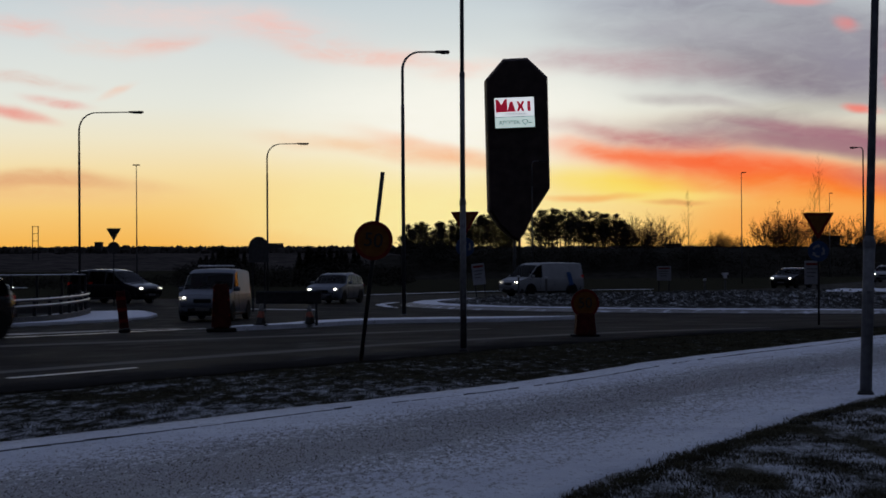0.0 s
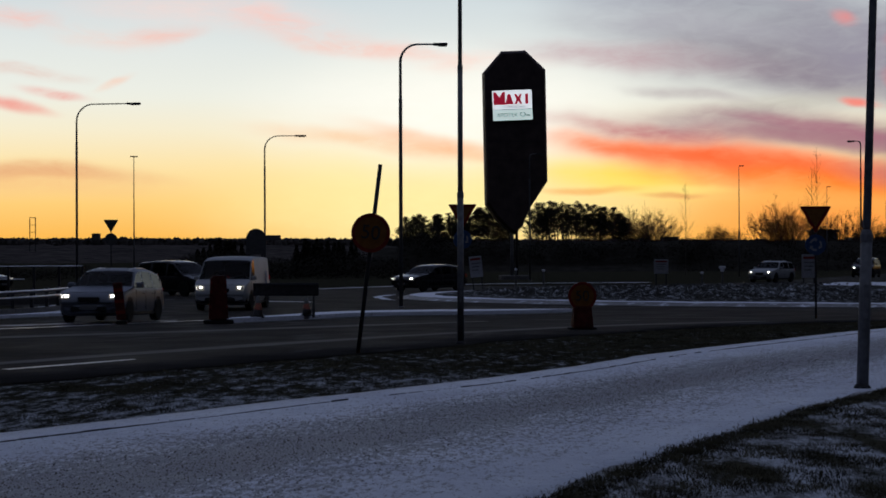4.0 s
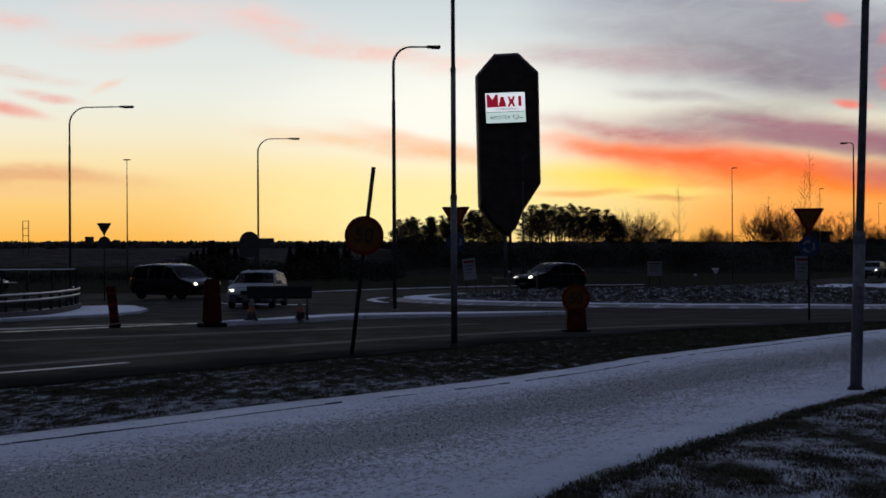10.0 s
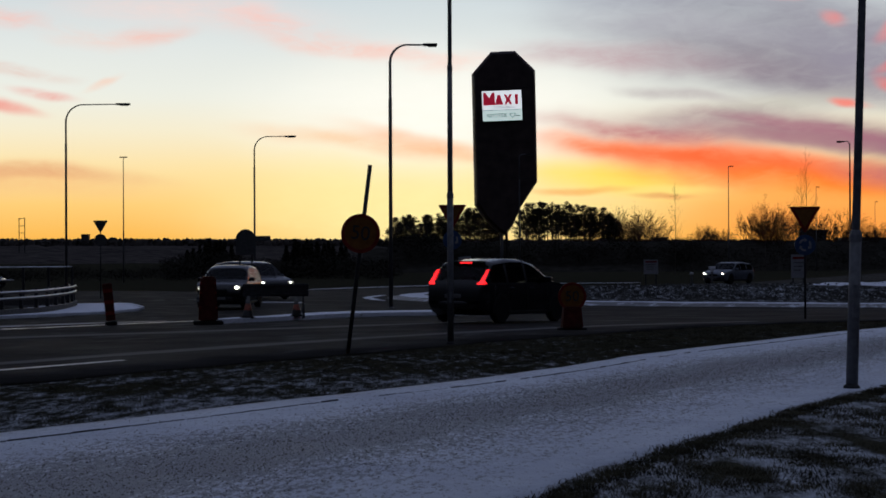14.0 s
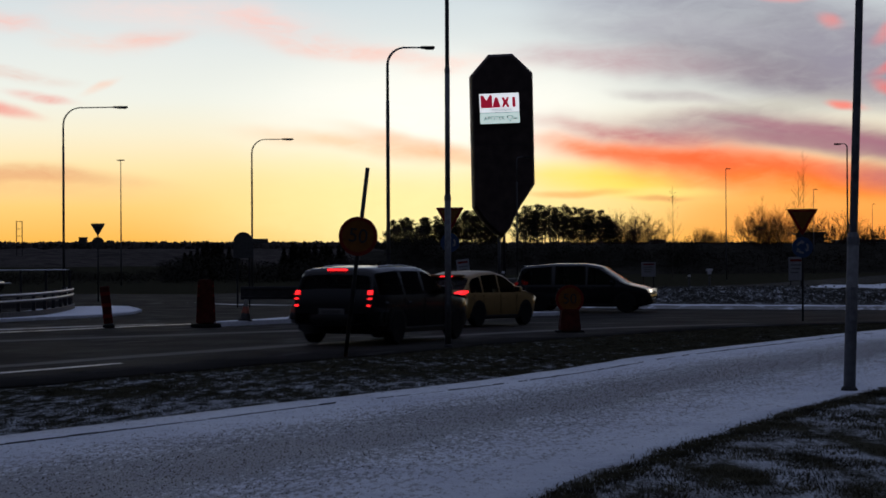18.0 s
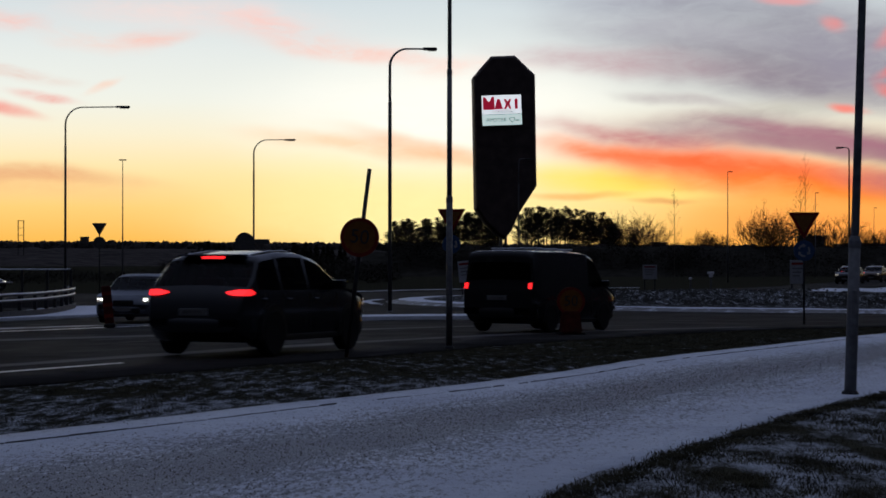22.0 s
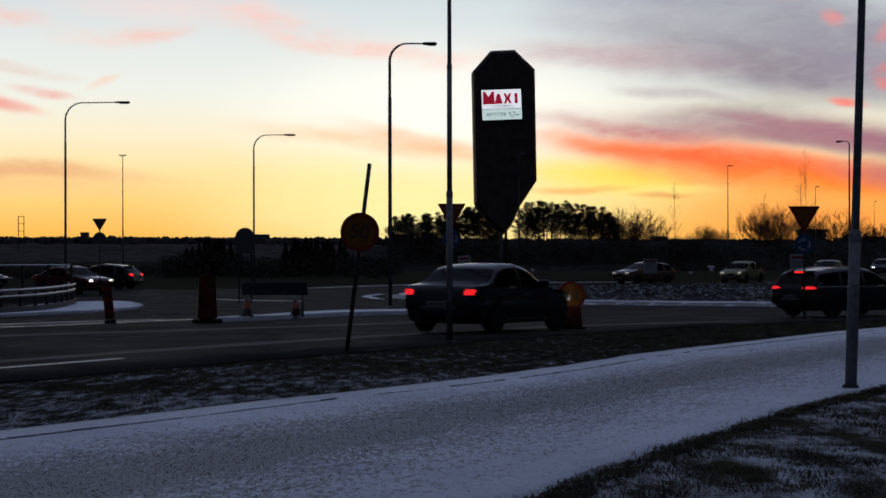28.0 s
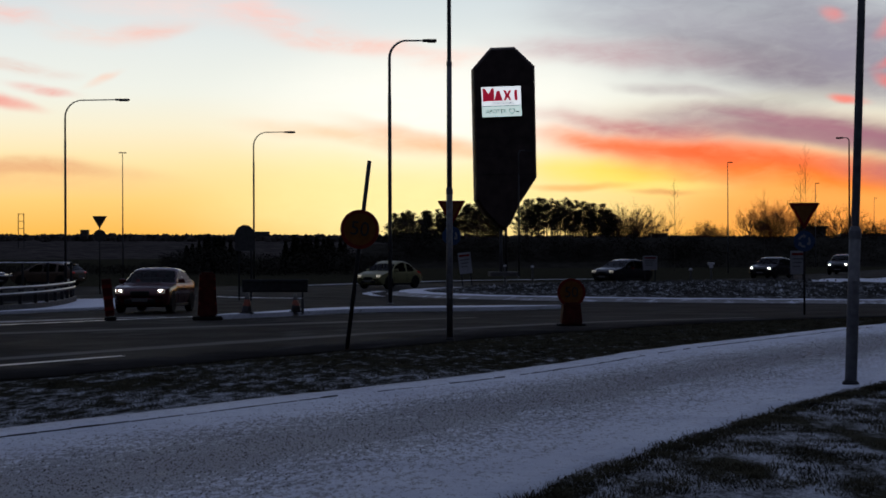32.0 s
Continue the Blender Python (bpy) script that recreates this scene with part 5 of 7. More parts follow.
rt = random.Random(3)
EAST_GROVE = [(920, 362), (949, 353), (966, 354), (985, 361), (1000, 353), (1015, 360), (1033, 360), (1051, 367), (1066, 363), (1081, 378), (1093, 388)]
for i in range(30):
    px = 922 + i * 5.8 + rt.uniform(-3, 3)
    d = rt.uniform(252, 288)
    top = skyline(EAST_GROVE, px) + (rt.uniform(-1, 5) if i % 2 else rt.uniform(6, 22))
    pine(put_x(px, d), d, 2 + (455 - top) / SIGHT * d, 100 + i, "dark pine tree in a grove against the sunset", bare=rt.uniform(.44, .58))
WEST_GROVE = [(690, 388), (702, 384), (721, 376), (736, 381), (761, 376), (778, 378), (800, 374), (817, 369), (838, 361), (853, 368), (866, 380), (890, 392)]
for i in range(32):
    px = 692 + i * 6.1 + rt.uniform(-3, 3)
    d = rt.uniform(250, 290)
    top = skyline(WEST_GROVE, px) + (rt.uniform(-1, 5) if i % 2 else rt.uniform(5, 18))
    pine(put_x(px, d), d, 2 + (455 - top) / SIGHT * d, 200 + i, "dark pine tree in a grove beside the sign tower", bare=rt.uniform(.22, .4) if px < 775 else rt.uniform(.42, .56), group="pines beside the tower")


def spruce(x, y, h, seed):
    rnd = random.Random(seed)
    root = thing("spruce_tree", pose(x, y, 0), "small dark pointed spruce tree", "tree", "young spruces")
    part("trunk", tubem([(0, 0, 0), (0, 0, h * .97)], [.09, .015], 6), M_BARK, root)
    V, Fc = [], []
    for k in range(14):
        f = k / 14
        r = (1 - f) * h * .24 + .06
        leaf_cloud(V, Fc, (0, 0, h * (.08 + .9 * f)), r, h * .045, int(40 + 90 * (1 - f)), .12 + .08 * (1 - f), rnd)
    mesh_part("crown", V, Fc, M_NEEDLE, root)


for i, (px, top) in enumerate(((368, 418), (380, 424), (395, 427), (352, 432), (408, 430), (520, 420), (527, 426), (541, 421), (549, 428), (560, 424), (572, 428), (588, 431), (602, 428), (505, 432), (340, 436), (362, 428), (388, 422), (420, 434), (330, 440), (535, 430), (580, 426), (610, 434))):
    d = 158 + (i * 37) % 30
    spruce(put_x(px, d), d, 2 + (455 - top) / SIGHT * d, 300 + i)


def bare_tree(x, y, h, seed, label, levels=5, wide=0.6, trunk=0.12):
    """A leafless tree: trunk and limbs, then a crown of fine twigs."""
    rnd = random.Random(seed)
    root = thing("bare_tree", pose(x, y, rise(y) - .05), label, "tree", "bare trees")
    thick, fine = bmesh.new(), bmesh.new()

    def grow(p, d, length, r, level):
        q = p + d * length
        tube(thick if level < 2 else fine, [p, q], [r, r * .62], 6 if level < 2 else 3, False)
        if level >= levels:
            return
        for _ in range((5 if level > 2 else rnd.randint(3, 4)) if level else 9):
            v = Vector((rnd.gauss(0, 1), rnd.gauss(0, 1), rnd.gauss(0, .6))).normalized()
            nd = (d + v * wide * rnd.uniform(.5, 1.1) + Vector((0, 0, .14))).normalized()
            s = rnd.uniform(.55, 1.0)
            grow(p + d * length * s, nd, length * (rnd.uniform(1.4, 1.95) if level == 0 else rnd.uniform(.55, .78)), max(r * .52, .0115), level + 1)
    grow(Vector((0, 0, 0)), Vector((rnd.uniform(-.05, .05), rnd.uniform(-.05, .05), 1)).normalized(), h * .22, trunk, 0)
    part("trunk", thick, M_BARK, root)
    part("crown", fine, M_TWIG, root)


for i, (px, top, d) in enumerate(((1330, 386, 225), (1344, 374, 226), (1358, 368, 228), (1374, 364, 222), (1390, 367, 227), (1408, 374, 232), (1424, 384, 236), (1470, 366, 240), (1482, 372, 229), (1490, 384, 225), (1250, 402, 248), (1262, 396, 244), (1274, 404, 240), (1238, 410, 240), (1555, 388, 225), (1540, 394, 225), (1530, 404, 228),
                                  (1098, 382, 258), (1108, 376, 257), (1118, 373, 255), (1130, 373, 253), (1142, 380, 252), (1153, 390, 250))):
    bare_tree(put_x(px, d), d, 2 + (455 - top) / SIGHT * d, 400 + i, "bare spreading tree against the sunset", 4, .86, .12)


def sapling(px, top, d, seed):
    rnd = random.Random(seed)
    h = 2 + (455 - top) / SIGHT * d
    root = thing("birch_sapling", pose(put_x(px, d), d, 0), "slender bare birch with thin upright twigs", "tree", "bare birches")
    bm, tw = bmesh.new(), bmesh.new()
    tube(bm, [(0, 0, 0), (.06, 0, h * .5), (0, 0, h)], [.034, .02, .006], 6)
    for k in range(44):
        f = rnd.uniform(.3, .95)
        a = rnd.uniform(0, 6.28)
        l = (1.05 - f) * h * .22 + .15
        p = Vector((0, 0, h * f))
        e = p + Vector((math.cos(a) * l * .75, math.sin(a) * l * .75, l))
        tube(tw, [p, e], [.008, .004], 3, False)
        for _ in range(2):
            m = p.lerp(e, rnd.uniform(.3, .8))
            tube(tw, [m, m + Vector((rnd.uniform(-.4, .4), rnd.uniform(-.4, .4), rnd.uniform(.1, .5))) * l * .7], [.005, .003], 3, False)
    part("trunk", bm, M_BARK, root)
    part("crown", tw, M_TWIG, root)


for i, (px, top, d) in enumerate(((1193, 326, 168), (1425, 265, 162), (1352, 345, 180), (1416, 300, 168))):
    sapling(px, top, d, 500 + i)


def scrub_band(name, px0, px1, top_of, d0, d1, label, n, size):
    """A dense dark band of scrub; top_of gives its rim's height as a sight line."""
    rnd = random.Random(len(name) + n)
    V, Fc = [], []
    for _ in range(n):
        px, d = rnd.uniform(px0, px1), rnd.uniform(d0, d1)
        h = 2 + (455 - top_of(px)) / SIGHT * d
        z = h * (1 - rnd.random() ** 1.6)
        leaf_cloud(V, Fc, (put_x(px, d), d, z * rnd.uniform(.5, .97)), size * 1.7, size, 34, size * .2, rnd)
    me = bpy.data.meshes.new(name)
    me.from_pydata(V, [], Fc)
    me.materials.append(M_HEDGE)
    return tagged(new(name, me), label, "scrub", kind="stuff")


def berm(name, px0, px1, top_of, d, label):
    """An earth bank whose crest follows top_of."""
    bm = bmesh.new()
    rows = []
    for k in range(81):
        px = px0 + (px1 - px0) * k / 80
        h = 2 + (455 - top_of(px)) / SIGHT * d
        rows.append([bm.verts.new(p) for p in ((put_x(px, d - 16), d - 16, -.1), (put_x(px, d - 5), d - 5, h * .7 + .2 * noise.noise((px * .05, 1, 0))), (put_x(px, d), d, h + .2 * noise.noise((px * .06, 2, 0))), (put_x(px, d), d + 6, h * .9),
                                               (put_x(px, d), d + 25, -.1))])
    for a, b in zip(rows, rows[1:]):
        for i in range(4):
            bm.faces.new((a[i], b[i], b[i + 1], a[i + 1])).smooth = True
    bmesh.ops.recalc_face_normals(bm, faces=bm.faces)
    return tagged(part(name, bm, M_HEDGE), label, "bank", kind="structure")


berm("bank_north", 640, 1900, lambda p: 431 + (10 if p < 700 else 0), 225, "dark overgrown earth bank behind the traffic circle")
scrub_band("scrub_north", 690, 1240, lambda p: (392 if 694 < p < 774 else 428) + 3 * math.sin(p * .05) + 2 * math.sin(p * .23), 212, 228, "dark dense scrub below the pines", 2600, .5)
scrub_band("scrub_east", 1180, 1620, lambda p: 432 + 3 * math.sin(p * .07), 203, 225, "dark scrub along the far road", 700, .5)
scrub_band("scrub_west", 290, 700, lambda p: 452 + 8 * math.sin(p * .03), 147, 183, "dark scrub and young firs behind the side road", 900, .5)
scrub_band("scrub_far_west", -120, 330, lambda p: 474 + 5 * math.sin(p * .04), 143, 188, "low dark scrub behind the side road", 420, .4)


def far_woods():
    """The distant wooded ridge: thousands of rough crowns."""
    rnd = random.Random(11)
    V, Fc = [], []

    def crown(x, y, z, r, h):
        k = len(V)
        n = 6
        for j, (f, rr) in enumerate(((0, .9), (.45, 1.0), (.82, .72))):
            for q in range(n):
                a = 6.283 * q / n + j
                V.append((x + r * rr * math.cos(a) * rnd.uniform(.7, 1.2), y + r * rr * math.sin(a), z + h * f * rnd.uniform(.9, 1.1)))
        V.append((x, y, z + h))
        for j in range(2):
            for q in range(n):
                Fc.append((k + j * n + q, k + j * n + (q + 1) % n, k + (j + 1) * n + (q + 1) % n, k + (j + 1) * n + q))
        for q in range(n):
            Fc.append((k + 2 * n + q, k + 2 * n + (q + 1) % n, k + 3 * n))
    for row, (d, lift) in enumerate(((1410, 0), (1478, 2.0), (1545, 4.0))):
        for i in range(620):
            px = -900 + i * 5.6 + rnd.uniform(-3, 3)
            line = 420 + 9 * (px / 1568) + 3 * noise.noise((px * .008, row, 0))
            h = rnd.uniform(7, 12)
            z = 2 + (455 - line) / SIGHT * d - h + rnd.uniform(-1.1, .6)
            dd = d + rnd.uniform(-22, 22)
            crown(put_x(px, dd), dd, z, rnd.uniform(2.6, 5.0), h)
    me = bpy.data.meshes.new("far_woods")
    me.from_pydata(V, [], Fc)
    me.materials.append(M_FARWOOD)
    tagged(new("far_woods", me), "distant dark forest along the skyline", "forest", kind="stuff")
    # the slope on which they stand
    bm = bmesh.new()
    rows = []
    for k in range(181):
        px = -1000 + 20 * k
        col = [bm.verts.new((put_x(px, 560), 560, -2))]
        for n_ in range(22):
            d = 600 + 36 * n_
            line = 463 - 30 * n_ / 21 + 9 * (px / 1568)
            col.append(bm.verts.new((put_x(px, d), d, 2 + (455 - line) / SIGHT * d + 1.1 * noise.noise((px * .045, d * .02, 5)) + .7 * noise.noise((px * .16, d * .05, 8)))))
        col.append(bm.verts.new((put_x(px, 1950), 1950, -5)))
        rows.append(col)
    for a, b in zip(rows, rows[1:]):
        for i in range(len(a) - 1):
            bm.faces.new((a[i], b[i], b[i + 1], a[i + 1])).smooth = True
    bmesh.ops.recalc_face_normals(bm, faces=bm.faces)
    tagged(part("ridge", bm, M_FARWOOD), "dark wooded slope far off", "hill", kind="structure")


far_woods()


def lattice_mast():
    d = 1050
    root = thing("lattice_mast", pose(put_x(37, d), d, 0), "distant steel lattice mast above the forest", "mast")
    top = 2 + (455 - 384) / SIGHT * d
    w = 1.75
    for s in (-1, 1):
        part("upright", tubem([(s * w, 0, 0), (s * w, 0, top)], 0.28, 6), M_DARKSTEEL, root)
    for k in range(4):
        part("crossbar", tubem([(-w, 0, top - 4.5 * k - .3), (w, 0, top - 4.5 * k - .3)], 0.16, 6), M_DARKSTEEL, root)


lattice_mast()


def low_building(px0, px1, top, base_d, label, panel=None):
    x0, x1 = put_x(px0, base_d), put_x(px1, base_d)
    h = 2 + (455 - top) / SIGHT * base_d
    root = thing("building", pose((x0 + x1) / 2, base_d, 0), label, "building", "far buildings")
    w = x1 - x0
    part("wall", boxm(0, 4, h / 2 - .3, w, 8, h - .1), M_WALLDARK, root)
    part("roof", boxm(0, 4, h - .25, w + .5, 8.5, .4, .05), M_ROOFDARK, root)
    for k in range(max(2, int(w / 3))):
        win = part("window", boxm(-w / 2 + (k + .5) * w / max(2, int(w / 3)), -.02, h * .55, 1.2, .1, 1.1), M_GLASS, root)
        part("window_frame", boxm(-w / 2 + (k + .5) * w / max(2, int(w / 3)), -.04, h * .55 - .62, 1.3, .14, .08), M_DARKSTEEL, win)
    if panel:
        part("pale_panel", boxm(w * panel[0], -.1, h * panel[1], panel[2], .1, panel[3], .02), M_WHITE, root, "pale sign panel")


low_building(1500, 1640, 424, 237, "dark low building beyond the far road", (-.12, .80, 3.4, 1.3))
low_building(1430, 1462, 410, 255, "dark distant building among bare trees")
low_building(1158, 1180, 422, 390, "small distant dark building on the bank")
low_building(142, 154, 413, 1390, "small dark distant building before the forest")


# ---------------------------------------------------------------- vehicles
# outline of the top: (share of the length from the nose, share of the height), then the pieces of glass as spans of that outline
SHAPES = {
    "hatch": dict(top=[(0, .40), (.012, .50), (.06, .57), (.23, .665), (.41, .94), (.53, 1.0), (.68, .985), (.86, .91), (.955, .66), (.985, .58), (1, .40)], belt=.60, ws=(3, 4), rw=(7, 8), side=(.30, .90), pillars=(.52, .74)),
    "wagon": dict(top=[(0, .38), (.012, .48), (.05, .55), (.26, .655), (.41, .95), (.50, 1.0), (.70, 1.0), (.91, .93), (.975, .66), (.99, .58), (1, .38)], belt=.62, ws=(3, 4), rw=(7, 8), side=(.31, .93), pillars=(.52, .72)),
    "square": dict(top=[(0, .38), (.012, .50), (.04, .58), (.28, .655), (.40, .95), (.48, 1.0), (.75, 1.0), (.945, .965), (.98, .66), (.992, .58), (1, .38)], belt=.62, ws=(3, 4), rw=(7, 8), side=(.31, .95), pillars=(.52, .72)),
    "suv": dict(top=[(0, .38), (.012, .48), (.05, .56), (.235, .66), (.40, .935), (.51, .995), (.66, 1.0), (.86, .945), (.955, .66), (.985, .56), (1, .38)], belt=.62, ws=(3, 4), rw=(7, 8), side=(.29, .91), pillars=(.52, .73)),
    "sedan": dict(top=[(0, .40), (.012, .50), (.05, .56), (.29, .655), (.45, .95), (.53, 1.0), (.64, .99), (.74, .94), (.86, .71), (.98, .675), (1, .44)], belt=.64, ws=(3, 4), rw=(7, 8), side=(.34, .82), pillars=(.56,)),
    "mpv": dict(top=[(0, .36), (.012, .44), (.05, .50), (.19, .60), (.37, .95), (.48, 1.0), (.70, 1.0), (.93, .95), (.98, .60), (.992, .50), (1, .36)], belt=.56, ws=(3, 4), rw=(7, 8), side=(.25, .94), pillars=(.46, .70)),
    "van": dict(top=[(0, .34), (.012, .42), (.03, .47), (.15, .57), (.29, .93), (.36, .985), (.60, 1.0), (.965, .985), (.985, .56), (.993, .5), (1, .30)], belt=.55, ws=(3, 4), rw=(7, 8), side=(.18, .37), pillars=()),
    "smallvan": dict(top=[(0, .36), (.012, .44), (.04, .50), (.20, .60), (.34, .92), (.43, .99), (.65, 1.0), (.95, .97), (.985, .58), (.993, .5), (1, .32)], belt=.56, ws=(3, 4), rw=(7, 8), side=(.24, .46), pillars=()),
    "beetle": dict(top=[(0, .36), (.012, .44), (.06, .53), (.25, .63), (.38, .90), (.50, 1.0), (.60, .99), (.70, .91), (.84, .66), (.96, .50), (1, .36)], belt=.60, ws=(3, 4), rw=(7, 8), side=(.30, .78), pillars=(.60,)),
}
WHEELS = {}


def wheel_mesh(r):
    if r in WHEELS:
        return WHEELS[r]
    out = []
    for nm, bm, mat in (("tyre", turned([(r * .62, -.10), (r * .93, -.105), (r, -.075), (r, .075), (r * .93, .105), (r * .62, .10)], 22, "y"), M_RUBBER),
                        ("rim", None, M_RIM)):
        if bm is None:
            bm = turned([(r * .16, -.085), (r * .18, .085)], 10, "y")
            for k in range(5):
                box(bm, r * .36, 0, 0, r * .52, .16, r * .13, m=Matrix.Rotation(6.2832 * k / 5, 4, "Y"))
            for y0 in (-.095, .075):
                rows = []
                for rr, yy in ((r * .56, y0), (r * .64, y0), (r * .64, y0 + .02), (r * .56, y0 + .02)):
                    rows.append([bm.verts.new((rr * math.cos(6.2832 * k / 20), yy, rr * math.sin(6.2832 * k / 20))) for k in range(20)])
                for i in range(4):
                    for k in range(20):
                        bm.faces.new((rows[i][k], rows[i][(k + 1) % 20], rows[(i + 1) % 4][(k + 1) % 20], rows[(i + 1) % 4][k]))
            box(bm, 0, 0, 0, .01, .02, .01)
        bm.normal_update()
        me = bpy.data.meshes.new(nm)
        bm.to_mesh(me)
        bm.free()
        me.materials.append(mat)
        out.append(me)
    # the dark dish behind the spokes
    bm = turned([(r * .62, -.03), (r * .62, .03)], 16, "y")
    bm.normal_update()
    me = bpy.data.meshes.new("brake_dish")
    bm.to_mesh(me)
    bm.free()
    me.materials.append(M_TRIM)
    out.append(me)
    WHEELS[r] = out
    return out


def vehicle(kind, name, size, coat, label, category="car", lit_front=True, tail="on", tail_shape="plain", brake=False, rails=False, roof_sign=False, stripe=None, rack=False, head=(.20, .11), chrome=False):
    """A vehicle, nose towards +x, standing on z = 0. size: length, width, height, wheel radius. Returns it and its wheels."""
    L, W, Hh, wr = size
    S = SHAPES[kind]
    root = thing(name, Matrix(), label, category, "vehicles on the road")
    top = [(L / 2 - a * L, b * Hh) for a, b in S["top"]]
    belt, floor_z, hw = S["belt"] * Hh, wr * .60, W / 2
    dense = []
    for (xa, za), (xb, zb) in zip(top, top[1:]):
        n = max(1, int(math.hypot(xb - xa, zb - za) / .065))
        dense += [(xa + (xb - xa) * k / n, za + (zb - za) * k / n) for k in range(n)]
    dense.append(top[-1])
    for _ in range(3):
        dense = [dense[0]] + [((a[0] + 2 * b[0] + c[0]) / 4, (a[1] + 2 * b[1] + c[1]) / 4) for a, b, c in zip(dense, dense[1:], dense[2:])] + [dense[-1]]

    def widths(x, z):
        e = abs(x) / (L / 2)
        w = hw * (1 - (.10 if kind == "van" else .17) * max(0, (e - .76) / .24) ** 2.2)
        up = max(0, min(1, (z - belt) / (Hh - belt)))
        return w, w * (1 - (.11 if kind in ("van", "smallvan") else .23) * up)
    half = []
    for x, z in dense:
        w, tw = widths(x, z)
        zb = min(belt, z - .05)
        g = min(1, max(0, z - belt) / .25)
        fl = floor_z + .17 * max(0, (abs(x) / (L / 2) - .86) / .14)
        zw = max(zb + .025, z - .085 * g)
        yw = w * .962 + (tw - w * .962) * min(1, max(0, (zw - zb) / max(.03, z - zb))) ** 1.15
        half.append([(w * .78, fl), (w * .93, fl + .05), (w * .985, fl + .20), (w, (fl + zb) / 2 + .08), (w * .996, zb - .10), (w * .98, zb - .03), (w * .962, zb + .012), (yw, zw),
                     (tw * .955, max(zb + .03, z - .028 * g)), (tw * .80, z), (tw * .42, z + .012), (0, z + .018)])
    cuts = [S["side"][0], *S["pillars"], S["side"][1]]
    panes = {}

    def piece(q, k, x, tall):
        """Which pane of glass, if any, a patch of the body belongs to."""
        f, rim = (L / 2 - x) / L, .035 / L
        if k == 6 and tall > .11:
            for n_, (a, b) in enumerate(zip(cuts, cuts[1:])):
                if a + rim < f < b - rim:
                    return "side_window", q, n_
        if k >= 8:
            (i0, i1), (r0, r1) = S["ws"], S["rw"]
            if S["top"][i0][0] + .35 * rim < f < S["top"][i1][0] - .2 * rim:
                return "windscreen", 0, 0
            if S["top"][r0][0] + rim < f < S["top"][r1][0] - .3 * rim:
                return "rear_window", 0, 0
        return None
    bm = bmesh.new()
    bodies = {None: bm}
    made = {}

    def corner(key, i_, q, k):
        if (key, i_, q if k < 11 else 0, k) not in made:
            y, z = half[i_][k]
            made[key, i_, q if k < 11 else 0, k] = bodies[key].verts.new((dense[i_][0], q * y, z))
        return made[key, i_, q if k < 11 else 0, k]
    for i_ in range(len(dense) - 1):
        for q in (-1, 1):
            for k in range(11):
                tall = min(half[i_][7][1] - half[i_][6][1], half[i_ + 1][7][1] - half[i_ + 1][6][1])
                key = piece(q, k, (dense[i_][0] + dense[i_ + 1][0]) / 2, tall)
                if key not in bodies:
                    bodies[key] = bmesh.new()
                loop = [corner(key, i_, q, k), corner(key, i_, q, k + 1), corner(key, i_ + 1, q, k + 1), corner(key, i_ + 1, q, k)]
                bodies[key].faces.new(loop if q < 0 else loop[::-1])
        bm.faces.new((corner(None, i_, -1, 0), corner(None, i_ + 1, -1, 0), corner(None, i_ + 1, 1, 0), corner(None, i_, 1, 0)))
    for i_ in (0, len(dense) - 1):
        ends = [corner(None, i_, -1, k) for k in range(12)] + [corner(None, i_, 1, k) for k in range(10, -1, -1)]
        bm.faces.new(ends if i_ else ends[::-1])
    bmesh.ops.recalc_face_normals(bm, faces=bm.faces)
    part("body", bm, coat, root, smooth=True).data.set_sharp_from_angle(angle=radians(38))
    for key, b2 in bodies.items():
        if key:
            part(key[0], b2, M_CARGLASS, root, smooth=True)
    rear, nose = -L / 2, L / 2

    def top_z(x):
        return float(np.interp(-x, [-p[0] for p in top], [p[1] for p in top]))
    for a, b in zip(cuts, cuts[1:]):
        for s in (-1, 1):
            part("door_handle", boxm(L / 2 - L * (a + (b - a) * .8), s * (hw + .004), belt - .13, .16, .03, .035, .01), coat, root)
    # seats and dashboard behind the glass
    xs0 = L / 2 - L * (S["side"][0] + .16)
    for x0, ys in ((xs0, (-.36, .36)),) + (((xs0 - .95, (-.38, .38)),) if kind not in ("van", "smallvan") else ()):
        for y0 in ys:
            b2 = boxm(x0 - .28, y0, belt - .08, .14, .46, .56, .05, m=None, seg=2)
            box(b2, x0 - .30, y0, belt + .28, .09, .24, .17, .04)
            part("seat", b2, M_TRIM, root, "dark seat with a headrest")
    part("dashboard", boxm(xs0 + .52, 0, belt - .10, .30, W * .74, .16, .04), M_TRIM, root)
    if chrome:
        for s in (-1, 1):
            line = [(dense[i_][0], s * (half[i_][6][0] + .004), half[i_][6][1]) for i_ in range(len(dense)) if cuts[0] + .01 < (L / 2 - dense[i_][0]) / L < cuts[-1]]
            part("window_trim", tubem(line, .009, 5), M_RAIL, root, "bright trim below the side windows")
    # wheels and arches
    wheels = []
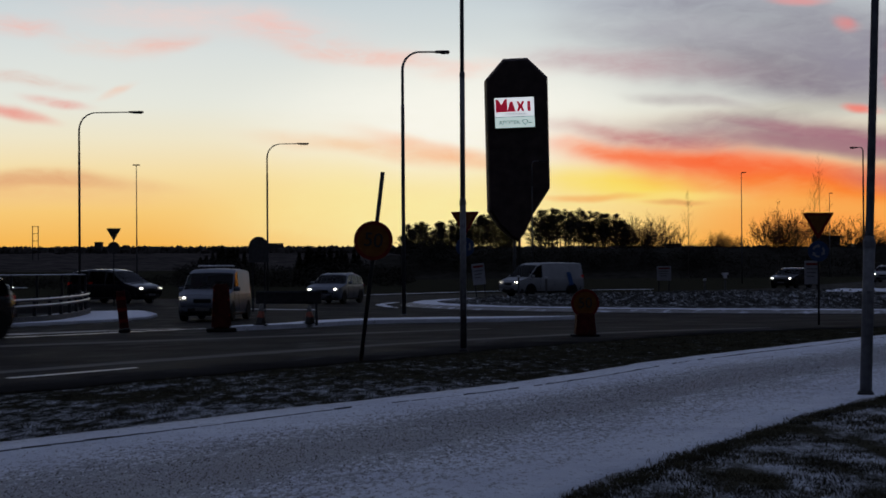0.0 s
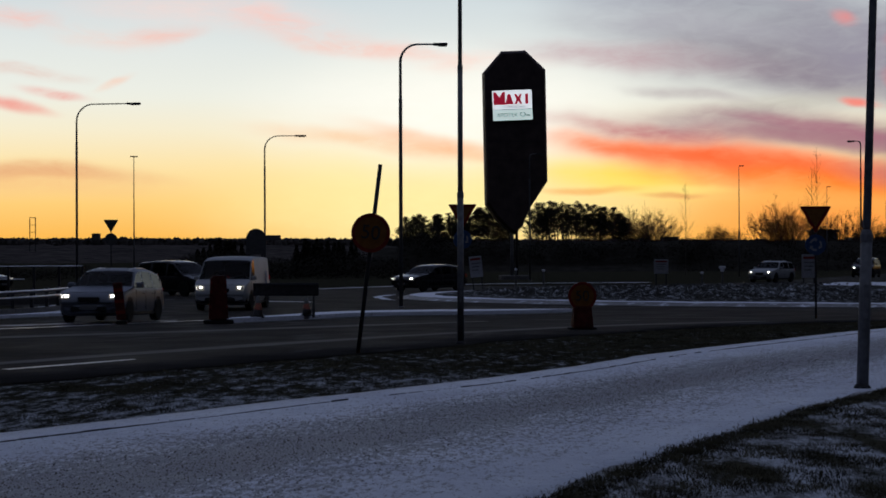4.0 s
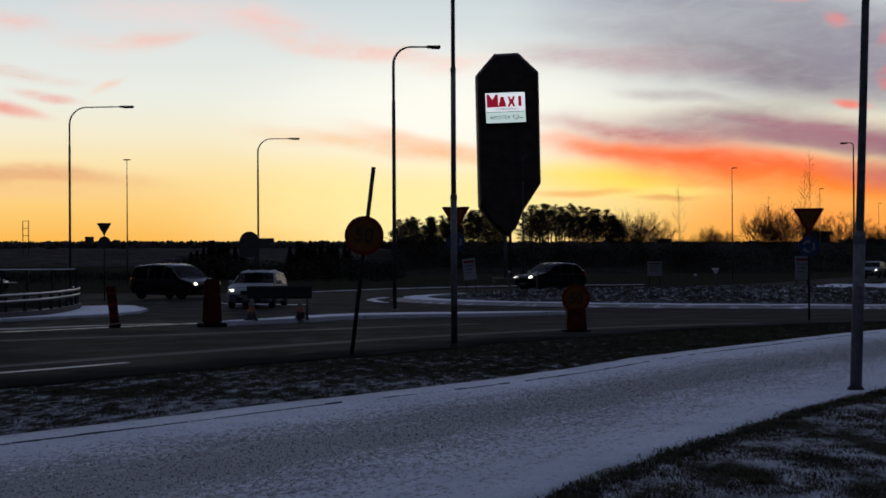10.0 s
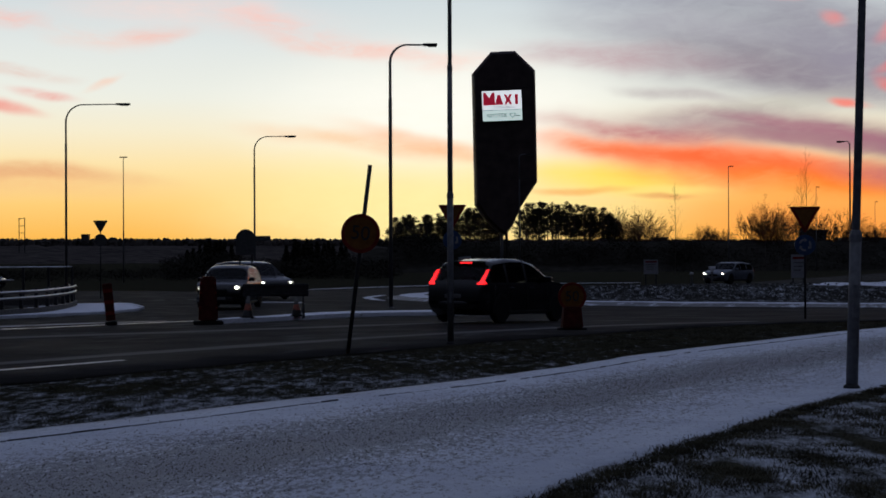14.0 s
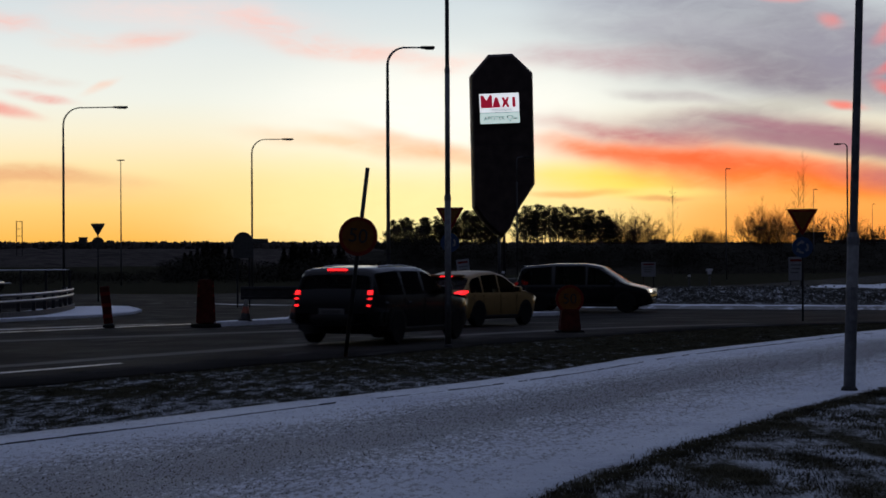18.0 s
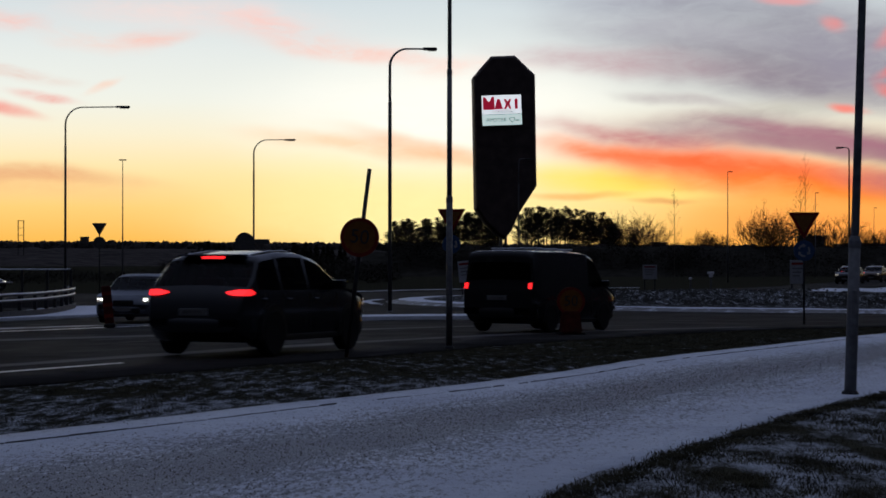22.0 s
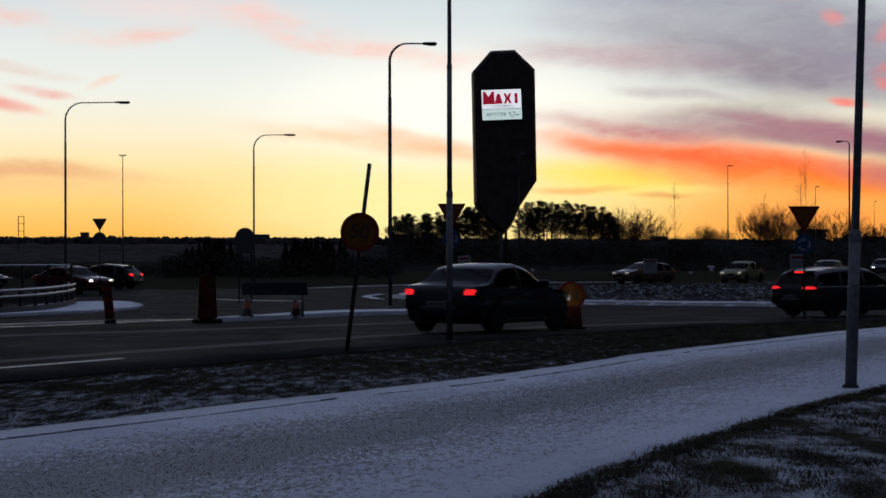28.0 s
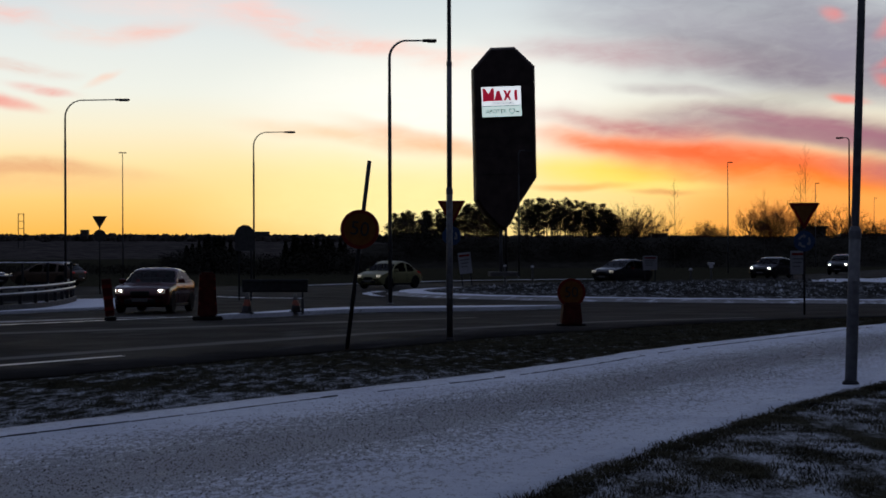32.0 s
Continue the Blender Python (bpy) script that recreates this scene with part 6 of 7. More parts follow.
    for fx in (L * .5 - L * .185, -L * .5 + L * .2):
        for s in (-1, 1):
            b2 = bmesh.new()
            ro, ri = wr * 1.20, wr * .4
            va = [[b2.verts.new((fx + r * math.cos(a), s * y, wr + r * math.sin(a) * 1.02)) for a in (math.pi * (k / 12 * 1.16 - .08) for k in range(13))] for r, y in ((ri, hw + .006), (ro, hw + .006), (ro * 1.03, hw - .06))]
            for p, q in zip(va, va[1:]):
                for k in range(12):
                    b2.faces.new((p[k], p[k + 1], q[k + 1], q[k]))
            bmesh.ops.recalc_face_normals(b2, faces=b2.faces)
            part("wheel_arch", b2, M_TRIM, root)
            wh = new("wheel")
            wh.parent = root
            wh.matrix_basis = pose(fx, s * (hw - .085), wr)
            for nm, me in zip(("tyre", "rim", "brake_dish"), wheel_mesh(wr)):
                share(nm, me, wh, Matrix())
            wheels.append(wh)
    # bumpers, grille, plates, lamps, mirrors
    for nm, end, sg, zc in (("front_bumper", nose, 1, floor_z + .20), ("rear_bumper", rear, -1, floor_z + .27)):
        b2 = bmesh.new()
        rows_ = []
        for k in range(13):
            y = (k / 6 - 1) * hw * .97
            bow = .30 * abs(k / 6 - 1) ** 3.2
            rows_.append([b2.verts.new((end + sg * (o - bow), y, zc + dz)) for o, dz in ((-.10, -.13), (.015, -.11), (.035, -.02), (.03, .08), (-.02, .12), (-.10, .12))])
        for a, b in zip(rows_, rows_[1:]):
            for k in range(6):
                q = (k + 1) % 6
                b2.faces.new((a[k], a[q], b[q], b[k]))
        b2.faces.new(rows_[0])
        b2.faces.new(rows_[-1])
        bmesh.ops.recalc_face_normals(b2, faces=b2.faces)
        part(nm, b2, M_TRIM if kind in ("van", "smallvan", "square") else coat, root, smooth=True).data.set_sharp_from_angle(angle=radians(50))
    part("sill", boxm(0, -hw * .95, floor_z + .06, L * .46, .06, .10, .02), M_TRIM, root)
    part("sill", boxm(0, hw * .95, floor_z + .06, L * .46, .06, .10, .02), M_TRIM, root)
    part("grille", boxm(nose + .0, 0, S["top"][1][1] * Hh - .08, .05, W * .34, .14, .02), M_TRIM, root)
    part("lower_grille", boxm(nose - .01, 0, floor_z + .19, .08, W * .56, .17, .03), M_TRIM, root)
    part("front_plate", boxm(nose + .03, 0, floor_z + .24, .02, .5, .11, .005), M_PLATE, root)
    tails = [(p[1], p[0]) for p in top[7:]][::-1]

    def rear_x(z):
        return float(np.interp(z, [p[0] for p in tails], [p[1] for p in tails]))
    zp = Hh * .42
    pl = part("rear_plate", boxm(rear_x(zp) - .012, 0, zp, .02, .5, .11, .005), M_PLATE, root, "dull unlit plate")
    part("text_bar", boxm(rear_x(zp) - .024, 0, zp, .006, .36, .05), M_CONEGREY, pl)

    def lamp(rows_, s, mat, label_):
        """A rear lamp lying on the tail and wrapping round its corner: rows of height, inner and outer share of the half width, reach along the flank."""
        b2 = bmesh.new()
        front, back = [], []
        for z, yi, yo, wrap in rows_:
            x = rear_x(z)
            w, tw = widths(x, z)
            w = tw if z > belt else w
            xs = x + max(wrap, .012)
            w2 = widths(xs, z)[1 if z > belt else 0]
            line = [(x - .024, w * yi), (x - .020, w * (yi + yo) / 2), (x - .008, w * yo), (xs, max(w * yo, w2 * 1.008 if wrap > 0 else 0))]
            front.append([b2.verts.new((a_, s * y_, z)) for a_, y_ in line])
            back.append([b2.verts.new((a_ + .07, s * (y_ - .035), z)) for a_, y_ in line])
        for g in (front, back):
            for p_, q_ in zip(g, g[1:]):
                for k in range(3):
                    b2.faces.new((p_[k], p_[k + 1], q_[k + 1], q_[k]))
        rim_a = [g for g in (front[0] + [r_[-1] for r_ in front[1:]] + front[-1][-2::-1] + [r_[0] for r_ in front[-2:0:-1]])]
        rim_b = [g for g in (back[0] + [r_[-1] for r_ in back[1:]] + back[-1][-2::-1] + [r_[0] for r_ in back[-2:0:-1]])]
        for k in range(len(rim_a)):
            q_ = (k + 1) % len(rim_a)
            b2.faces.new((rim_a[k], rim_a[q_], rim_b[q_], rim_b[k]))
        bmesh.ops.recalc_face_normals(b2, faces=b2.faces)
        return part("tail_light", b2, mat, root, label_)
    LAMPS = {
        "curve": [[(.60, .80, .99, .06), (.612, .79, 1.0, .10), (.63, .82, 1.0, .06), (.655, .86, .99, .0), (.69, .87, .98, .0), (.73, .89, .98, .0), (.78, .92, .99, .0), (.83, .96, 1.0, .0)]],
        "wedge": [[(.575, .84, .99, .10), (.583, .72, 1.0, .16), (.60, .60, 1.0, .18), (.612, .62, 1.0, .14), (.632, .82, .99, .05)]],
        "slant": [[(.57, .80, .99, .06), (.59, .70, 1.0, .14), (.62, .74, 1.0, .18), (.645, .88, 1.0, .16)]],
        "stack": [[(.485, .93, 1.0, .0), (.51, .93, 1.0, .0)], [(.575, .93, 1.0, .0), (.595, .93, 1.0, .0)], [(.635, .90, 1.0, .0), (.69, .90, 1.0, .0)]],
        "small": [[(.53, .91, 1.0, .0), (.60, .91, 1.0, .0)]],
        "plain": [[(.545, .80, 1.0, .05), (.595, .77, 1.0, .08), (.625, .82, 1.0, .05)]],
    }
    hz = S["top"][2][1] * Hh - .05
    for s in (-1, 1):
        hx, hz2 = head[0] / 2, head[1] / 2
        h2 = boxm(-.05, 0, 0, .10, head[0], head[1], .02)
        for a, b, c, d in ((0, hz2, head[0], .012), (0, -hz2, head[0], .012), (hx, 0, .012, head[1]), (-hx, 0, .012, head[1])):
            box(h2, .04, a, b, .10, c, d)
        lens = part("headlight", h2, M_LENS, root, "glass headlight", m=pose(nose - .10, s * (hw * .74), hz - .05, 0, 0, s * 12))
        if lit_front:
            part("bulb", boxm(.012, -s * .02, 0, .02, .085, .065, .008), M_HEAD, lens, "glowing bulb")
        for rows_l in LAMPS[tail_shape]:
            lamp([(z * Hh, yi, yo, wrap) for z, yi, yo, wrap in rows_l], s, {"on": M_TAIL, "low": M_TAILLOW, "off": M_TAILDIM}[tail], "glowing red tail light" if tail != "off" else "red tail light lens")
        mir = part("mirror", boxm(0, 0, 0, .12, .22, .15, .04, seg=2), coat, root, m=pose(L / 2 - L * S["side"][0] - .12, s * (hw + .08), belt + .10))
        part("mirror_glass", boxm(-.062, 0, 0, .006, .17, .11), M_GLASS, mir)
    for a in (S["side"][0] + .01, *S["pillars"], S["side"][1] - .04):
        for s in (-1, 1):
            part("door_seam", boxm(L / 2 - L * a, s * (hw * .997), (floor_z + belt) / 2 + .06, .012, .012, belt - floor_z - .2), M_TRIM, root)
    part("bonnet_seam", boxm(top[2][0] - .03, 0, top[2][1] + .012, .012, W * .70, .008), M_TRIM, root)
    part("wiper", boxm(top[3][0] + .05, 0, top[3][1] + .035, .03, W * .5, .015), M_TRIM, root)
    if brake:
        xk, zk = top[7]
        part("high_brake_light", boxm(xk - .02, 0, zk - .02, .05, .38, .04, .01), M_TAIL, root, "glowing red brake lamp")
    if kind in ("hatch", "suv", "wagon", "mpv"):
        xk, zk = top[7]
        part("roof_spoiler", boxm(xk - .03, 0, zk + .015, .20, W * .62, .03, .012), coat, root)
    if rails or rack:
        for s in (-1, 1):
            part("roof_rail", tubem([(L * f, s * hw * .60, top_z(L * f) + e) for f, e in ((.08, -.01), (.06, .012), (-.08, .016), (-.20, .016), (-.32, .012), (-.345, -.02))], .014, 6), M_RAIL, root)
    if rack:
        for k in range(3):
            part("roof_bar", tubem([(L * .05 - k * L * .17, -hw * .7, Hh + .045), (L * .05 - k * L * .17, hw * .7, Hh + .045)], .018, 6), M_RAIL, root)
    if roof_sign:
        part("roof_bar", boxm(-L * .02, 0, Hh + .10, .05, W * .72, .05, .01), M_RAIL, root, "pale roof bar")
        for s in (-1, 1):
            part("bar_foot", boxm(-L * .02, s * W * .3, Hh + .04, .05, .04, .1), M_TRIM, root)
    if stripe:
        for s in (-1, 1):
            part("side_stripe", plate([(-.18, 0), (.18, .0), (.42, .85), (.12, .85)], .006), stripe, root, "blue livery stripe", m=pose(-L * .30, s * (hw + .004), floor_z + .35))
    return root, wheels


# ---------------------------------------------------------------- lanes
# in through the near road, past the splitter island and out to the east
LANE_IN = [(-170, -405), (-60, -120), (-24, -25.5), (-13.2, 1.6), (-7.8, 15.4), (-4.66, 23.5), (-3.04, 27.4), (-1.28, 31.9), (.56, 36.3), (2.5, 40.4), (4.75, 44.6), (7.3, 47.6), (10.2, 50.2), (13.8, 52.5), (20, 54), (28, 54.9), (60, 57), (330, 90)]
# the lane beside it
LANE_IN_FAR = [(-176, -400.5), (-66, -115.5), (-29.5, -21), (-18.6, 4.5), (-12.6, 17.4), (-7.6, 27.6), (-5.5, 32.25), (-4.0, 36), (-2.3, 39.6), (-.6, 42.9), (1.2, 46.05), (3.9, 49.5), (8, 52.8), (14.7, 56.1), (22, 57.6), (30, 58.8), (60, 60.9), (330, 94.5)]
# from the north-east, round behind the island and out past the eye's left
LANE_OUT = [(300, 729), (130, 354), (60, 201), (40, 156), (32, 138), (23.5, 122.25), (15.2, 110.5), (8, 102.6), (2.63, 98.5), (-.32, 96), (-3.2, 92.4), (-5.0, 88.6), (-6.5, 83), (-7.3, 77), (-7.8, 71.5), (-8.1, 67), (-8.45, 62.25), (-8.85, 57), (-9.3, 51.75), (-9.7, 47.25), (-10.5, 42.3), (-12, 36), (-15.5, 24.75), (-22, 6),
            (-60, -87), (-190, -360)]
# the same, but leaving by the west road
LANE_WEST = LANE_OUT[:6] + [(14, 114.6), (5.0, 109.2), (-2.0, 105.3), (-8.5, 101.25), (-15.5, 99.75), (-22, 100.8), (-34, 105), (-60, 115.5), (-320, 213)]
# from the west road, waiting, then along the near side of the island and out east
LANE_CROSS = [(-320, 186), (-60, 110.25), (-34, 98.25), (-24, 92.25), (-14.4, 86.4), (-10, 81.6), (-6.3, 75.9), (-2.9, 69.6), (-.4, 65.55), (3.5, 63), (8.5, 61.8), (11.8, 61.35), (16, 61.5), (22, 62.1), (30, 63), (60, 64.8), (330, 99)]


class Lane:
    def __init__(self, pts):
        self.p = curve_through(pts, 0.4)
        self.d = np.concatenate([[0], np.cumsum(np.linalg.norm(np.diff(self.p, axis=0), axis=1))])
        b = np.where(self.p[:, 1] > 1, self.p[:, 0] / np.maximum(self.p[:, 1], 1), np.nan)
        ok = (self.p[:, 1] > 1) & (np.abs(b) < 1.2)
        self.bd, self.bs = b[ok], self.d[ok]

    def along(self, px):
        """The stretch along the lane at which a sight line passes; px as for put_x."""
        b = (px - 784) / SIGHT
        o = np.argsort(self.bd)
        return float(np.interp(b, self.bd[o], self.bs[o]))

    def place(self, s):
        if s < 0 or s > self.d[-1]:
            e = (self.p[0], self.p[1]) if s < 0 else (self.p[-1], self.p[-2])
            q = e[0] + (e[0] - e[1]) / np.linalg.norm(e[0] - e[1]) * (abs(s) if s < 0 else s - self.d[-1])
            return q
        return np.array((np.interp(s, self.d, self.p[:, 0]), np.interp(s, self.d, self.p[:, 1])))

    def pose_at(self, s, base=2.7):
        a, b = self.place(s - base / 2), self.place(s + base / 2)
        c = (a + b) / 2
        za, zb = rise(a[1]) + .03, rise(b[1]) + .03
        d = b - a
        return Matrix.LocRotScale((c[0], c[1], (za + zb) / 2), Euler((0, -math.atan2(zb - za, np.linalg.norm(d)), math.atan2(d[1], d[0]))), None)


LANES = {"in": Lane(LANE_IN), "in_wide": Lane([(x * 1.03, y * 1.03) if 10 < y < 42 else (x, y) for x, y in LANE_IN]),
         "in_tight": Lane([(x * .95, y * .95) if 38 < y < 60 else (x * .975, y * .975) if 30 < y < 38 else (x, y) for x, y in LANE_IN]),
          "in_far": Lane(LANE_IN_FAR), "out": Lane(LANE_OUT), "west": Lane(LANE_WEST), "cross": Lane(LANE_CROSS)}


def glide(ts, vs, t):
    """A smooth line through (ts, vs) that never turns back between two equal signs; steady beyond its ends."""
    h, s = np.diff(ts), np.diff(vs) / np.diff(ts)
    m = np.zeros(len(ts))
    m[1:-1] = np.where(s[:-1] * s[1:] > 0, 2 * s[:-1] * s[1:] / (s[:-1] + s[1:] + 1e-9), 0)
    m[0], m[-1] = s[0], s[-1]
    if t <= ts[0]:
        return vs[0] - max(8.0, m[0]) * (ts[0] - t)
    if t >= ts[-1]:
        return vs[-1] + max(8.0, m[-1]) * (t - ts[-1])
    i = min(int(np.searchsorted(ts, t, side="right")) - 1, len(h) - 1)
    u = (t - ts[i]) / h[i]
    return ((2 * u ** 3 - 3 * u ** 2 + 1) * vs[i] + (u ** 3 - 2 * u ** 2 + u) * h[i] * m[i] + (-2 * u ** 3 + 3 * u ** 2) * vs[i + 1] + (u ** 3 - u ** 2) * h[i] * m[i + 1])


DRIVES = []
BLACK, DARK, GREY, SILVER, WHITEP, YELLOWP, BEIGE, RED, PALE = (
    paint("black", (.010, .010, .011)), paint("dark_blue", (.013, .014, .017)), paint("dark_grey", (.02, .0205, .022)), paint("silver", (.125, .14, .17), .4, .15, .2),
    paint("white", (.27, .28, .29), .45, .0, .15), paint("yellow_tan", (.27, .175, .065), .35, .1), paint("brown", (.10, .07, .05)), paint("dark_red", (.06, .010, .010)), paint("pale_yellow", (.22, .21, .10), .35, .0))
BLUEP = paint("blue_livery", (.04, .10, .26), .4, 0)


def drive(lane, rows, v):
    """Send a vehicle along a lane: rows of seconds and sight lines."""
    DRIVES.append((lane, rows, v))


drive("out", [(0, 357), (0.5, 335), (1, 290), (1.5, 222), (2, 112), (2.5, -37)],
      vehicle("smallvan", "van", (4.4, 1.82, 1.82, .32), SILVER, "silver small van with a roof bar and lit headlights", "van", roof_sign=True, tail="off"))
drive("out", [(0, 569), (0.5, 515), (1, 475), (1.5, 432), (2, 409), (2.5, 371), (3, 332), (3.5, 274), (4.2, 130)],
      vehicle("wagon", "car", (4.5, 1.8, 1.5, .32), SILVER, "silver estate car with roof rails and lit headlights", rails=True, tail="off"))
drive("out", [(0, 934), (0.5, 841), (1, 755), (1.5, 661), (2, 583), (2.5, 516), (3, 466), (3.5, 425), (5.5, 292), (6, 236), (6.5, 152), (7, 42), (7.5, -112)],
      vehicle("van", "van", (5.0, 1.98, 1.97, .34), WHITEP, "white panel van with a blue livery stripe", "van", stripe=BLUEP, tail="off", head=(.26, .15)))
drive("out", [(0, 1376), (0.5, 1352), (1, 1309), (1.5, 1231), (2, 1149), (2.5, 1053), (3, 951), (3.5, 853), (5.5, 514), (6, 462), (6.5, 426), (7, 387), (7.5, 356), (8, 309), (8.5, 246), (9, 147), (9.5, 13)],
      vehicle("wagon", "car", (4.65, 1.82, 1.47, .32), BLACK, "black estate car with bright headlights", tail="off"))
drive("out", [(0, 1543), (1, 1499), (1.5, 1483), (2, 1465), (2.5, 1444), (3, 1411), (3.5, 1384), (5.5, 1164), (6, 1064), (6.5, 964), (7, 867), (7.5, 762), (8, 677), (8.5, 603), (9, 538), (9.5, 489), (10, 449), (10.5, 422), (11, 364), (11.5, 297), (12, 208), (12.5, 86), (13, -100)],
      vehicle("wagon", "car", (4.7, 1.83, 1.5, .33), WHITEP, "white estate car with roof rails", rails=True, tail="off"))
drive("out", [(5.5, 1456), (6, 1441), (6.5, 1410), (7, 1378), (7.5, 1350), (8, 1302), (8.5, 1240), (9, 1170), (9.5, 1071), (10, 967), (10.5, 872), (11, 774), (11.5, 691), (12, 619), (12.5, 560), (13, 511), (13.5, 458), (14, 406), (14.5, 336), (15, 236)],
      vehicle("suv", "car", (4.35, 1.82, 1.66, .33), BLACK, "small black hatchback with lit headlights", tail="off"))
drive("out", [(9.5, 1548), (10, 1535), (10.5, 1502), (11, 1473), (11.5, 1455), (12, 1423), (12.5, 1398), (13, 1364), (13.5, 1331), (14, 1288), (14.5, 1231), (16.5, 921), (17, 836), (17.5, 759), (18, 680), (18.5, 600), (19, 540), (19.5, 486), (20, 447), (20.5, 408), (21, 369), (21.5, 320), (22, 255), (22.5, 174), (23, 54), (23.5, -105)],
      vehicle("wagon", "car", (4.75, 1.82, 1.47, .33), SILVER, "silver blue estate car with bright headlights", tail="off"))
drive("west", [(21.5, 1570), (22, 1504), (22.5, 1408), (23, 1315), (23.5, 1227), (24, 1105), (24.5, 990), (25, 879), (25.5, 766), (27.5, 294), (28, 184), (28.5, 76), (29, -40)],
      vehicle("hatch", "car", (4.3, 1.8, 1.48, .32), DARK, "dark car with its tail lights glowing", lit_front=False))
drive("west", [(24.5, 1470), (25, 1457), (25.5, 1426), (27.5, 1244), (28, 1140), (28.5, 1021), (29, 901), (29.5, 756), (30, 620), (30.5, 490), (31, 344), (31.5, 207), (32, 85)],
      vehicle("hatch", "car", (4.3, 1.78, 1.46, .31), BEIGE, "brownish car with dim lights", lit_front=False, tail="off"))
drive("out", [(24.5, 1544), (25, 1534), (27.5, 1381), (28, 1314), (28.5, 1263), (29, 1222), (29.5, 1130), (30, 1052), (30.5, 966), (31, 870), (31.5, 775), (32, 688)],
      vehicle("beetle", "car", (4.1, 1.73, 1.5, .32), PALE, "pale yellow rounded small car", tail="off", lit_front=False))
drive("out", [(27.5, 1539), (28, 1464), (28.5, 1401), (29, 1382), (29.5, 1366), (30, 1346), (30.5, 1307), (31, 1264), (31.5, 1192), (32, 1102)],
      vehicle("hatch", "car", (4.3, 1.78, 1.48, .31), GREY, "dark grey hatchback driving round the circle", tail="off", lit_front=False))
drive("out", [(28, 1564), (28.5, 1486), (29, 1472), (30, 1447), (30.5, 1418), (31, 1397), (31.5, 1380), (32, 1365)],
      vehicle("wagon", "car", (4.6, 1.8, 1.5, .32), DARK, "dark estate car with bright headlights", tail="off"))
drive("out", [(29.5, 1574), (30.5, 1543), (31, 1528), (31.5, 1509), (32, 1492)],
      vehicle("suv", "car", (4.5, 1.82, 1.66, .34), GREY, "grey utility car with lit headlights", tail="off"))
drive("out", [(-2.5, 556), (-1.5, 428), (-0.5, 121), (0, -142)],
      vehicle("hatch", "car", (4.4, 1.8, 1.6, .33), DARK, "dark hatchback driving out of view", tail="off"))
drive("cross", [(0, 177), (0.5, 203), (1, 219), (1.5, 238), (2, 259), (2.5, 272), (3, 283), (3.5, 290), (5, 302), (6, 302), (8, 300), (9, 301), (10, 298), (11, 296), (12, 302), (12.5, 326), (13, 366), (13.5, 405), (14, 443), (14.5, 485), (16.5, 667), (17, 765), (17.5, 891), (18, 1037), (18.5, 1212), (19, 1384), (19.5, 1567), (20, 1772)],
      vehicle("mpv", "car", (5.1, 1.98, 1.76, .34), BLACK, "black people carrier waiting to join the traffic circle", tail="off"))
drive("in_far", [(11.5, 22), (12, 292), (12.5, 480), (13, 628), (13.5, 753), (14, 881), (14.5, 1031), (16.5, 1606)],
      vehicle("suv", "car", (4.63, 1.89, 1.71, .36), BLACK, "black utility car with tall glowing tail lights", lit_front=True, tail_shape="curve", brake=True))
drive("in_far", [(15.5, 46), (16, 277), (16.5, 463), (17, 610), (17.5, 726), (18, 840), (18.5, 946), (19, 1024), (19.5, 1150), (20, 1272), (20.5, 1418), (21, 1552), (21.5, 1695)],
      vehicle("hatch", "car", (4.05, 1.70, 1.45, .31), YELLOWP, "yellow tan hatchback braking with red lights", tail_shape="slant", brake=True))
drive("in", [(16.5, -249), (17, 170), (17.5, 459), (18, 683), (18.5, 854), (19, 1000), (19.5, 1159), (20, 1327), (20.5, 1513)],
      vehicle("square", "car", (4.71, 1.76, 1.41, .31), BLACK, "old black estate car with tall square tail lights", rails=True, tail_shape="stack", brake=True))
drive("in_wide", [(19, -474), (19.5, -89), (20, 195), (20.5, 460), (21, 652), (21.5, 810), (22, 956), (22.5, 1103), (23, 1252), (23.5, 1405), (24, 1565)],
      vehicle("van", "van", (4.85, 1.90, 1.92, .34), BLACK, "black transport van with a roof rack", "van", tail_shape="small", rack=True))
drive("in", [(20.5, -525), (21, -235), (21.5, 186), (22, 465), (22.5, 673), (23, 830), (23.5, 969), (24, 1103), (24.5, 1240), (25, 1387), (25.5, 1550)],
      vehicle("suv", "car", (4.45, 1.84, 1.62, .36), DARK, "dark utility car with wide glowing tail lights", tail_shape="wedge", brake=True, rails=True))
drive("in_wide", [(24, -192), (24.5, 226), (25, 508), (25.5, 694), (27.5, 1318), (28, 1494), (28.5, 1671)],
      vehicle("wagon", "car", (4.68, 1.81, 1.46, .33), GREY, "dark grey estate car with dim tail lights", tail="low", tail_shape="wedge", brake=True, rails=True, chrome=True))
drive("in_tight", [(26.2, -51), (27, 450), (27.5, 655), (28, 863), (28.5, 1055), (29, 1244), (29.5, 1440), (30, 1627)],
      vehicle("sedan", "car", (4.5, 1.79, 1.43, .32), DARK, "dark saloon car with glowing tail lights", tail="low", tail_shape="plain"))
LANES["turn"] = Lane([(-320, 181.5), (-60, 108.75), (-30, 94.5), (-21, 89.25), (-15, 84), (-11.8, 78.6), (-10.2, 73.5), (-9.6, 69), (-9.25, 63.75), (-9.25, 58.5), (-9.8, 51), (-11.4, 42), (-15, 27), (-22, 6), (-60, -87), (-190, -360)])


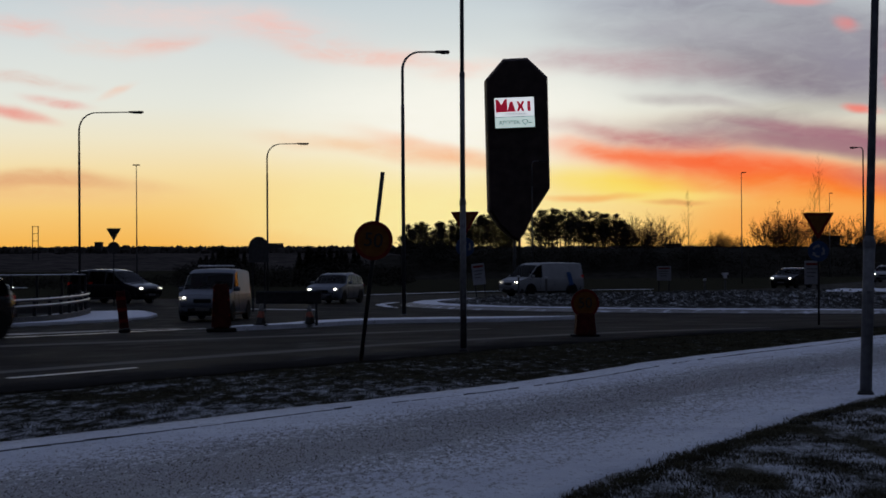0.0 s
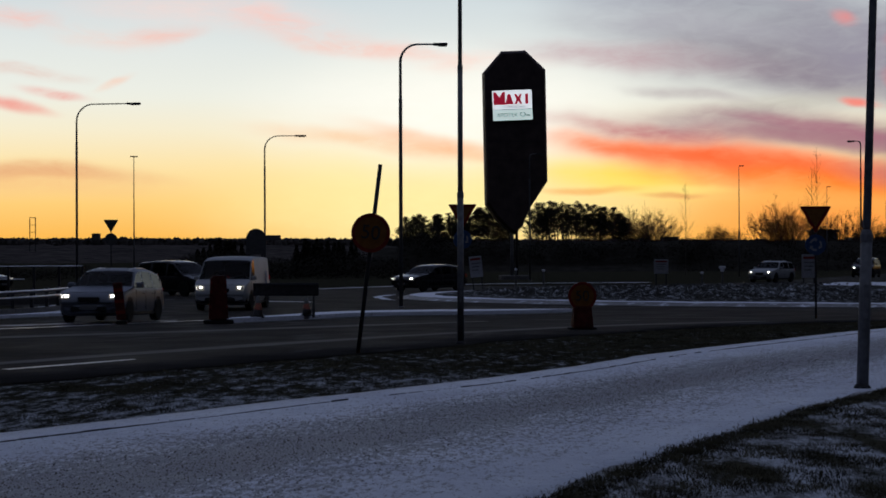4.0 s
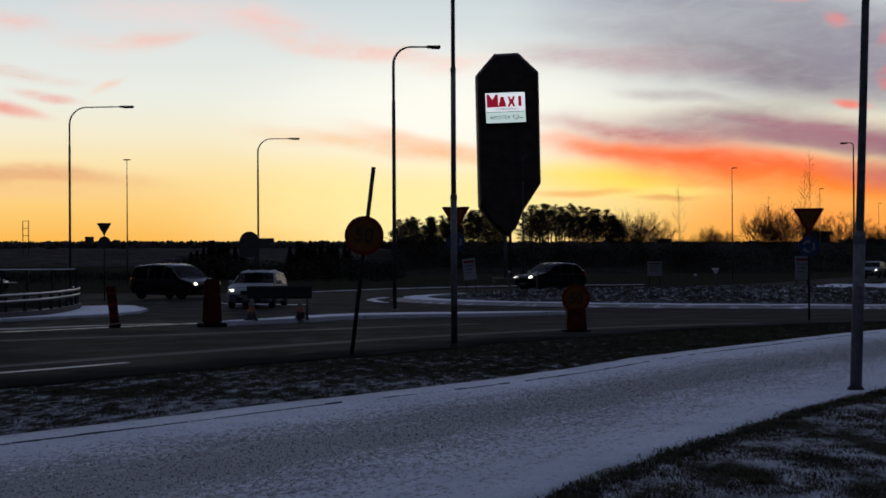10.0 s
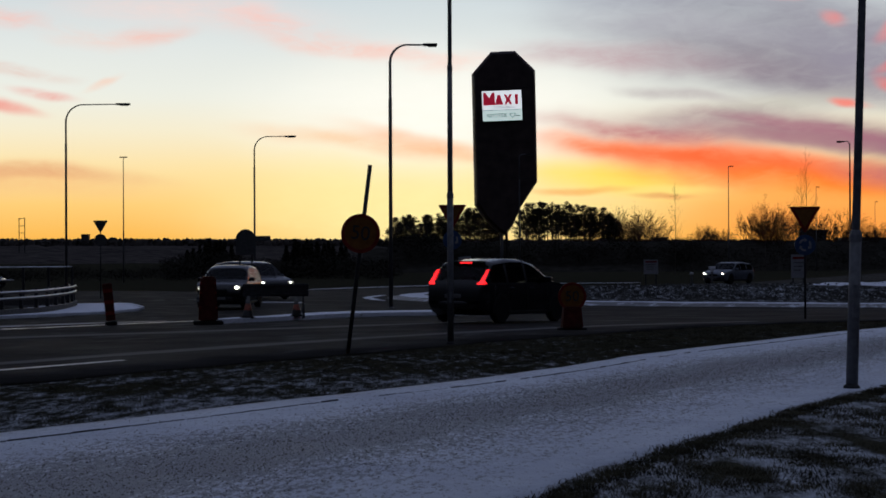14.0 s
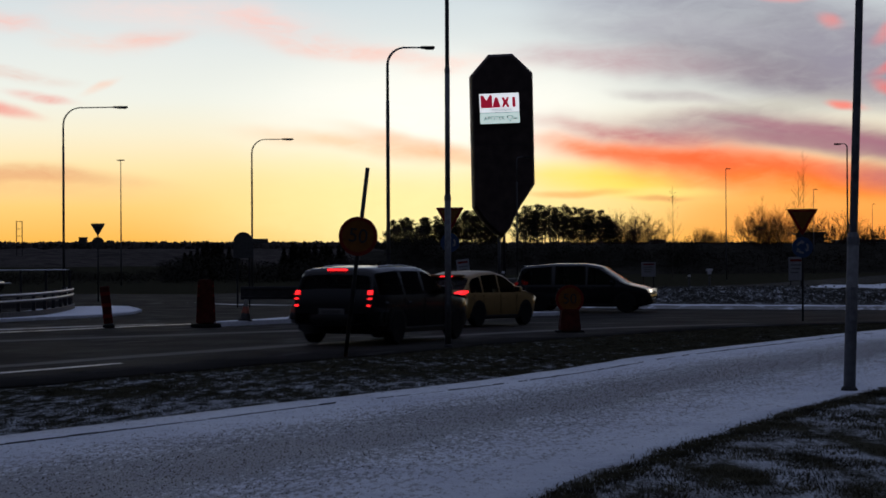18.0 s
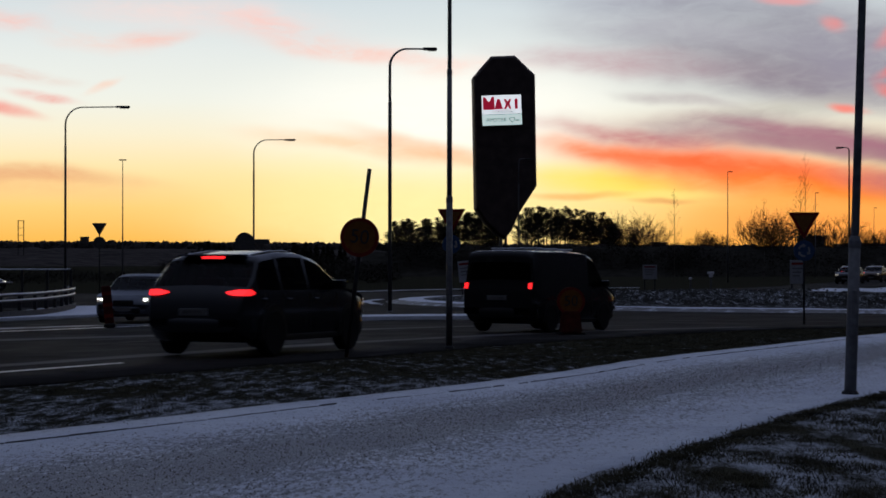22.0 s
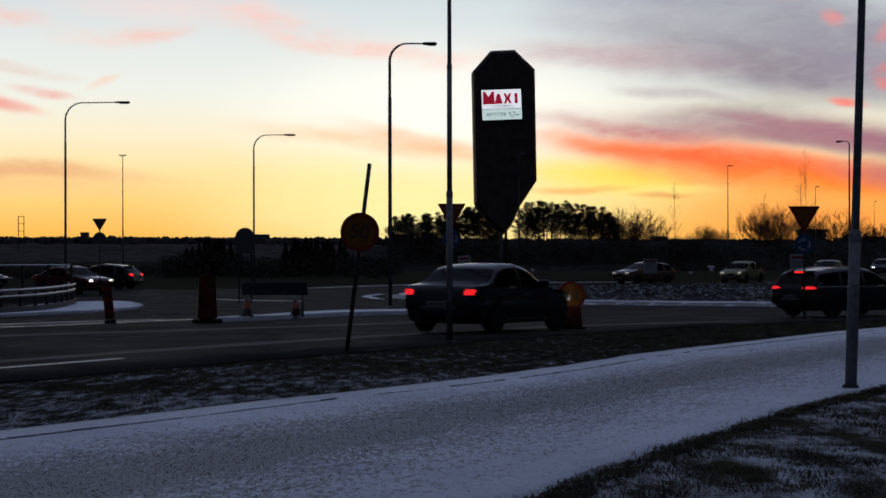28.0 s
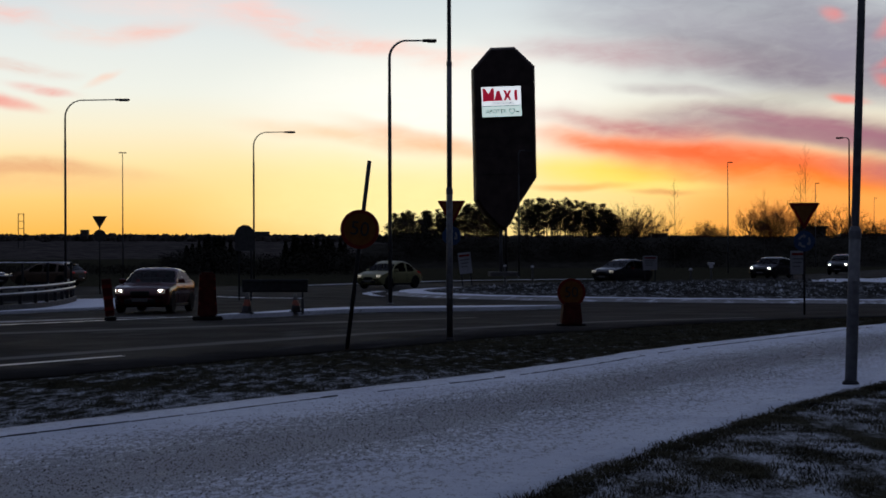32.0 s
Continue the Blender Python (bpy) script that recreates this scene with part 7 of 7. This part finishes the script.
def drive_places(lane, rows, v):
    """Send a vehicle along a lane: rows of seconds and depths."""
    L = LANES[lane]
    near = (L.p[:, 1] > 8) & (L.p[:, 1] < 115)
    o = np.argsort(L.p[near, 1])
    DRIVES.append((lane, [(t, float(np.interp(y, L.p[near, 1][o], L.d[near][o])), "s") for t, y in rows], v))


drive_places("turn", [(26.5, 96.75), (27.5, 92.4), (28, 87.9), (28.5, 84.3), (29, 80.4), (29.5, 76.5), (30, 72.9), (30.5, 69.6), (31, 65.4), (31.5, 60.6), (32, 55.5)],
             vehicle("sedan", "car", (4.5, 1.78, 1.44, .32), RED, "dark red saloon car with lit headlights", tail="off"))
LANES["wait"] = Lane([(-60, 114), (-34, 101.25), (-24.6, 96.6), (-18, 93.3)])
drive_places("wait", [(-9, 98.7), (0, 98.25), (10, 98.1), (20, 98.02), (32, 97.95)], vehicle("hatch", "car", (4.3, 1.78, 1.48, .31), DARK, "dark car creeping behind the railing with headlights on", tail="off"))


def motions():
    """Key every vehicle and its wheels along its lane."""
    for lane, rows, (root, wheels) in DRIVES:
        L = LANES[lane]
        ts = np.array([r[0] for r in rows], float)
        ss = np.array([r[1] if len(r) > 2 else L.along(r[1]) for r in rows], float)
        ss = np.maximum.accumulate(ss + np.arange(len(ss)) * 1e-4)
        steps = sorted({0.0, 32.0} | {float(t) for t in np.arange(max(0, ts[0] - 4), min(32, ts[-1] + 4) + .01, .25)} | {float(t) for t in ts if 0 <= t <= 32})
        if steps[0] > 0:
            steps.insert(0, 0.0)
        walk(root, [(t, L.pose_at(glide(ts, ss, t))) for t in steps])
        r = wheels[0].matrix_basis.translation.z
        base = [w.matrix_basis.copy() for w in wheels]
        t0, t1 = max(0, ts[0] - 1.2), min(32, ts[-1] + 1.2)
        turns, t, last = [(0.0, 0.0)], t0, None
        ang = 0.0
        prev = glide(ts, ss, t0)
        if t0 > 0:
            turns.append((t0, 0.0))
        k = int(round(t0 * FPS))
        while k / FPS < t1:
            k += 1
            s = glide(ts, ss, k / FPS)
            ang += (s - prev) / r
            prev = s
            if ang - turns[-1][1] > 0.75 or k / FPS >= t1:
                turns.append((min(32.0, k / FPS), ang))
        if turns[-1][0] < 32:
            turns.append((32.0, turns[-1][1]))
        for w, b in zip(wheels, base):
            walk(w, [(t, b @ Matrix.Rotation(a, 4, "Y")) for t, a in turns])


motions()
